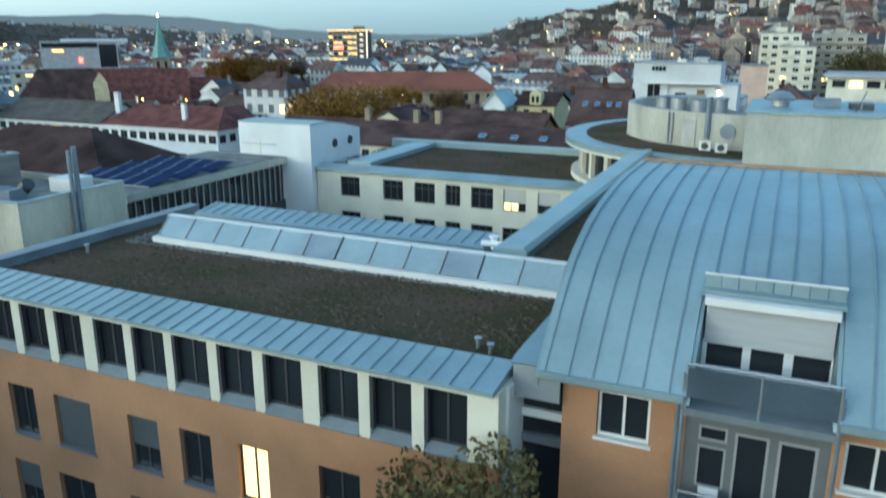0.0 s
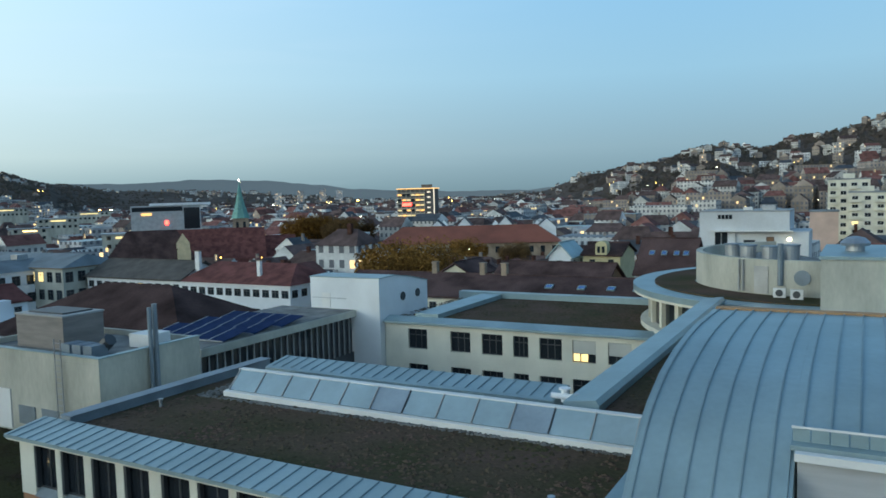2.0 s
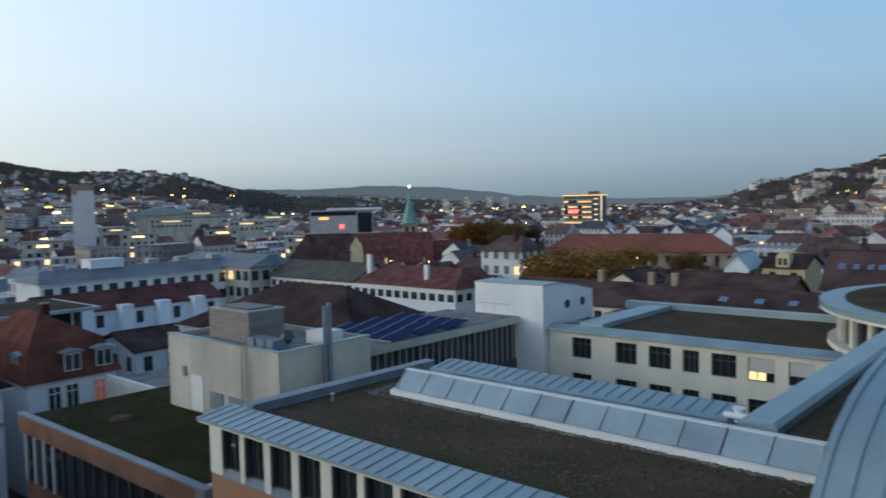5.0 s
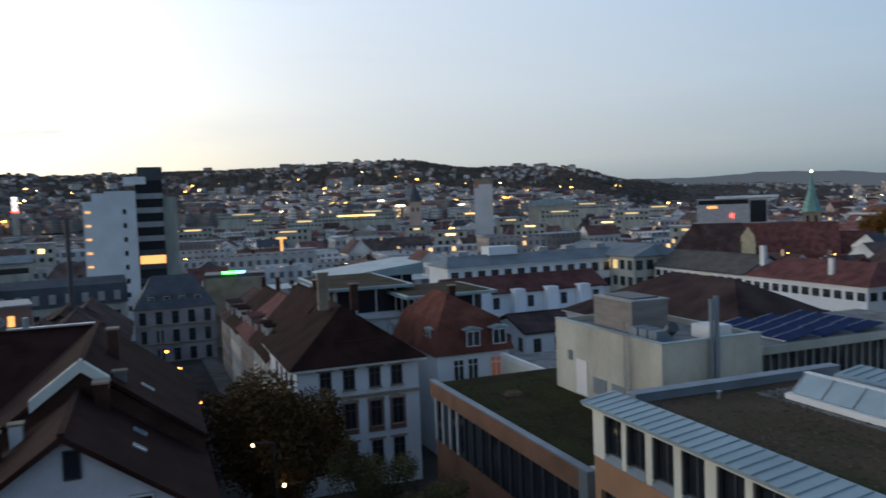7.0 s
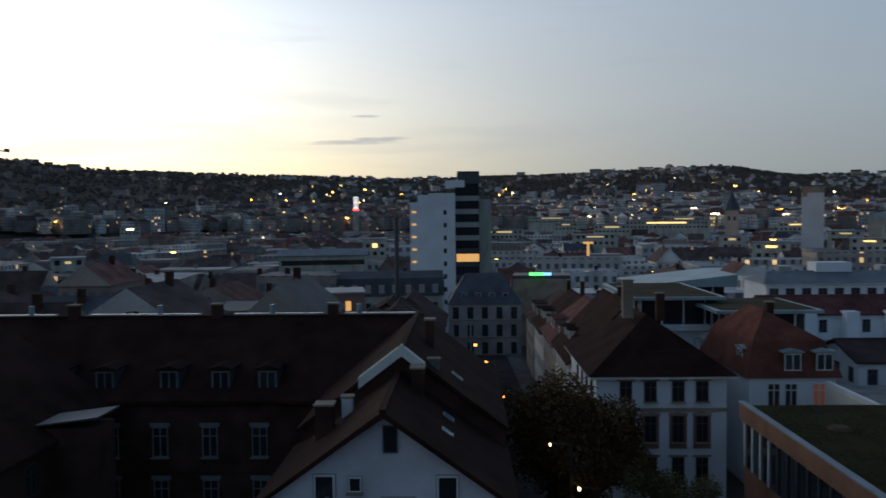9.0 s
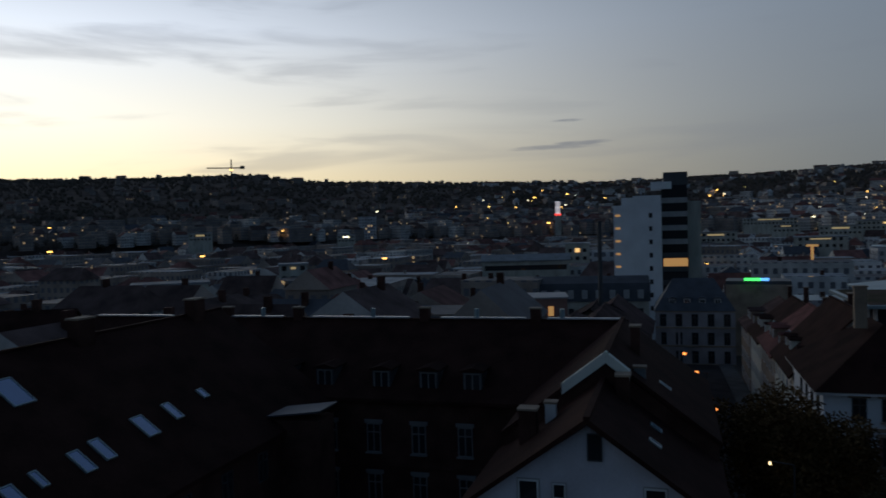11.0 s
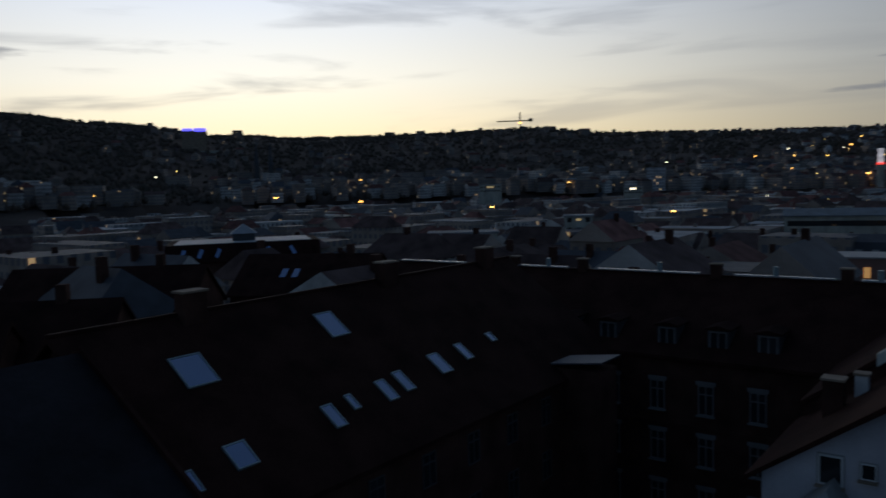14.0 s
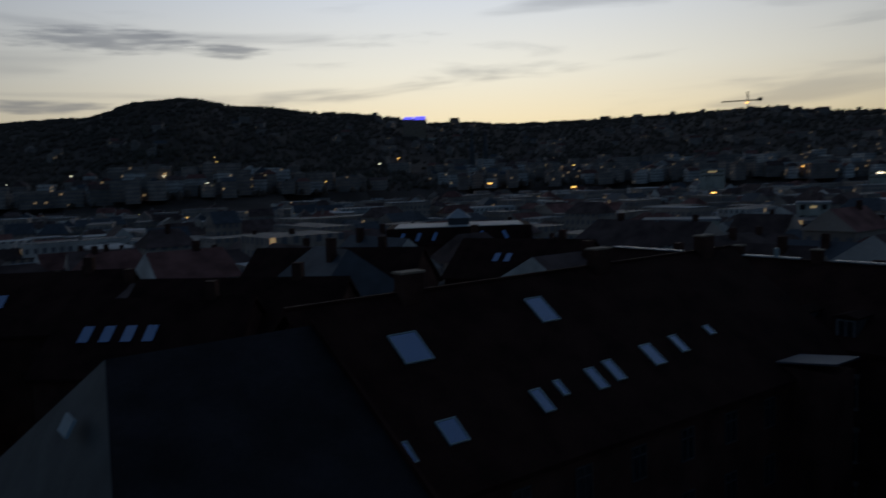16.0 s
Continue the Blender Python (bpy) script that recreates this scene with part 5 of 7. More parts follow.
    q = house("slate_mansard_block", -158, -144, -3, 10.6, -6, 6.2, 11.6, "grey stone block with slate mansard roof", "y", hip=3.2, wall=GREYSTONE, roof=SLATE, over=.2, rows=4, faces=("+x",), step=2.2, storey=3.3, win=(1.15, 2.2), first=.5, frame_mat=FRAME_DK)
    for z in (3.15, -.15, -3.45):
        gpart("string_course", box(-143.98, -143.8, -3, 10.6, z, z + .25), STONE, q)
    for y in (-2.2, 1.1, 5.5, 9.9):
        gpart("pilaster", box(-143.98, -143.84, y - .2, y + .2, -6, 3.14), GREYSTONE, q)
    for y in (0, 2.6, 5.2, 7.8):
        gable_dormer(q, -145.6, y, 6.8, 1.2, 1.5, 3, 90, GREYSTONE, SLATE)
    for i, x in enumerate((-62, -76, -90, -104, -118)):
        house("street_house", x - 13, x, -14 - 4 * (i % 2), -3.2, -6, 9.0 - i * .7, 13.0 - i * .7, "dark plastered tenement with tiled roof", "x", wall=STONE, roof=TILE_BR, rows=3, faces=("+y", "+x"), step=2.6, frame_mat=FRAME_WH, group="street tenements")


near_houses()


# ---------------------------------------------------------------- middle distance, placed one by one
def middle():
    d = house("hipped_house", -82, -52, 47, 63, -3, 9.4, 14.2, "large dark brown hipped roof behind the solar wing", "x", hip=10, wall=WHITE, roof=TILE_BR, rows=2, faces=("-y", "+x"))
    r = house("white_office_row", -97, -74.5, 88, 99, -5, 9.6, 12.4, "white office row with red tiled roof", "x", hip=3, wall=WHITE, roof=TILE_RED, rows=3, step=1.8, win=(1.3, 1.15), faces=("-y", "+x"), storey=2.9)
    chimney(r, -96, 91, 11, 14.2, .9, .6, FRAME_WH)
    chimney(r, -82, 90, 10.5, 13, .7, .5, FRAME_WH)
    g = house("white_office_row", -120, -97.05, 88, 98, -5, 9.8, 12.2, "white office row with grey-brown roof", "x", wall=WHITE, roof=mat("grey_brown_tile", (.09, .078, .066), .85, 0, .25), rows=3, step=1.9, win=(1.3, 1.1), faces=("-y", "+x"), storey=2.9, lit=(7,))
    z = house("zinc_attic_block", -150, -121, 84, 96, -6, 11.5, 13.5, "blue-grey block with zinc attic and lit window band", "x", hip=1.5, wall=CONCRETE, roof=GREYROOF, rows=3, step=2.2, win=(1.5, 1.8), faces=("-y", "+x"), lit=(9, 10))
    # long roof behind the court wing
    h = house("long_tiled_house", -62, -17, 83, 94, -6, 10.0, 12.0, "long house with dark brown tiled roof and rooflights", "x", wall=CREAM, roof=TILE_BR, rows=2, faces=("-y",), over=.5)
    for x in (-29, -25.5, -22.5, -19.8, -33):
        roof_window(h, (x, 85.2, 11.15), 0, 20, .9, .9)
    for x in (-50, -43, -40):
        chimney(h, x, 88.5, 11, 13.6, .7, .7, STONE)
    house("brown_house", -47, -30.5, 98, 110, -7, 9.0, 12.2, "house with steep dark brown roof", "x", wall=STONE, roof=TILE_BR, rows=2, faces=("-y",))
    h = house("brown_house", -26.4, -19.6, 100, 110, -7, 11.6, 15.6, "dark red-brown roofed house beside the white one", "x", wall=STONE, roof=TILE_BR, rows=2, faces=("-y",))
    for x in (-25, -23.4, -21.8, -20.6):
        roof_window(h, (x, 102.4, 13.75), 0, 38, .7, .8)
    y = house("yellow_house", -43, -36.5, 128, 137, -8, 11.3, 13.0, "pale yellow house with round-headed gable", "x", wall=mat("yellow_render", (.55, .48, .28), .85, 0, .1), roof=TILE_BR, rows=2, faces=("-y",), step=2.2)
    gpart("round_gable", prism([(-40.7, 11.2), (-40.7, 13.0)] + [(-39.7 - math.cos(radians(20 * i)), 13.0 + .7 * math.sin(radians(20 * i))) for i in range(1, 9)] + [(-38.7, 13.0), (-38.7, 11.2)], 127.6, 129.5, "y"), bpy.data.materials["yellow_render"], y, "round-headed yellow gable")
    for x in (-40.1, -39.3):
        gwindow(y, x, 127.54, 11.7, .5, 1.1, bars=0)
    w = house("white_gable_house", -56.0, -50.4, 100, 108, -8, 10.6, 12.2, "white gable between dark roofs", "y", wall=mat("warm_white_render", (.66, .62, .48), .8, 0, .08), roof=TILE_BR, rows=2, faces=("-y",))
    house("blue_white_house", -48.5, -44.5, 126, 133, -8, 11.2, 13.3, "white house with pale blue-grey roof", "y", wall=WHITE, roof=ZINC, rows=2, faces=("-y", "+x"))
    # red-roofed market hall
    m = thing("market_hall", polar(2.7, 300, -10, 0), "long hall with red tiled hipped roof", "hall")
    bm = bmesh.new()
    v = [bm.verts.new(q) for q in ((-36, -12, 13), (34, -12, 13), (34, 14, 13), (-36, 14, 13), (-27, 1, 19.2), (25, 1, 19.2))]
    for f in ((0, 1, 5, 4), (1, 2, 5), (2, 3, 4, 5), (3, 0, 4), (3, 2, 1, 0)):
        bm.faces.new([v[i] for i in f])
    part("roof", bm, mat("bright_red_tile", (.24, .075, .045), .85, 0, .2, .1, 2, 0), m, "red tiled roof")
    part("wall", box(-35, 33, -11, 13, 0, 13), STONE, m)
    for i in range(16):
        window(m, -32 + i * 4.2, -11.05, 9.3, 1.6, 2.4)
    for b, hh in ((-2.8, 6), (.2, 8), (3.2, 8), (5.2, 6)):
        t = thing("white_gable_house", polar(b, 345, -10, 0), "white pointed gable behind the hall", "house")
        part("wall", prism([(-4, 0), (-4, 16), (0, 16 + hh * .6), (4, 16), (4, 0)], -4, 4, "y"), WHITE, t)
        part("roof", prism([(-4.4, 15.8), (0, 16.1 + hh * .6), (4.4, 15.8), (4.4, 16.1), (0, 16.5 + hh * .6), (-4.4, 16.1)], -3.6, 5, "y"), SLATE, t)
    # modern flat-roofed block on the street's far side
    for i, (x0, x1, y0, y1, z, lab) in enumerate(((-104, -86, 18.5, 29, 13.6, "pale modern block with glazed top storey"), (-92, -80, 26, 37, 12.8, "pale modern block with grey terrace"), (-122, -108, 24, 38, 12.9, "blue-grey modern block with sloping sheet roof"))):
        e = gthing("modern_block", (x0 + x1) / 2, (y0 + y1) / 2, lab, "building", group="modern blocks")
        gpart("wall", box(x0 + .8, x1 - .8, y0 + .8, y1 - .8, -5, z - 3.2), WHITE, e)
        gpart("glazing", box(x0 + 1.4, x1 - 1.4, y0 + 1.4, y1 - 1.4, z - 3.19, z - .35), PANE, e)
        gpart("terrace_slab", box(x0 + .2, x1 - .2, y0 + .2, y1 - .2, z - 3.8, z - 3.3), FRAME_WH, e)
        if i == 2:
            gpart("roof", prism([(y0, z - .3), (y0, z - .1), (y1, z + 1.4), (y1, z - .3)], x0, x1, "x"), ZINC, e)
        else:
            gpart("roof", box(x0, x1, y0, y1, z - .34, z), ZINC, e)
            gpart("deck", box(x0 + .6, x1 - .6, y0 + .6, y1 - .6, z + .004, z + .06), SEDUM, e)
        for k in range(int((x1 - x0) / 2.4)):
            gpart("mullion", box(x0 + 1.3 + k * 2.4, x0 + 1.45 + k * 2.4, y0 + 1.3, y0 + 1.4, z - 3.19, z - .35), FRAME_WH, e)
        for k in range(int((y1 - y0) / 2.4)):
            gpart("mullion", box(x1 - 1.4, x1 - 1.3, y0 + 1.3 + k * 2.4, y0 + 1.45 + k * 2.4, z - 3.19, z - .35), FRAME_WH, e)
        for f in range(2):
            for k in range(int((y1 - y0) / 3)):
                gwindow(e, x1 - .84 + .04, y0 + 2 + k * 3, z - 6.2 - f * 3.1, 1.5, 1.5, 90)
    # white rows with red roofs
    a = house("white_row", -104, -97, 38, 62, -6, 10.2, 11.9, "white terrace with red roof strip and roof terraces", "y", wall=WHITE, roof=TILE_RED, rows=1, step=2.4, faces=("+x",), storey=2.9)
    gpart("terrace_block", box(-96.9, -91.5, 38, 62, -6, 7.2), WHITE, a, "white lower storeys")
    gpart("terrace_parapet", box(-91.9, -91.45, 37.9, 62.1, 7.204, 8.0), FRAME_WH, a)
    for k in range(9):
        gwindow(a, -91.42, 39.5 + k * 2.6, 4.7, 1.4, 1.5, 90)
        if k % 2:
            gpart("dormer_box", box(-97.0, -95.4, 39.0 + k * 2.6, 40.6 + k * 2.6, 7.21, 10.6), WHITE, a)
    b = house("zinc_row", -139, -129, 50, 90, -6, 11.0, 12.8, "grey-white row with zinc mansard and lit attic", "y", hip=2, wall=WHITE, roof=GREYROOF, rows=3, step=2.6, win=(1.5, 1.7), faces=("+x",), lit=(16, 17))
    gpart("roof_box", box(-136.5, -133, 60, 66, 12.6, 14.2), WHITE, b)
    for y in (54, 71, 77, 84):
        gpart("roof_plant", box(-135.5, -133.5, y, y + 2, 12.5, 13.6), STEEL, b)
    c = house("white_row", -88, -79, 40, 54, -6, 7.6, 9.0, "low white row with brown roof", "y", wall=WHITE, roof=TILE_BR, rows=2, step=2.4, faces=("+x", "-y"))
    # square at the west: pavilion-roofed round building and low roofs
    t = thing("pavilion_roof_house", polar(118, 150, -5), "house with pale flat roof ring and small pyramid lantern", "house")
    part("wall", box(-13, 13, -9, 9, 0, 15.6), BRICK, t)
    part("roof", prism([(-9.5, 15.6), (-7, 18.6), (7, 18.6), (9.5, 15.6)], -13.5, 13.5, "x"), TILE_DK, t)
    part("deck", box(-12, 12, -6.6, 6.6, 18.604, 18.7), mat("pale_deck", (.36, .38, .40), .6, 0, .1), t)
    bm = bmesh.new()
    v = [bm.verts.new(q) for q in ((-2.4, -2.4, 20), (2.4, -2.4, 20), (2.4, 2.4, 20), (-2.4, 2.4, 20), (0, 0, 21.8))]
    for f in ((0, 1, 4), (1, 2, 4), (2, 3, 4), (3, 0, 4), (3, 2, 1, 0)):
        bm.faces.new([v[i] for i in f])
    part("lantern_roof", bm, bpy.data.materials["pale_deck"], t)
    part("lantern", box(-2, 2, -2, 2, 18.71, 20), FRAME_DK, t)
    for x in (-10.5, -7.5, -4.5, 4.5, 8.5):
        ob = part("roof_window", box(-.32, .32, -.07, .07, -1.0, 1.0), ROOFGLASS, t)
        ob.matrix_basis = pose(x, -8.5, 17.05, -40, 24 if x < 0 else -28, 0)
    for bear, r, wd, zt, n in ((134, 66, 18, 17, 4), (139.5, 62, 14, 16.4, 4), (127, 88, 20, 17.2, 3), (113, 100, 18, 16.4, 2), (105, 84, 16, 16, 2), (147, 78, 16, 17.5, 1)):
        h = thing("dark_roofed_house", polar(bear, r, -2, bear - 24), "dark tiled house with rooflights", "house", group="dark roofed houses")
        part("wall", prism([(-6, 0), (-6, zt - 4.2), (0, zt), (6, zt - 4.2), (6, 0)], -wd / 2, wd / 2, "x"), BRICK, h)
        part("roof", prism([(-6.5, zt - 4.55), (0, zt), (6.5, zt - 4.55), (6.5, zt - 4.3), (0, zt + .25), (-6.5, zt - 4.3)], -wd / 2 - .3, wd / 2 + .3, "x"), TILE_DK, h)
        for k in range(n):
            ob = part("roof_window", box(-.4, .4, -.8, .8, 0, .12), ROOFGLASS, h)
            ob.matrix_basis = pose((k - (n - 1) / 2) * 1.6 - 2, -3.2, zt - 1.95, 35, 0, 0)
        part("chimney", box(wd / 4, wd / 4 + .8, -.4, .5, zt - 1, zt + 1.4), BRICK, h)


middle()


# ---------------------------------------------------------------- landmarks
LAMP_O = glow("deep_orange_light", (1, .30, .06), 14)
TOWER_LIT = glow("dim_lit_room", (1, .8, .45), .8)


LIT_PALE = glow("pale_lit_edge", (1, .86, .7), .95)
TENTS = ((4.74, -2.18), (2.94, -2.23), (0.94, -2.28), (-2.13, -2.35))


def landmarks():
    # lit high-rise with red sign
    t = thing("lit_high_rise", polar(6.6, 520, -10, -8), "dark glass high-rise with lit floors and red sign", "high-rise")
    part("core", box(-12.5, 12.5, -6, 6, 0, 34.6), FRAME_DK, t)
    part("roof_slab", box(-13.2, 13.2, -7, 7, 34.604, 35.1), LIT_OR, t, "lit roof edge")
    for k in range(10):
        part("floor_slab", box(-13, 6, -6.9, -6.05, 1.2 + k * 3.4, 1.75 + k * 3.4), TAN, t)
    for k in range(9):
        for j in range(6):
            rnd = random.random()
            part("window", box(-12.6 + j * 3.1, -9.7 + j * 3.1, -6.3, -6.06, 3.0 + k * 3.4, 4.1 + k * 3.4), LIT_OR if rnd < .3 else TOWER_LIT if rnd < .62 else PANE, t)
    for k in range(10):
        part("lit_balcony", box(7.6, 9.8, -6.5, -6.05, 1.4 + k * 3.4, 2.3 + k * 3.4), LIT_PALE, t)
    part("lit_edge", box(12.0, 12.6, -6.6, -6.05, 0, 34.6), LIT_PALE, t)
    for j in range(7):
        part("mullion", box(-12.85 + j * 3.1, -12.6 + j * 3.1, -7.05, -6.91, 0, 34.5), CONCRETE, t)
    part("sign", box(-11, 2, -6.9, -6.62, 13.2, 14.6), RED_NEON, t, "red light sign bar")
    part("sign", box(-9, -3, -6.9, -6.62, 23.5, 25.5), RED_NEON, t)
    part("mast_box", box(3, 9, -3, 3, 35.41, 37.4), FRAME_DK, t)
    # church with copper spire
    c = thing("church", polar(19.5, 330, -10, 20), "church with green copper spire and dark roofs", "church")
    part("tower", box(-3.2, 3.2, -3.2, 3.2, 0, 24.0), STONE, c, "sandstone tower")
    bm = bmesh.new()
    ring = [bm.verts.new((4.0 * math.cos(radians(45 * i + 22.5)), 4.0 * math.sin(radians(45 * i + 22.5)), 24.0)) for i in range(8)]
    mid = [bm.verts.new((1.9 * math.cos(radians(45 * i + 22.5)), 1.9 * math.sin(radians(45 * i + 22.5)), 30.0)) for i in range(8)]
    tip = bm.verts.new((0, 0, 39.2))
    for i in range(8):
        j = (i + 1) % 8
        bm.faces.new((ring[i], ring[j], mid[j], mid[i]))
        bm.faces.new((mid[i], mid[j], tip))
    part("spire", bm, COPPER, c, "green copper spire")
    part("finial", tube((0, 0, 39), (0, 0, 40.0), .16), LAMP_W, c)
    for x in (-1.4, 1.4):
        window(c, x, -3.25, 19.6, 1.1, 3.0)
    part("nave", prism([(-21, 0), (-21, 9), (-12.4, 20.6), (-3.6, 9), (-3.6, 0)], -25, 9, "x"), TILE_RED, c, "dark red roofed nave")
    part("aisle_roof", prism([(-8, 0), (-8, 8), (0, 16.5), (8, 8), (8, 0)], 9.1, 22, "x"), TILE_RED, c)
    k = thing("collegiate_roof", polar(25.6, 300, -10, 24), "large dark hipped church roof", "church")
    bm = bmesh.new()
    v = [bm.verts.new(q) for q in ((-17, -9, 9), (16, -9, 9), (16, 9, 9), (-17, 9, 9), (-8, 0, 21.5), (9, 0, 21.5))]
    for f in ((0, 1, 5, 4), (1, 2, 5), (2, 3, 4, 5), (3, 0, 4), (3, 2, 1, 0)):
        bm.faces.new([v[i] for i in f])
    part("roof", bm, TILE_BR, k)
    part("wall", box(-16, 15, -8, 8, 0, 9), STONE, k)
    # floodlight on these gables is put into the stone's yellow
    for b, zt in ((23.46, 17.9), (23.5, 20.2)):
        g = thing("stone_gable", polar(b, 255 + 2 * zt, -10, 22), "pale stepped stone gable with floodlight painted into its yellow", "gable")
        part("wall", prism([(-2.3, 0), (-2.3, zt - 3.6), (0, zt), (2.3, zt - 3.6), (2.3, 0)], -.5, .5, "y"), mat("floodlit_gable_stone", (.66, .54, .34), .85, 0, .12), g)
    # concert-hall like grey block with red light
    b = thing("grey_stage_block", polar(24.5, 430, -10, 24), "grey stage block with white roof slab and red light", "building")
    part("wall", box(-17, 17, -8, 8, 0, 29.2), mat("grey_cladding", (.42, .43, .44), .7, .1, .12), b)
    part("window_band", box(-16.4, 8, -8.1, -8.02, 26.4, 28.6), PANE, b)
    part("window_band", box(8.6, 16.4, -8.1, -8.02, 17.0, 28.0), PANE, b)
    part("roof_slab", box(-8, 22, -9, 9, 29.21, 30.4), WHITE, b)
    part("red_light", box(-.7, .8, -8.4, -8.02, 19.5, 21.5), RED_NEON, b)
    part("lit_window", box(-12, -7, -8.4, -8.02, 24.4, 25.6), LIT_OR, b)
    # town hall tower
    r = thing("town_hall_tower", polar(41.95, 450, -10, 40), "pale stone clock tower with flat top", "tower")
    part("shaft", box(-5.2, 5.2, -5.2, 5.2, 0, 42.5), mat("pale_tower_stone", (.68, .66, .64), .85, 0, .08, .1, 2, 0), r)
    part("belfry", box(-5.4, 5.4, -5.4, 5.4, 42.504, 45.8), STONE, r)
    part("roof", box(-5.0, 5.0, -5.0, 5.0, 45.81, 46.4), SLATE, r)
    # plain orange-red strip up the left of the tower's top
    part("lit_louvre", box(-4.8, -2.6, -5.6, -5.41, 40.5, 45), mat("strip_orange", (.45, .22, .15), .6, 0, .1), r)
    # white slab high-rise with glass part
    h = thing("slab_high_rise", polar(67.2, 205, -8, 67), "white slab high-rise with dark glazed stair part", "high-rise")
    part("slab", box(-4.8, 2.0, -7, 7, 0, 36.6), WHITE, h, "white slab with few openings")
    part("low_slab", box(-9.6, -4.82, -7, 7, 0, 34.3), WHITE, h)
    part("step", box(-7.6, -4.83, -6.5, 6.5, 34.31, 36.2), WHITE, h)
    part("glass_part", box(2.02, 8.2, -5.5, 7, 0, 39.0), PANE, h)
    part("dark_part", box(8.22, 11.5, -2, 7, 0, 35), CONCRETE, h)
    part("crown", box(2.6, 8.4, -4, 6, 39.0, 42.3), FRAME_DK, h)
    part("crown_edge", box(-.5, 4.5, -6, 5, 38.1, 39.9), WHITE, h)
    for k in range(9):
        part("lit_slot", box(-9.1, -8.0, -7.12, -7.02, 6 + k * 3.2, 6.45 + k * 3.2), LIT_OR, h)
    for k in range(8):
        window(h, -.6, -7.06, 8 + k * 3.3, .8, 1.2)
    for k in range(10):
        part("spandrel", box(2.0, 8.25, -5.7, -5.52, 4 + k * 3.4, 5.3 + k * 3.4), FRAME_GY if k > 5 else FRAME_DK, h)
    part("lit_floor", box(2.3, 8.1, -5.66, -5.53, 18.8, 20.9), LIT_OR, h, "lit orange floor")
    # floodlit white tower
    f = thing("floodlit_tower", polar(73.95, 900, -10), "slender floodlit white tower over red light", "tower")
    part("base", box(-3.4, 3.4, -3, 3, 0, 39.19), CONCRETE, f)
    # the shaft itself glows in place of floodlights shining on it
    part("shaft", box(-2.6, 2.6, -2.6, 2.6, 41.01, 55), LIT_TOWER, f)
    part("top", box(-1.8, 1.8, -1.8, 1.8, 55.01, 58.5), FRAME_DK, f)
    for k in range(2):
        for x in (-1.75, 0, 1.75):
            part("louvre", box(x - .3, x + .3, -2.75, -2.61, 43 + 6.3 * k, 47.5 + 6.3 * k), FRAME_DK, f)
    part("red_base", box(-3.4, 3.4, -3.2, 3, 39.2, 41), RED_NEON, f)
    # neon strip
    n = thing("neon_strip", polar(60.3, 168, -8), "flat roof with green and blue light strip", "building")
    part("wall", box(-6, 6, -4, 4, 0, 17.3), STONE, n)
    part("green_strip", box(-2.5, .5, -4.4, -4.02, 18.1, 18.6), GREEN_NEON, n)
    part("blue_strip", box(.52, 2.0, -4.4, -4.02, 18.1, 18.6), CYAN_NEON, n)
    part("parapet", box(-6, 6, -4, 4, 17.304, 18.0), FRAME_DK, n)
    o = thing("lit_column", polar(56.9, 260, -8), "column lit orange from within", "light column")
    part("column", tube((0, 0, 0), (0, 0, 21), .38), LIT_OR, o)
    part("head", box(-1.7, 1.7, -.6, .6, 21.0, 21.6), LIT_OR, o)
    # hotel on the western ridge with blue sign
    s = thing("ridge_hotel", polar(121, 1500, 45), "dark ridge building with blue roof sign and lit rows", "building")
    part("wall", box(-38, 42, -12, 12, 0, 52), CONCRETE, s)
    part("tower", box(-22, 22, -10, 10, 52.01, 90), STONE, s)
    part("sign", box(-20, -3, -10.6, -10.02, 88.5, 93), BLUE_NEON, s)
    part("sign", box(0, 21, -10.6, -10.02, 87.5, 93.5), BLUE_NEON, s)
    for k in range(22):
        part("lit_window", box(-36 + (k % 11) * 7, -32.5 + (k % 11) * 7, -12.3, -12.02, 40 - 7 * (k // 11), 42 - 7 * (k // 11)), LIT_WIN, s)
    for x in (-6, 8):
        q = thing("church_tower", polar(116.4 - x * .07, 1000, -10), "dark twin church tower", "tower", group="twin towers")
        part("shaft", box(-3, 3, -3, 3, 0, 64), FRAME_DK, q)
        part("spire", tube((0, 0, 64), (0, 0, 92), 3.6, r2=.2), SLATE, q)
    # crane on the slope
    gz = ground_z(-math.sin(radians(97.6)) * 1500, math.cos(radians(97.6)) * 1500)
    c = thing("tower_crane", polar(97.6, 1500, gz), "tower crane with working lights on the slope", "crane")
    zj = EYE + 1500 * math.tan(radians(4.42)) - gz
    part("mast", box(-1.2, 1.2, -1.2, 1.2, 0, zj + 16), FRAME_DK, c)
    part("jib", box(-44, 24, -.9, .9, zj - 1, zj + 1), FRAME_DK, c)
    part("counterweight", box(16, 24, -1.6, 1.6, zj - 2, zj + 4), FRAME_DK, c)
    part("lamp", box(-3, 1.8, -2.4, -1.3, zj - 5, zj - 2.6), LAMP_Y, c)
    # town clock tower with dark pointed roof
    q = thing("clock_tower", polar(47.04, 430, -10), "peach rendered tower with dark pointed roof", "tower")
    part("shaft", box(-3.3, 3.3, -3.3, 3.3, 0, 33.6), PEACH, q)
    part("cornice", box(-3.7, 3.7, -3.7, 3.7, 33.604, 34.2), STONE, q)
    part("roof", tube((0, 0, 34.21), (0, 0, 43.2), 4.4, n=8, r2=.3), SLATE, q)
    for x in (-1.4, 1.4):
        window(q, x, -3.35, 28.5, 1.1, 2.2)
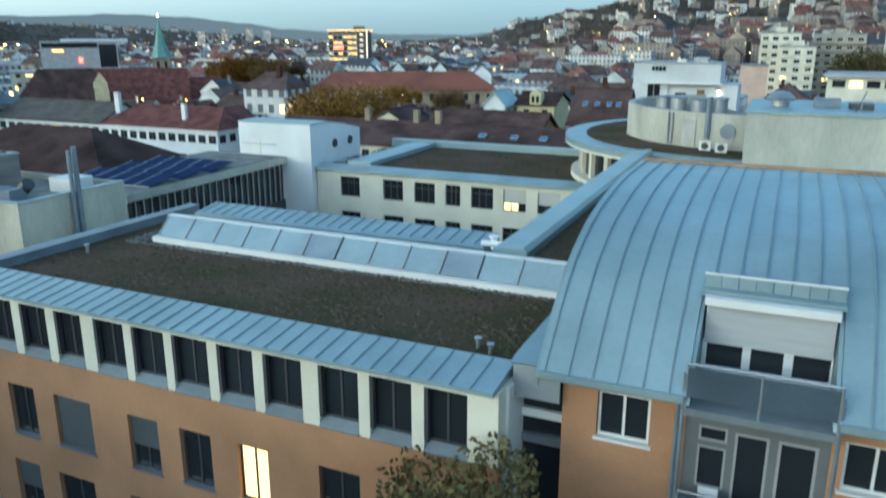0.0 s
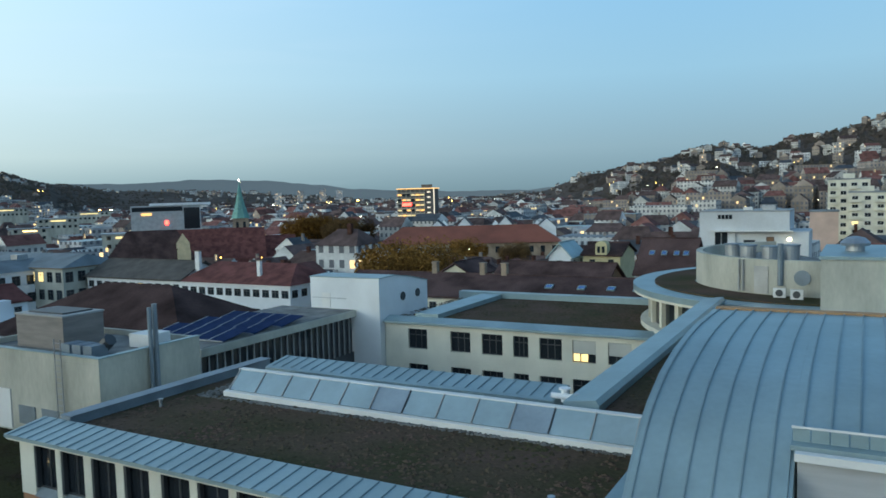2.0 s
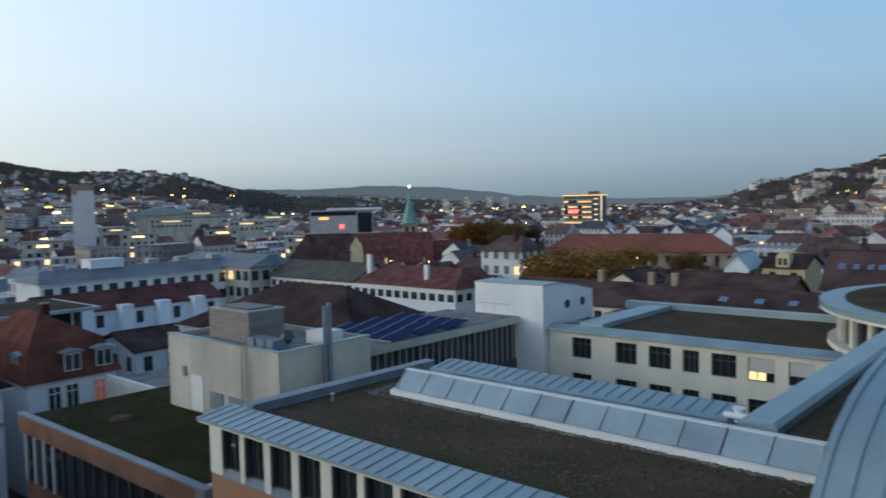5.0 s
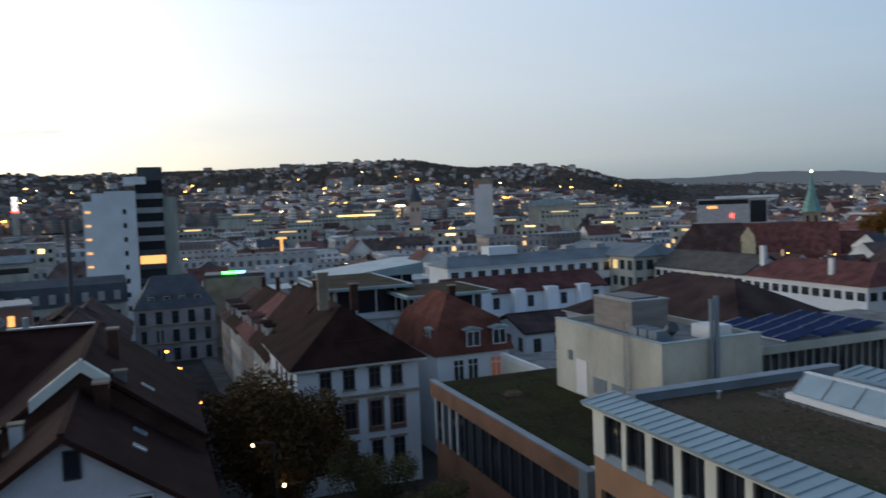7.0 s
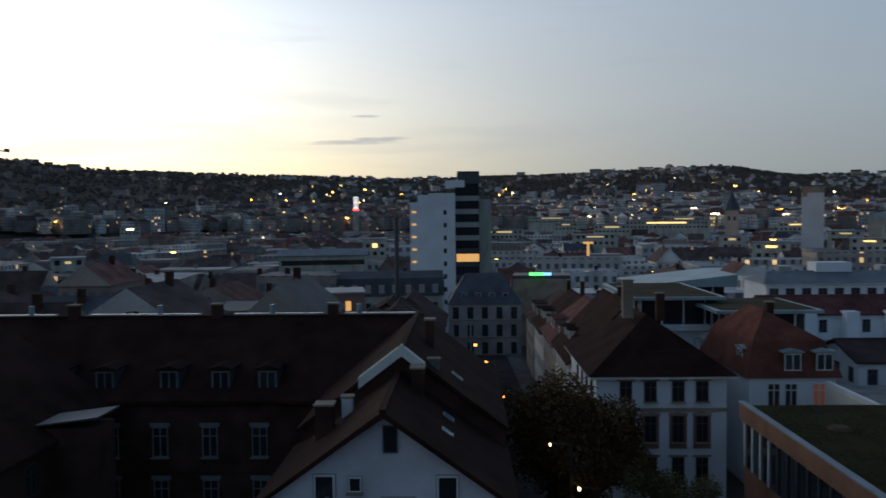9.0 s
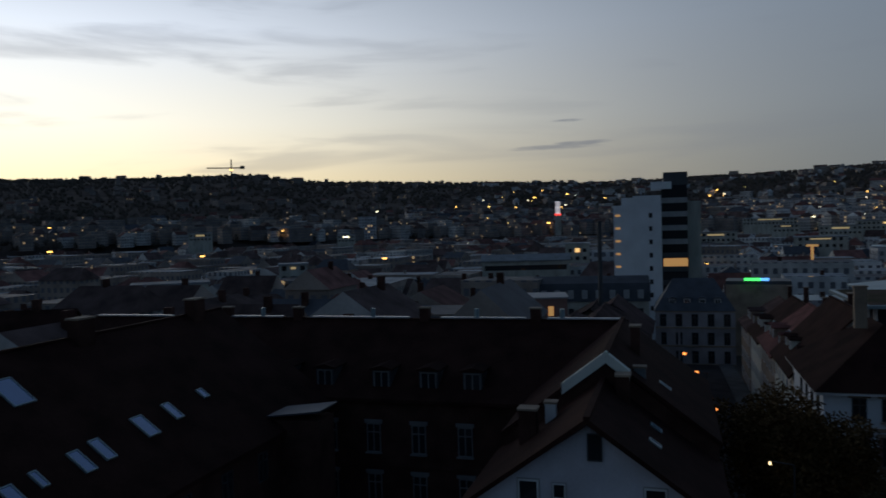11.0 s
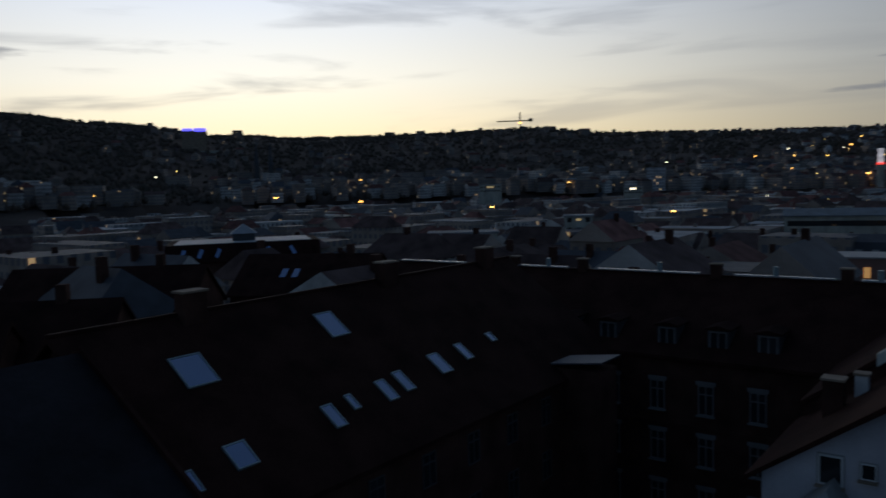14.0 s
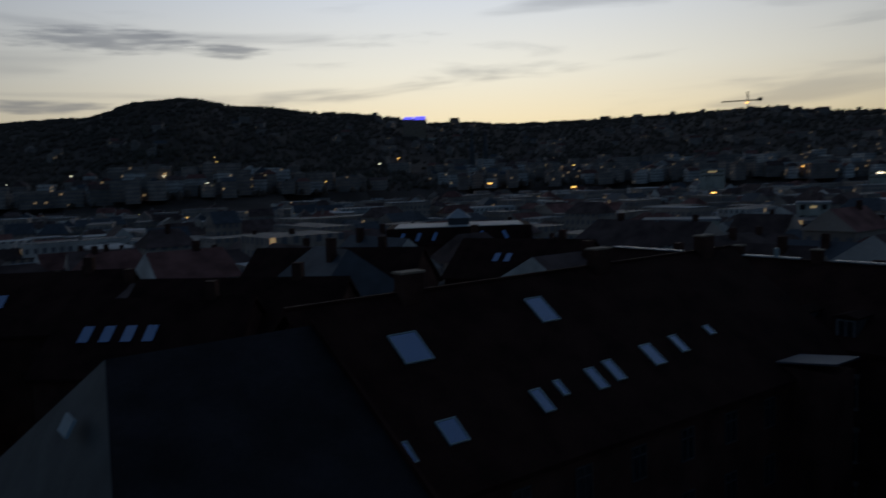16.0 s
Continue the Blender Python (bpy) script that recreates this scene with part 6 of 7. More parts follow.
    # hall with a pale curved roof
    q = thing("curved_roof_hall", polar(37.1, 620, -10), "wide hall with pale blue-grey curved roof", "hall")
    part("wall", box(-17, 17, -9, 9, 0, 27.2), TAN, q)
    part("roof", prism([(-18, 27.2)] + [(18 * math.cos(radians(180 - 18 * i)), 27.25 + 5.6 * math.sin(radians(18 * i))) for i in range(11)], -10, 10, "y"), ZINC, q)
    for i in range(7):
        part("roof_rib", tube((-15 + 5 * i, -10.1, 27.3), (-15 + 5 * i, -10.1, 27.25 + 5.5 * math.sqrt(max(.05, 1 - ((-15 + 5 * i) / 18) ** 2))), .25, n=6), ZINC_DK, q)
    # blocks beyond the brick tenement
    q = thing("pink_block", polar(76.3, 135, -6), "dull pink flat-roofed block with tall windows", "building")
    part("wall", box(-6.6, 6.6, -4, 5, 0, 15.9), mat("dull_pink_render", (.30, .165, .13), .88, 0, .15, .3, 8, .1), q)
    part("coping", box(-6.8, 6.8, -4.2, 5.2, 15.904, 16.15), FRAME_GY, q)
    for i in range(7):
        window(q, -4.6 + i * .72, -4.06, 12.2, .42, 2.6, bars=0)
    part("door_light", box(3.4, 4.3, -4.08, -4.02, 13.0, 14.6), LIT_OR, q, "lit staircase window")
    q = thing("slate_mansard_hall", polar(71.7, 172, -8), "long grey block with dark slate mansard roof", "building")
    part("wall", box(-12, 12, -5, 6, 0, 13.6), CONCRETE, q)
    part("roof", prism([(-5.4, 13.6), (-4.2, 17.4), (0, 18.7), (5.2, 17.4), (6.4, 13.6)], -12.3, 12.3, "x"), SLATE, q)
    for i in range(8):
        part("dormer", box(-10.6 + i * 2.9, -9.4 + i * 2.9, -5.3, -3.6, 14.2, 16.0), FRAME_GY, q)
        window(q, -10 + i * 2.9, -5.06, 10.2, 1.1, 1.9, pane_mat=LIT_OR if i in (5, 6) else None)
    q = thing("long_sheet_roof_hall", polar(76.4, 290, -10), "long low hall with blue-grey sheet roof", "hall")
    part("wall", box(-16, 16, -5, 8, 0, 18.4), CONCRETE, q)
    part("roof", prism([(-5.6, 18.4), (-5.6, 18.8), (1.5, 20.9), (8.6, 18.8), (8.6, 18.4)], -16.6, 16.6, "x"), GREYROOF, q)
    part("window_band", box(-15, 15, -5.08, -5.02, 15.2, 17.0), PANE, q)
    q = thing("steel_chimney", polar(71.0, 112, -6), "slender dark steel chimney stack", "chimney")
    part("shaft", tube((0, 0, 0), (0, 0, 28.4), .42, n=12, r2=.3), FRAME_DK, q)
    part("cap", tube((0, 0, 28.41), (0, 0, 28.8), .36, n=12), FRAME_DK, q)
    # lit shopfronts between the roofs
    pane = mesh_of("window", box(-.75, .75, -.06, -.005, 0, 1.5), PANE)
    for b, el, r, w, hh, mt in ((102.0, -4.06, 190, 5.5, 1.0, SHOP_LIT), (72.6, -2.2, 330, 2.0, 2.6, SHOP_LIT), (55.2, -1.0, 620, 11, 1.6, LIT_WIN), (50.6, -.75, 700, 22, 1.3, LIT_WIN), (50.2, -.45, 740, 16, 1.2, LIT_WIN), (52.5, -.9, 690, 9, 1.0, SHOP_LIT), (40, -1.5, 480, 6, 1.0, LIT_WIN), (58.5, -.8, 650, 7, 1.0, LIT_WIN), (36.4, -1.0, 560, 12, .9, LIT_WIN), (33, -1.9, 420, 6, .9, SHOP_LIT), (66, -1.7, 400, 5, .9, LIT_WIN), (47, -1.9, 400, 3, 1.4, LIT_WIN), (63, -1.3, 520, 10, 1.5, LIT_WIN),
                                (51.4, -.72, 640, 30, 1.5, SHOP_LIT), (59.5, -.32, 760, 20, 1.0, LIT_WIN), (64.4, -1.3, 520, 9, 1.2, LIT_WIN), (99.9, -.33, 700, 7, 2.0, LIT_WIN), (56.4, -1.7, 420, 9, .8, LIT_WIN), (38.6, -2.0, 400, 5, .9, SHOP_LIT), (34.4, -.5, 700, 14, 1.0, LIT_WIN), (42.9, -.9, 620, 10, .9, SHOP_LIT), (29.4, -.9, 640, 12, 1.0, LIT_WIN),
                                (44.5, -2.4, 330, 4, 1.3, SHOP_LIT), (31.3, -1.3, 500, 8, 1.1, LIT_WIN), (27.5, -2.6, 330, 4, 1.2, LIT_WIN), (11.5, -3.3, 290, 3, 1.2, LIT_WIN), (93.5, -2.9, 260, 1.6, 1.0, LIT_WIN), (89.6, -.75, 700, 5, 1.6, LAMP_W)):
        z = EYE + r * math.tan(radians(el))
        e = thing("lit_shop_building", polar(b, r, -10), "flat-roofed building with lit window band", "building", "lit buildings")
        part("wall", box(-w - 3, w + 3, -.0, 9, 0, z + 10 + hh), CONCRETE, e)
        part("roof", box(-w - 3.4, w + 3.4, -.4, 9.4, z + 10.004 + hh, z + 10.5 + hh), PALE_ROOF, e)
        part("lit_band", box(-w / 2, w / 2, -.12, -.01, z + 10 - hh * .32, z + 10 + hh * .32), mt, e, "glowing window band")
        n = max(3, int((2 * w + 5) / 3.0))
        for k in range(n * 2):
            x = (k % n - (n - 1) / 2) * 3.0
            if k >= n or abs(x) > w / 2 + .8:
                shared("window", pane, e, x, 0, z + 9.2 - 3.3 * (k // n))
    # apartment blocks on the eastern slope
    for b, r, wd, zt, wall, lab in ((-22.9, 330, 14, 23.0, CREAM, "pale apartment block with balconies"), (-24.0, 318, 12, 18.2, CREAM, "lower pale apartment block with balconies"), (-26.4, 345, 18, 22.6, TAN, "tan apartment block with long balconies"), (-30.6, 350, 20, 24, CREAM, "pale apartment block with balconies")):
        a = thing("apartment_block", polar(b, r, -8), lab, "apartment block", group="apartment blocks")
        part("wall", box(-wd / 2, wd / 2, -5, 7, 0, zt + 8), wall, a)
        part("roof", box(-wd / 2 - .3, wd / 2 + .3, -5.3, 7.3, zt + 8.004, zt + 8.5), PALE_ROOF, a)
        part("lift_house", box(-2, 2, -1, 3, zt + 8.504, zt + 10.3), wall, a)
        floors, bays = int(zt / 3.0) + 1, int(wd / 3.4)
        for k in range(floors):
            z = zt + 8 - 2.6 - k * 3.0
            for j in range(bays):
                x = -wd / 2 + wd / bays * (j + .5)
                window(a, x, -5.06, z, 2.0, 1.5, frame_mat=FRAME_WH, bars=1, pane_mat=LIT_WIN if (k * 5 + j + int(-b)) % 13 == 0 and k > 2 else None)
                if wall is TAN or j % 2 == 0:
                    part("balcony", box(x - wd / bays * .48, x + wd / bays * .48, -6.3, -5.01, z - .75, z + .25), wall, a)
    # pointed white roofs behind the long red roof
    for b, el in TENTS:
        a = thing("pavilion", polar(b, 365, -8), "white pyramid-shaped roof behind red roof", "pavilion", "white pavilions")
        z = 31 + 365 * math.tan(radians(el))
        part("canopy", tube((0, 0, z - 4.2), (0, 0, z), 4.2, n=4, r2=.15), FRAME_WH, a)
        part("wall", tube((0, 0, 0), (0, 0, z - 4.21), 3.6, n=4), CREAM, a)
    # low peach block and a long flat roof before them
    a = thing("low_block", polar(-21.45, 235, -8), "peach rendered low block with flat roof", "building")
    part("wall", box(-3.5, 3.5, -4, 4, 0, 22.5), PEACH, a)
    part("roof", box(-3.7, 3.7, -4.2, 4.2, 22.504, 22.9), PALE_ROOF, a)
    a = thing("long_hall", polar(-29.6, 170, -8), "long low hall with pale roof and lit windows", "building")
    part("wall", box(-10.5, 14, -4, 8, 0, 23.0), CREAM, a)
    part("roof", box(-11.2, 14.6, -5, 9, 23.004, 23.7), PALE_ROOF, a)
    for k in range(8):
        part("window_pane", box(-9.6 + k * 2.9, -7.4 + k * 2.9, -4.06, -4.01, 21.2, 22.5), LIT_WIN if k in (1, 4) else PANE, a)


landmarks()


# ---------------------------------------------------------------- trees
def tree_meshes(seed, h, r, leaves, leaf, material, crown_low=.3):
    rng = random.Random(seed)
    bm = bmesh.new()
    tube((0, 0, 0), (0, 0, h * .45), h * .022, bm, 8, h * .014)
    tips = []
    for i in range(11):
        a, z = rng.uniform(0, 6.28), h * rng.uniform(.25, .5)
        e = Vector((math.cos(a) * r * rng.uniform(.45, .8), math.sin(a) * r * rng.uniform(.45, .8), h * rng.uniform(.55, .88)))
        tube((0, 0, z), e, h * .009, bm, 5, h * .003)
        tips.append(e)
    tube((0, 0, h * .44), (0, 0, h * .92), h * .012, bm, 6, h * .003)
    trunk = mesh_of("trunk", bm, BARK)
    blobs = [(t, r * rng.uniform(.28, .45)) for t in tips] + [(Vector((rng.gauss(0, r * .25), rng.gauss(0, r * .25), h * rng.uniform(crown_low + .15, .9))), r * rng.uniform(.3, .5)) for _ in range(9)]
    vs, fs = [], []
    for i in range(leaves):
        c, br = rng.choice(blobs)
        d = Vector((rng.gauss(0, 1), rng.gauss(0, 1), rng.gauss(0, .8))).normalized() * br * rng.uniform(.55, 1.08)
        p = c + d
        u = Vector((rng.gauss(0, 1), rng.gauss(0, 1), rng.gauss(0, 1))).normalized() * leaf * rng.uniform(.6, 1.3)
        w = u.orthogonal().normalized() * leaf * .6
        n = len(vs)
        vs += [p - u, p + w, p + u, p - w]
        fs.append((n, n + 1, n + 2, n + 3))
    me = bpy.data.meshes.new("crown")
    me.from_pydata([tuple(v) for v in vs], [], fs)
    me.materials.append(material)
    return trunk, me


def plant(meshes, m, label, group="street trees", scale=1.0):
    e = thing("tree", m, label, "tree", group)
    for n, me in zip(("trunk", "crown"), meshes):
        ob = new(n, me)
        ob.parent = e
        ob.scale = (scale,) * 3
    return e


T1 = tree_meshes(1, 13.0, 5.0, 24000, .145, LEAF_D)
T2 = tree_meshes(2, 14.4, 3.6, 15000, .1, LEAF_G)
T2G = tree_meshes(9, 12.5, 5.6, 9000, .22, LEAF_G)
T3 = tree_meshes(3, 13.0, 5.5, 11000, .19, LEAF_Y)
plant(T1, at(-50.5, 6.6, -.3), "autumn street tree in dull brown leaf", scale=1.0)
plant(T1, at(-53.0, 8.6, -.8, 70), "autumn street tree in dull brown leaf", scale=.8)
plant(T2, at(-41.5, 11.2, 0), "thin-leaved olive-green street tree", scale=.68)
plant(T2, at(-37.5, 13.2, 0, 40), "thin-leaved olive-green street tree", scale=.62)
plant(T2, at(-7.0, 14.2, -.3), "thin-leaved olive-green tree before the office block")
for i, (b, r, s) in enumerate(((9.0, 118, 1.28), (6.5, 125, 1.34))):
    plant(T3, polar(b, r, ground_z(-math.sin(radians(b)) * r, math.cos(radians(b)) * r) - .2, 30 * i), "yellow-brown autumn tree among houses", "yellow trees", s)
for i, (b, r) in enumerate(((-7.6, 180), (-.5, 250), (3, 262), (12.4, 330), (14.0, 345), (11.2, 335), (15.2, 350), (13.2, 352), (-3.6, 160), (31, 260), (60, 190), (58, 235))):
    plant(T1 if i % 2 else T3, polar(b, r, -9, 47 * i), "dark tree among the city roofs", "city trees", 1.75 if 330 <= r < 360 else 1.2)

for b, r, s in ((-28.4, 262, 1.75), (-30.0, 258, 1.7), (-27.6, 275, 1.4)):
    plant(T2G, polar(b, r, -3, 20 * b), "dense dark green tree beside apartment blocks", "slope trees", s)

# ---------------------------------------------------------------- street
def street():
    bm, walk_bm = bmesh.new(), bmesh.new()
    for b, y0, y1, lift in ((bm, -.2, 7.6, .06), (walk_bm, 7.62, 10.0, .2), (walk_bm, -3.0, -.22, .2)):
        prev = None
        for k in range(34):
            x = -45 - 3.0 * k
            row = []
            for y in (y0, y1):
                p = LM @ Vector((x, y, 0))
                row.append(b.verts.new((p.x, p.y, ground_z(p.x, p.y) + lift)))
            if prev:
                b.faces.new((prev[0], prev[1], row[1], row[0]))
            prev = row
        bmesh.ops.recalc_face_normals(b, faces=b.faces)
    tagged(new("road", mesh_of("road", bm, ASPHALT)), "dark asphalt street between tenements", "road", kind="structure")
    ob = new("pavement", mesh_of("pavement", walk_bm, PAVING))
    tagged(ob, "grey slab pavement along the street", "pavement", kind="structure")


street()


def street_lamp(m, label, h=8.0, size=.35, material=None, group="street lamps"):
    e = thing("street_lamp", m, label, "street lamp", group)
    part("pole", tube((0, 0, 0), (0, 0, h), .05), FRAME_DK, e)
    part("arm", tube((0, 0, h), (0, -1.2, h + .15), .035), FRAME_DK, e)
    part("lantern", box(-size, size, -1.2 - size, -1.2 + size * .4, h - .02 - size * .4, h + .1), material or LAMP_Y, e, "glowing lantern")
    return e


LAMP_S = glow("warm_white_light", (1, .74, .36), 14)
for x, y, z, q, big in ((-45.2, 5.0, 9.35, LAMP_S, .07), (-45.2, 6.7, 6.7, LAMP_S, .09), (-45.2, 8.05, 5.45, LAMP_S, .07), (-44.8, 11.7, 6.35, LAMP_Y, .08), (-84, 4.2, 3.0, LAMP_O, .3), (-104, 2.9, 3.0, LAMP_O, .3), (-118, 1.7, 3.0, LAMP_O, .32)):
    p = LM @ Vector((x, y, 0))
    g = ground_z(p.x, p.y)
    street_lamp(at(x, y + 1.2, g), "street lamp with warm white light by the trees" if x > -70 else "orange street lamp along the street", z - g, big, q)
for b, el in ((109.48, -1.07), (99.81, -1.77), (86.83, -2.39), (77.0, -2.55), (115.6, -.6), (127.6, -.35)):
    r = 13 / math.tan(radians(-el)) if el < -1 else 800
    street_lamp(polar(b, r, EYE + r * math.tan(radians(el)) - 20), "tall street lamp with glowing sodium lantern", 20, max(.8, r * .0026), LAMP_Y, "tall lamps")


# ---------------------------------------------------------------- the city beyond
class Soup:
    """Many small solids gathered into one mesh."""

    def __init__(self):
        self.v, self.f, self.m, self.uv = [], [], [], []

    def quad(self, pts, mi, uv=None):
        n = len(self.v)
        self.v += pts
        self.f.append(tuple(range(n, n + len(pts))))
        self.m.append(mi)
        self.uv += uv or [(-9, -9)] * len(pts)

    def house(self, x, y, z, w, d, h, rise, turn, mi, mr, hip=0.0):
        c, s = math.cos(turn), math.sin(turn)
        P = lambda a, b, q: (x + a * c - b * s, y + a * s + b * c, z + q)
        a, b = w / 2, d / 2
        base = [(-a, -b), (a, -b), (a, b), (-a, b)]
        for i in range(4):
            p, q = base[i], base[(i + 1) % 4]
            L = math.dist(p, q)
            self.quad([P(*p, 0), P(*q, 0), P(*q, h), P(*p, h)], mi, [(0, 0), (L, 0), (L, h), (0, h)])
        if rise < .3:
            self.quad([P(*p, h) for p in base], mr)
            return
        o = .4
        e = [(-a - o, -b - o), (a + o, -b - o), (a + o, b + o), (-a - o, b + o)]
        r0, r1 = P(-a + hip, 0, h + rise), P(a - hip, 0, h + rise)
        E0 = [P(*p, h - .1) for p in e]
        self.quad([E0[0], E0[1], r1, r0], mr)
        self.quad([E0[2], E0[3], r0, r1], mr)
        g = mr if hip else mi
        self.quad([E0[1], E0[2], r1], g)
        self.quad([E0[3], E0[0], r0], g)

    def build(self, name, mats):
        me = bpy.data.meshes.new(name)
        me.from_pydata(self.v, [], self.f)
        for q in mats:
            me.materials.append(q)
        me.polygons.foreach_set("material_index", self.m)
        lay = me.uv_layers.new(name="UVMap")
        lay.data.foreach_set("uv", [c for p in self.uv for c in p])
        return new(name, me)


CITY_MATS = [CW_A, CW_B, CW_C, CW_F, HAZED_RED, HAZED_BROWN, SLATE, PALE_ROOF, ZINC]


def blocked(x, y):
    """In the street grid: true where something placed by hand stands."""
    gx, gy = x * math.cos(GRID) + y * math.sin(GRID), -x * math.sin(GRID) + y * math.cos(GRID)
    r = math.hypot(x, y)
    b = math.degrees(math.atan2(-x, y))
    if -66 < gx < 22 and -44 < gy < 82 or r < 72:
        return True
    if -162 < gx < -50 and -20 < gy < 24:
        return True
    if -154 < gx < -55 and 20 < gy < 102 or -72 < gx < 6 and 80 < gy < 139:
        return True
    for bb, rr, q in ((6.6, 520, 30), (19.5, 330, 34), (25.6, 300, 26), (24.5, 430, 30), (41.95, 450, 18), (67.2, 205, 22), (60.3, 168, 26), (56.9, 260, 10), (118, 150, 22), (2.7, 300, 44), (2.7, 345, 24), (-25, 320, 46), (13.2, 342, 24), (-29.6, 170, 22), (-21.45, 235, 10), (76.3, 135, 14), (71.7, 172, 18), (76.4, 290, 22), (47.04, 430, 10), (37.1, 620, 24)):
        a = radians(bb)
        if math.hypot(x + math.sin(a) * rr, y - math.cos(a) * rr) < q:
            return True
    return b < -45 or b > 165


def city():
    rng = random.Random(7)
    soup = Soup()
    near = []
    ga = math.cos(GRID), math.sin(GRID)
    step = 19.0
    n = int(1250 / step)
    for i in range(-n, n):
        for j in range(-n, n):
            u, v = i * step + rng.uniform(-3, 3), j * step + rng.uniform(-3, 3)
            x, y = u * ga[0] - v * ga[1], u * ga[1] + v * ga[0]
            r = math.hypot(x, y)
            b = math.degrees(math.atan2(-x, y))
            if r > (760 if b < -4 else 1250 if b < 85 else 1050 if b < 120 else 800) or blocked(x, y) or rng.random() < (.14 if b < 85 or r < 600 else .4):
                continue
            w, d = rng.uniform(10, 19), rng.uniform(9, 13)
            h = rng.uniform(9, 15) + (3 if rng.random() < .12 else 0)
            if r < 150:
                h = min(h, 12)
            turn = GRID + (0 if rng.random() < .5 else math.pi / 2) + rng.gauss(0, .05)
            if r > 420:
                turn += round(x / 400) * .3
            b = math.degrees(math.atan2(-x, y))
            flat = rng.random() < (.25 if r < 170 else .55 if b > 28 else .38)
            if flat and r > 170:
                w, d, h = w * rng.uniform(1.1, 2.2), d * 1.2, h + rng.uniform(-1, 3)
            wall = rng.choice((0, 0, 1, 2, 2)) if not (flat and rng.random() < .5) else 3
            roof = rng.choice((7, 8, 7, 7, 6)) if flat else rng.choice((4, 5, 5, 4, 5, 6))
            # towards the afterglow, darker walls and roofs hold the backlit dimness in their colour
            if b > 62:
                wall, roof = rng.choice((1, 1, 1, 0)), rng.choice((6, 6, 7)) if flat else rng.choice((4, 5, 5, 6))
            if 17 < b < 31 and r < 300 or -7 < b < 11 and r < 300:
                flat, h, w, wall, roof = False, min(h, 8.5), min(w, 15), rng.choice((0, 1)), rng.choice((5, 5, 4))
            if b < -4 and r > 420:
                wall = rng.choice((0, 1, 1))
            item = (x, y, ground_z(x, y) - .5, w, d, h, 0 if flat else rng.uniform(2.8, 5), turn, wall, roof, 0 if rng.random() < .6 else 2.5)
            near.append((r, item))
    near.sort()
    names = ("pale plastered", "ochre plastered", "white plastered", "grey concrete")
    roofs = {4: "red tiled roof", 5: "brown tiled roof", 6: "dark slate roof", 7: "flat gravel roof", 8: "zinc roof"}
    for k, (r, it) in enumerate(near):
        x, y, z, w, d, h, rise, turn, mi, mr, hip = it
        if k < 190:
            e = thing("city_house", pose(x, y, z, 0, 0, math.degrees(turn)), f"{names[mi]} city house with {roofs[mr]}", "house", "city houses")
            for nm, keep in (("wall", lambda m: m < 4), ("roof", lambda m: m > 3)):
                s = Soup()
                t = Soup()
                t.house(0, 0, 0, w, d, h, rise, 0, mi, mr, hip)
                o = 0
                for f, m in zip(t.f, t.m):
                    if keep(m):
                        s.quad([t.v[q] for q in f], 0, [t.uv[q] for q in f])
                ob = s.build(nm, [CITY_MATS[mi if nm == "wall" else mr]])
                ob.parent = e
            q = part("chimney", box(-.5, .5, -.4, .4, h, h + rise + 1.2), BRICK, e)
            q.location = (rng.uniform(-w / 4, w / 4), rng.uniform(-1.5, 1.5), 0)
        else:
            soup.house(*it)
            if rng.random() < .4:
                soup.house(x + rng.uniform(-3, 3), y + rng.uniform(-2, 2), z + h, 1.0, .8, rise + 1.3, 0, turn, 1, 5)
    # houses climbing the hills
    for k in range(3800):
        b = rng.uniform(-45, 160)
        dd, sl = ridge_at(b)
        f = rng.random() ** .7
        r = dd * (.30 + .68 * f)
        if r < 900 and sl < .06:
            continue
        if sl < .01:
            r = rng.uniform(1250, 3600)
        if noise.noise((b * .22, r / 260, 3.3)) < -.12 + .5 * max(0, f - .7):
            continue
        if b > 124 and (f > .6 or rng.random() < .88) or 80 < b <= 124 and rng.random() < (.4 if f < .5 else .7) or b < -3 and rng.random() < (.8 if f > .5 else .3):
            continue
        a = radians(b)
        x, y = -math.sin(a) * r, math.cos(a) * r
        if blocked(x, y):
            continue
        big = rng.random() < .12
        flat = rng.random() < .3
        # past bearing 80 only the darker wall colour, as painted backlight
        soup.house(x, y, ground_z(x, y) - 1.5, rng.uniform(9, 15) * (1.9 if big else 1), rng.uniform(8, 11), rng.uniform(6.5, 11) * (1.5 if big else 1), 0 if flat else rng.uniform(2.5, 4.5), rng.uniform(-.5, .5) + a + (math.pi / 2 if rng.random() < .4 else 0),
                   rng.choice((0, 1, 2, 1, 0)) if b < 80 else 1, rng.choice((7, 6) if b < 80 else (5, 6)) if flat else rng.choice((4, 5, 5, 6)))
    # the well-built eastern slope
    for k in range(620):
        b = rng.uniform(-45, -2)
        dd, sl = ridge_at(b)
        f = rng.random()
        r = max(620, dd * (.42 + .55 * f))
        if noise.noise((b * .3, r / 130, 8.1)) < .0 + .5 * f * f:
            continue
        a = radians(b)
        x, y = -math.sin(a) * r, math.cos(a) * r
        soup.house(x, y, ground_z(x, y) - 1.5, rng.uniform(9, 17), rng.uniform(8, 11), rng.uniform(8, 13), 0 if rng.random() < .3 else rng.uniform(2.5, 4.5), rng.uniform(-.5, .5) + a + (math.pi / 2 if rng.random() < .4 else 0),
                   rng.choice((0, 1, 1, 0, 2)), rng.choice((4, 5, 5, 6, 5)))
    ob = soup.build("city_houses", CITY_MATS)
    tagged(ob, "countless plastered houses filling the valley and slopes", "houses", kind="stuff")
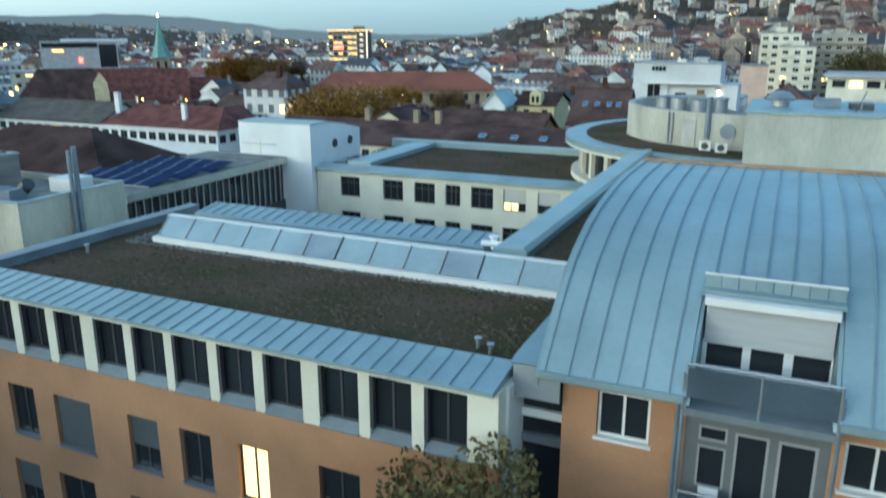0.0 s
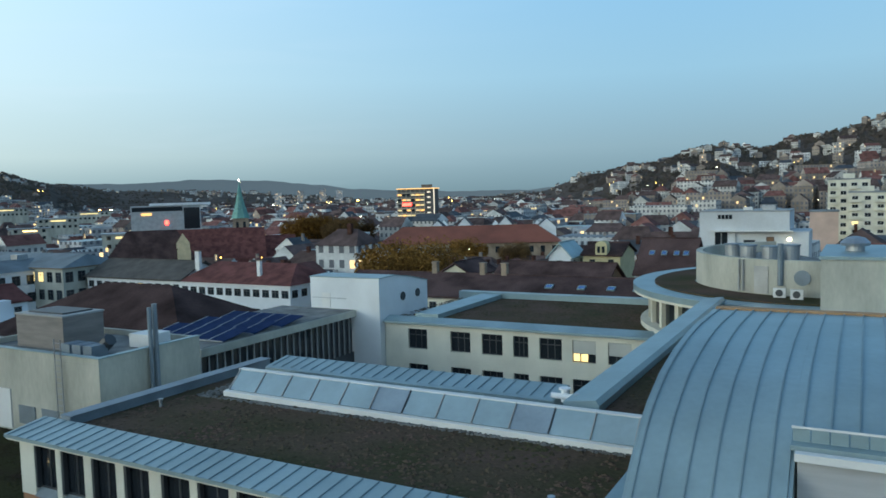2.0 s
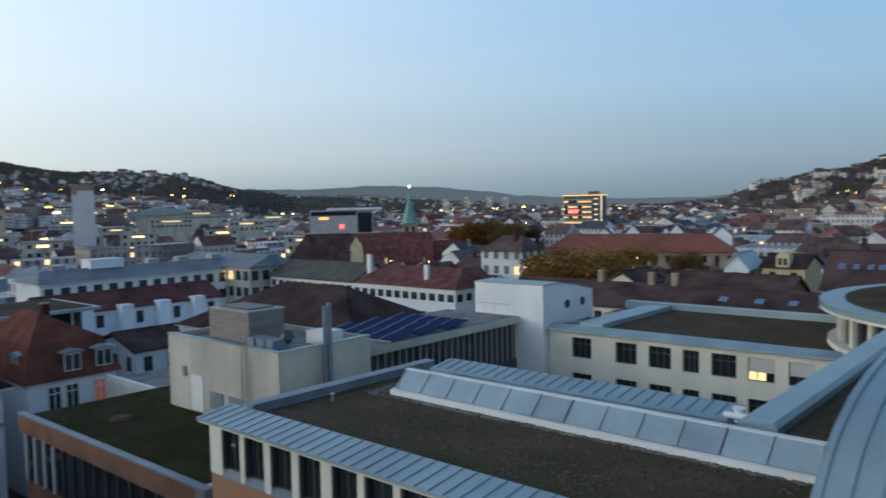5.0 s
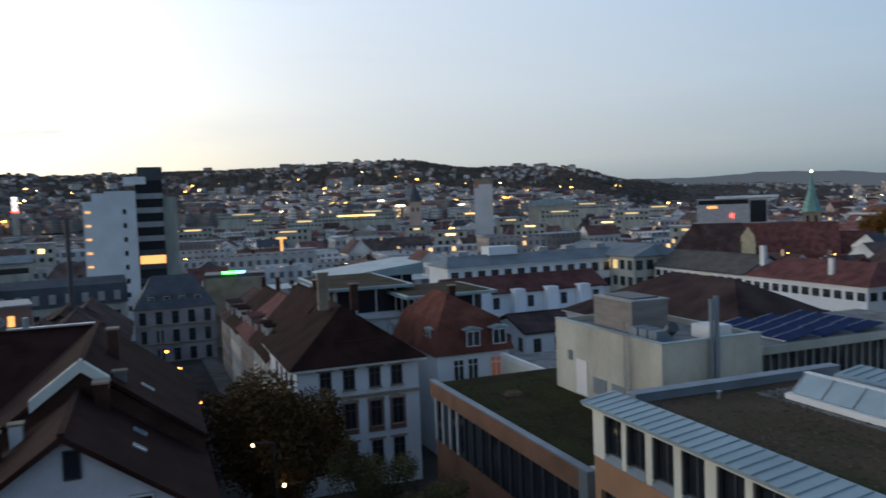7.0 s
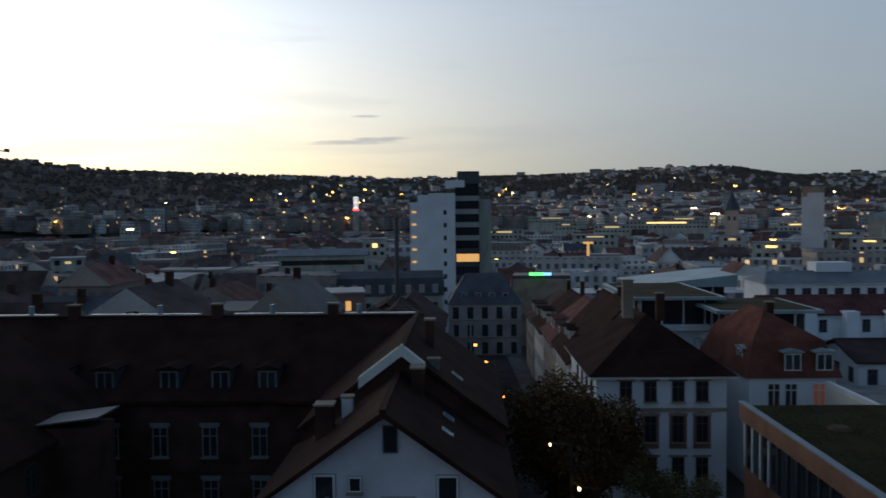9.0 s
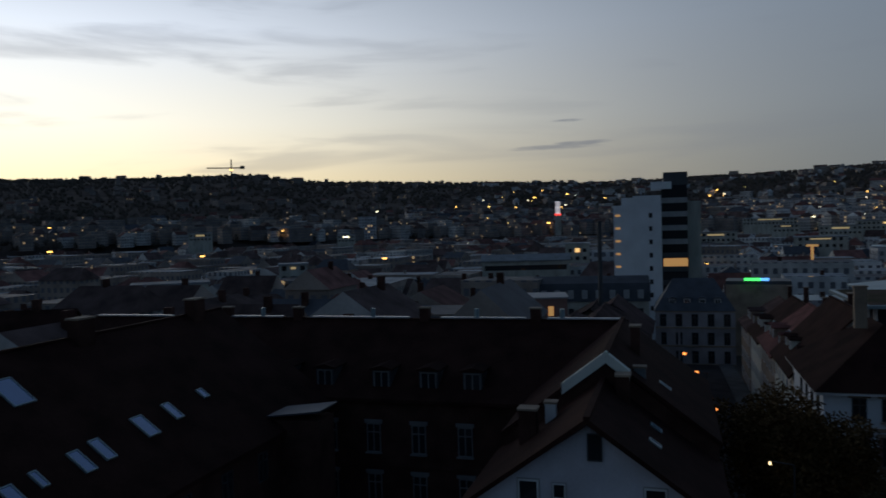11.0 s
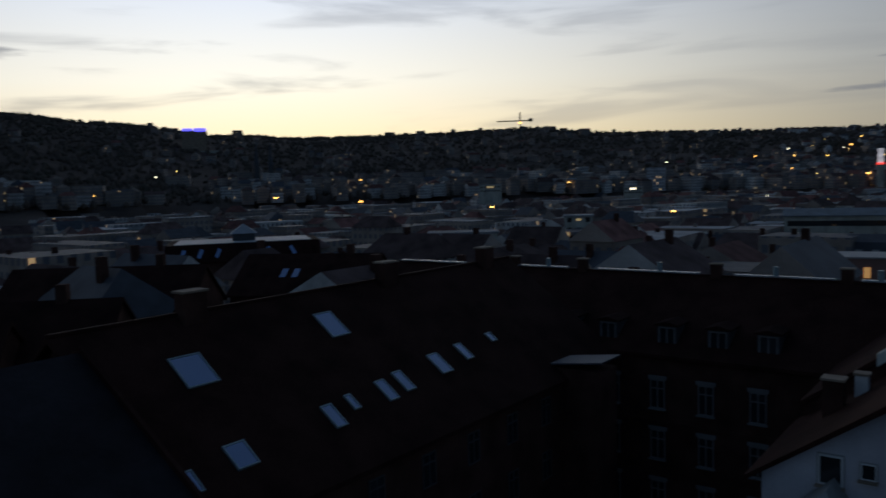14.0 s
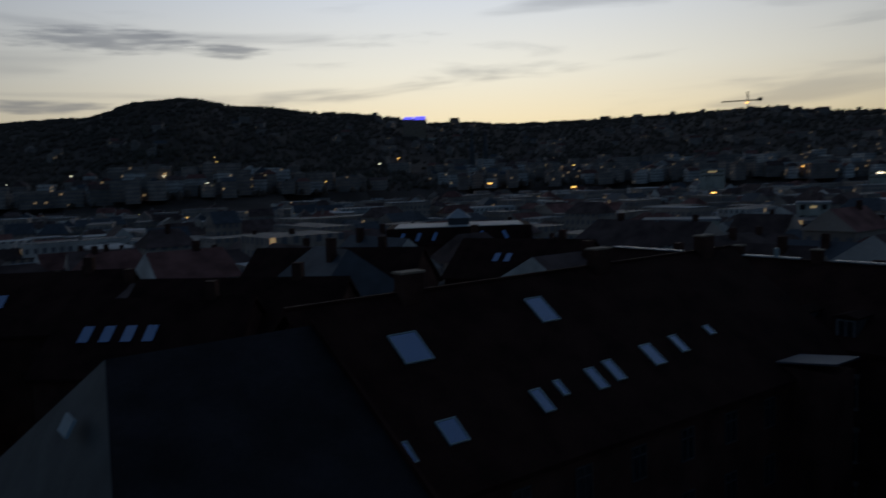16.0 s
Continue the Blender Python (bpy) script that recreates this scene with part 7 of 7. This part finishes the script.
    # a few far towers of flats
    for b, r, zt in ((15.2, 2300, 44), (13.6, 2350, 46), (12.4, 2300, 42), (16.8, 2250, 40), (70.5, 330, 20), (52, 1200, 30), (88, 900, 26)):
        e = thing("tower_block", polar(b, r, ground_z(-math.sin(radians(b)) * r, math.cos(radians(b)) * r)), "pale distant tower block", "tower block", "tower blocks")
        s = Soup()
        s.house(0, 0, 0, 20 if r > 400 else 12, 16, zt, 0, 0, 3, 7)
        q = s.build("wall", CITY_MATS)
        q.parent = e
    # woods on the slopes
    vs, fs = [], []
    for k in range(42000):
        b = rng.uniform(-45, 165)
        dd, sl = ridge_at(b)
        f = rng.random()
        r = dd * (.42 + .6 * f) if b < 80 else max(520, dd * (.2 + .82 * f))
        dens = noise.noise((b * .22, r / 260, 3.3))
        if dens > .02 and f < (.93 if b > 0 else .6) and b < 124 and rng.random() < .5 or r < 420 or b < -2 and (r < 560 or noise.noise((b * .3, r / 130, 8.1)) > -.02 + .5 * f * f and rng.random() < .7):
            continue
        a = radians(b)
        x, y = -math.sin(a) * r, math.cos(a) * r
        if blocked(x, y) or sl < .012 and rng.random() < .75:
            continue
        z = ground_z(x, y)
        R, H = rng.uniform(1.3, 3.2) * (1.0 + r / 4500), rng.uniform(3.5, 8)
        o = len(vs)
        if b < 0:
            for i in range(16):
                t, e, q = rng.uniform(0, 6.2832), rng.uniform(-.6, 1.5), rng.uniform(.5, 1.0)
                c = Vector((x + math.cos(t) * math.cos(e) * R * q, y + math.sin(t) * math.cos(e) * R * q, z + H * .55 + math.sin(e) * H * .5 * q))
                u = Vector((rng.gauss(0, 1), rng.gauss(0, 1), rng.gauss(0, .6))).normalized() * R * rng.uniform(.35, .6)
                w = u.orthogonal().normalized() * R * rng.uniform(.25, .45)
                o = len(vs)
                vs += [tuple(c - u), tuple(c + w), tuple(c + u), tuple(c - w)]
                fs.append((o, o + 1, o + 2, o + 3))
            continue
        n = 6
        vs.append((x, y, z + H * rng.uniform(.95, 1.15)))
        for lay, (q, hh) in enumerate(((.62, .82), (1, .45), (.7, .05))):
            for i in range(n):
                t = 6.2832 * (i + .5 * lay) / n + rng.uniform(-.3, .3)
                s = R * q * rng.uniform(.7, 1.25)
                vs.append((x + math.cos(t) * s, y + math.sin(t) * s, z + H * hh * rng.uniform(.85, 1.15)))
        for i in range(n):
            j = (i + 1) % n
            fs.append((o, o + 1 + i, o + 1 + j))
            for l in (0, 1):
                p, q = o + 1 + l * n, o + 1 + (l + 1) * n
                fs += [(p + i, q + i, p + j), (p + j, q + i, q + j)]
    me = bpy.data.meshes.new("woods")
    me.from_pydata(vs, [], fs)
    me.polygons.foreach_set("use_smooth", [True] * len(fs))
    me.materials.append(WOODS)
    tagged(new("woods", me), "autumn woods and gardens on the slopes", "woods", kind="stuff")
    # street lights of the far city
    for nm, mt, cnt, lab in (("far_sodium_lights", LAMP_Y, 520, "far orange street lights over the city"), ("far_white_lights", LAMP_W, 300, "far white street lights over the city")):
        bm = bmesh.new()
        for k in range(cnt):
            b, r = rng.uniform(-38, 158), 240 + 2100 * rng.random() ** 1.5
            dd, sl = ridge_at(b)
            r = min(r, dd * rng.uniform(.3, .62))
            a = radians(b)
            x, y = -math.sin(a) * r, math.cos(a) * r
            if blocked(x, y) or b > 85 and (rng.random() < .55 or r > .44 * dd) or b < 0 and rng.random() < .55:
                continue
            z, s = ground_z(x, y) + rng.uniform(9, 15), r * .00055 * rng.uniform(.5, 1.5)
            s *= .55 if b < 0 else 1
            w = s * rng.choice((1, 1, 2 if b > 0 else 1, 6 if 450 < r < 1100 and 25 < b < 80 else 1, 9 if 600 < r < 1100 and 25 < b < 75 else 1))
            c, sn = math.cos(a), math.sin(a)
            pts = [(x + u * c * w - v * sn * s, y + u * sn * w + v * c * s, z + q * s * .8) for q in (-1, 1) for u, v in ((-1, -1), (1, -1), (1, 1), (-1, 1))]
            vv = [bm.verts.new(p) for p in pts]
            for f in ((3, 2, 1, 0), (4, 5, 6, 7), (0, 1, 5, 4), (1, 2, 6, 5), (2, 3, 7, 6), (3, 0, 4, 7)):
                bm.faces.new([vv[i] for i in f])
        tagged(new(nm, mesh_of(nm, bm, mt)), lab, "street lights", kind="stuff")


city()
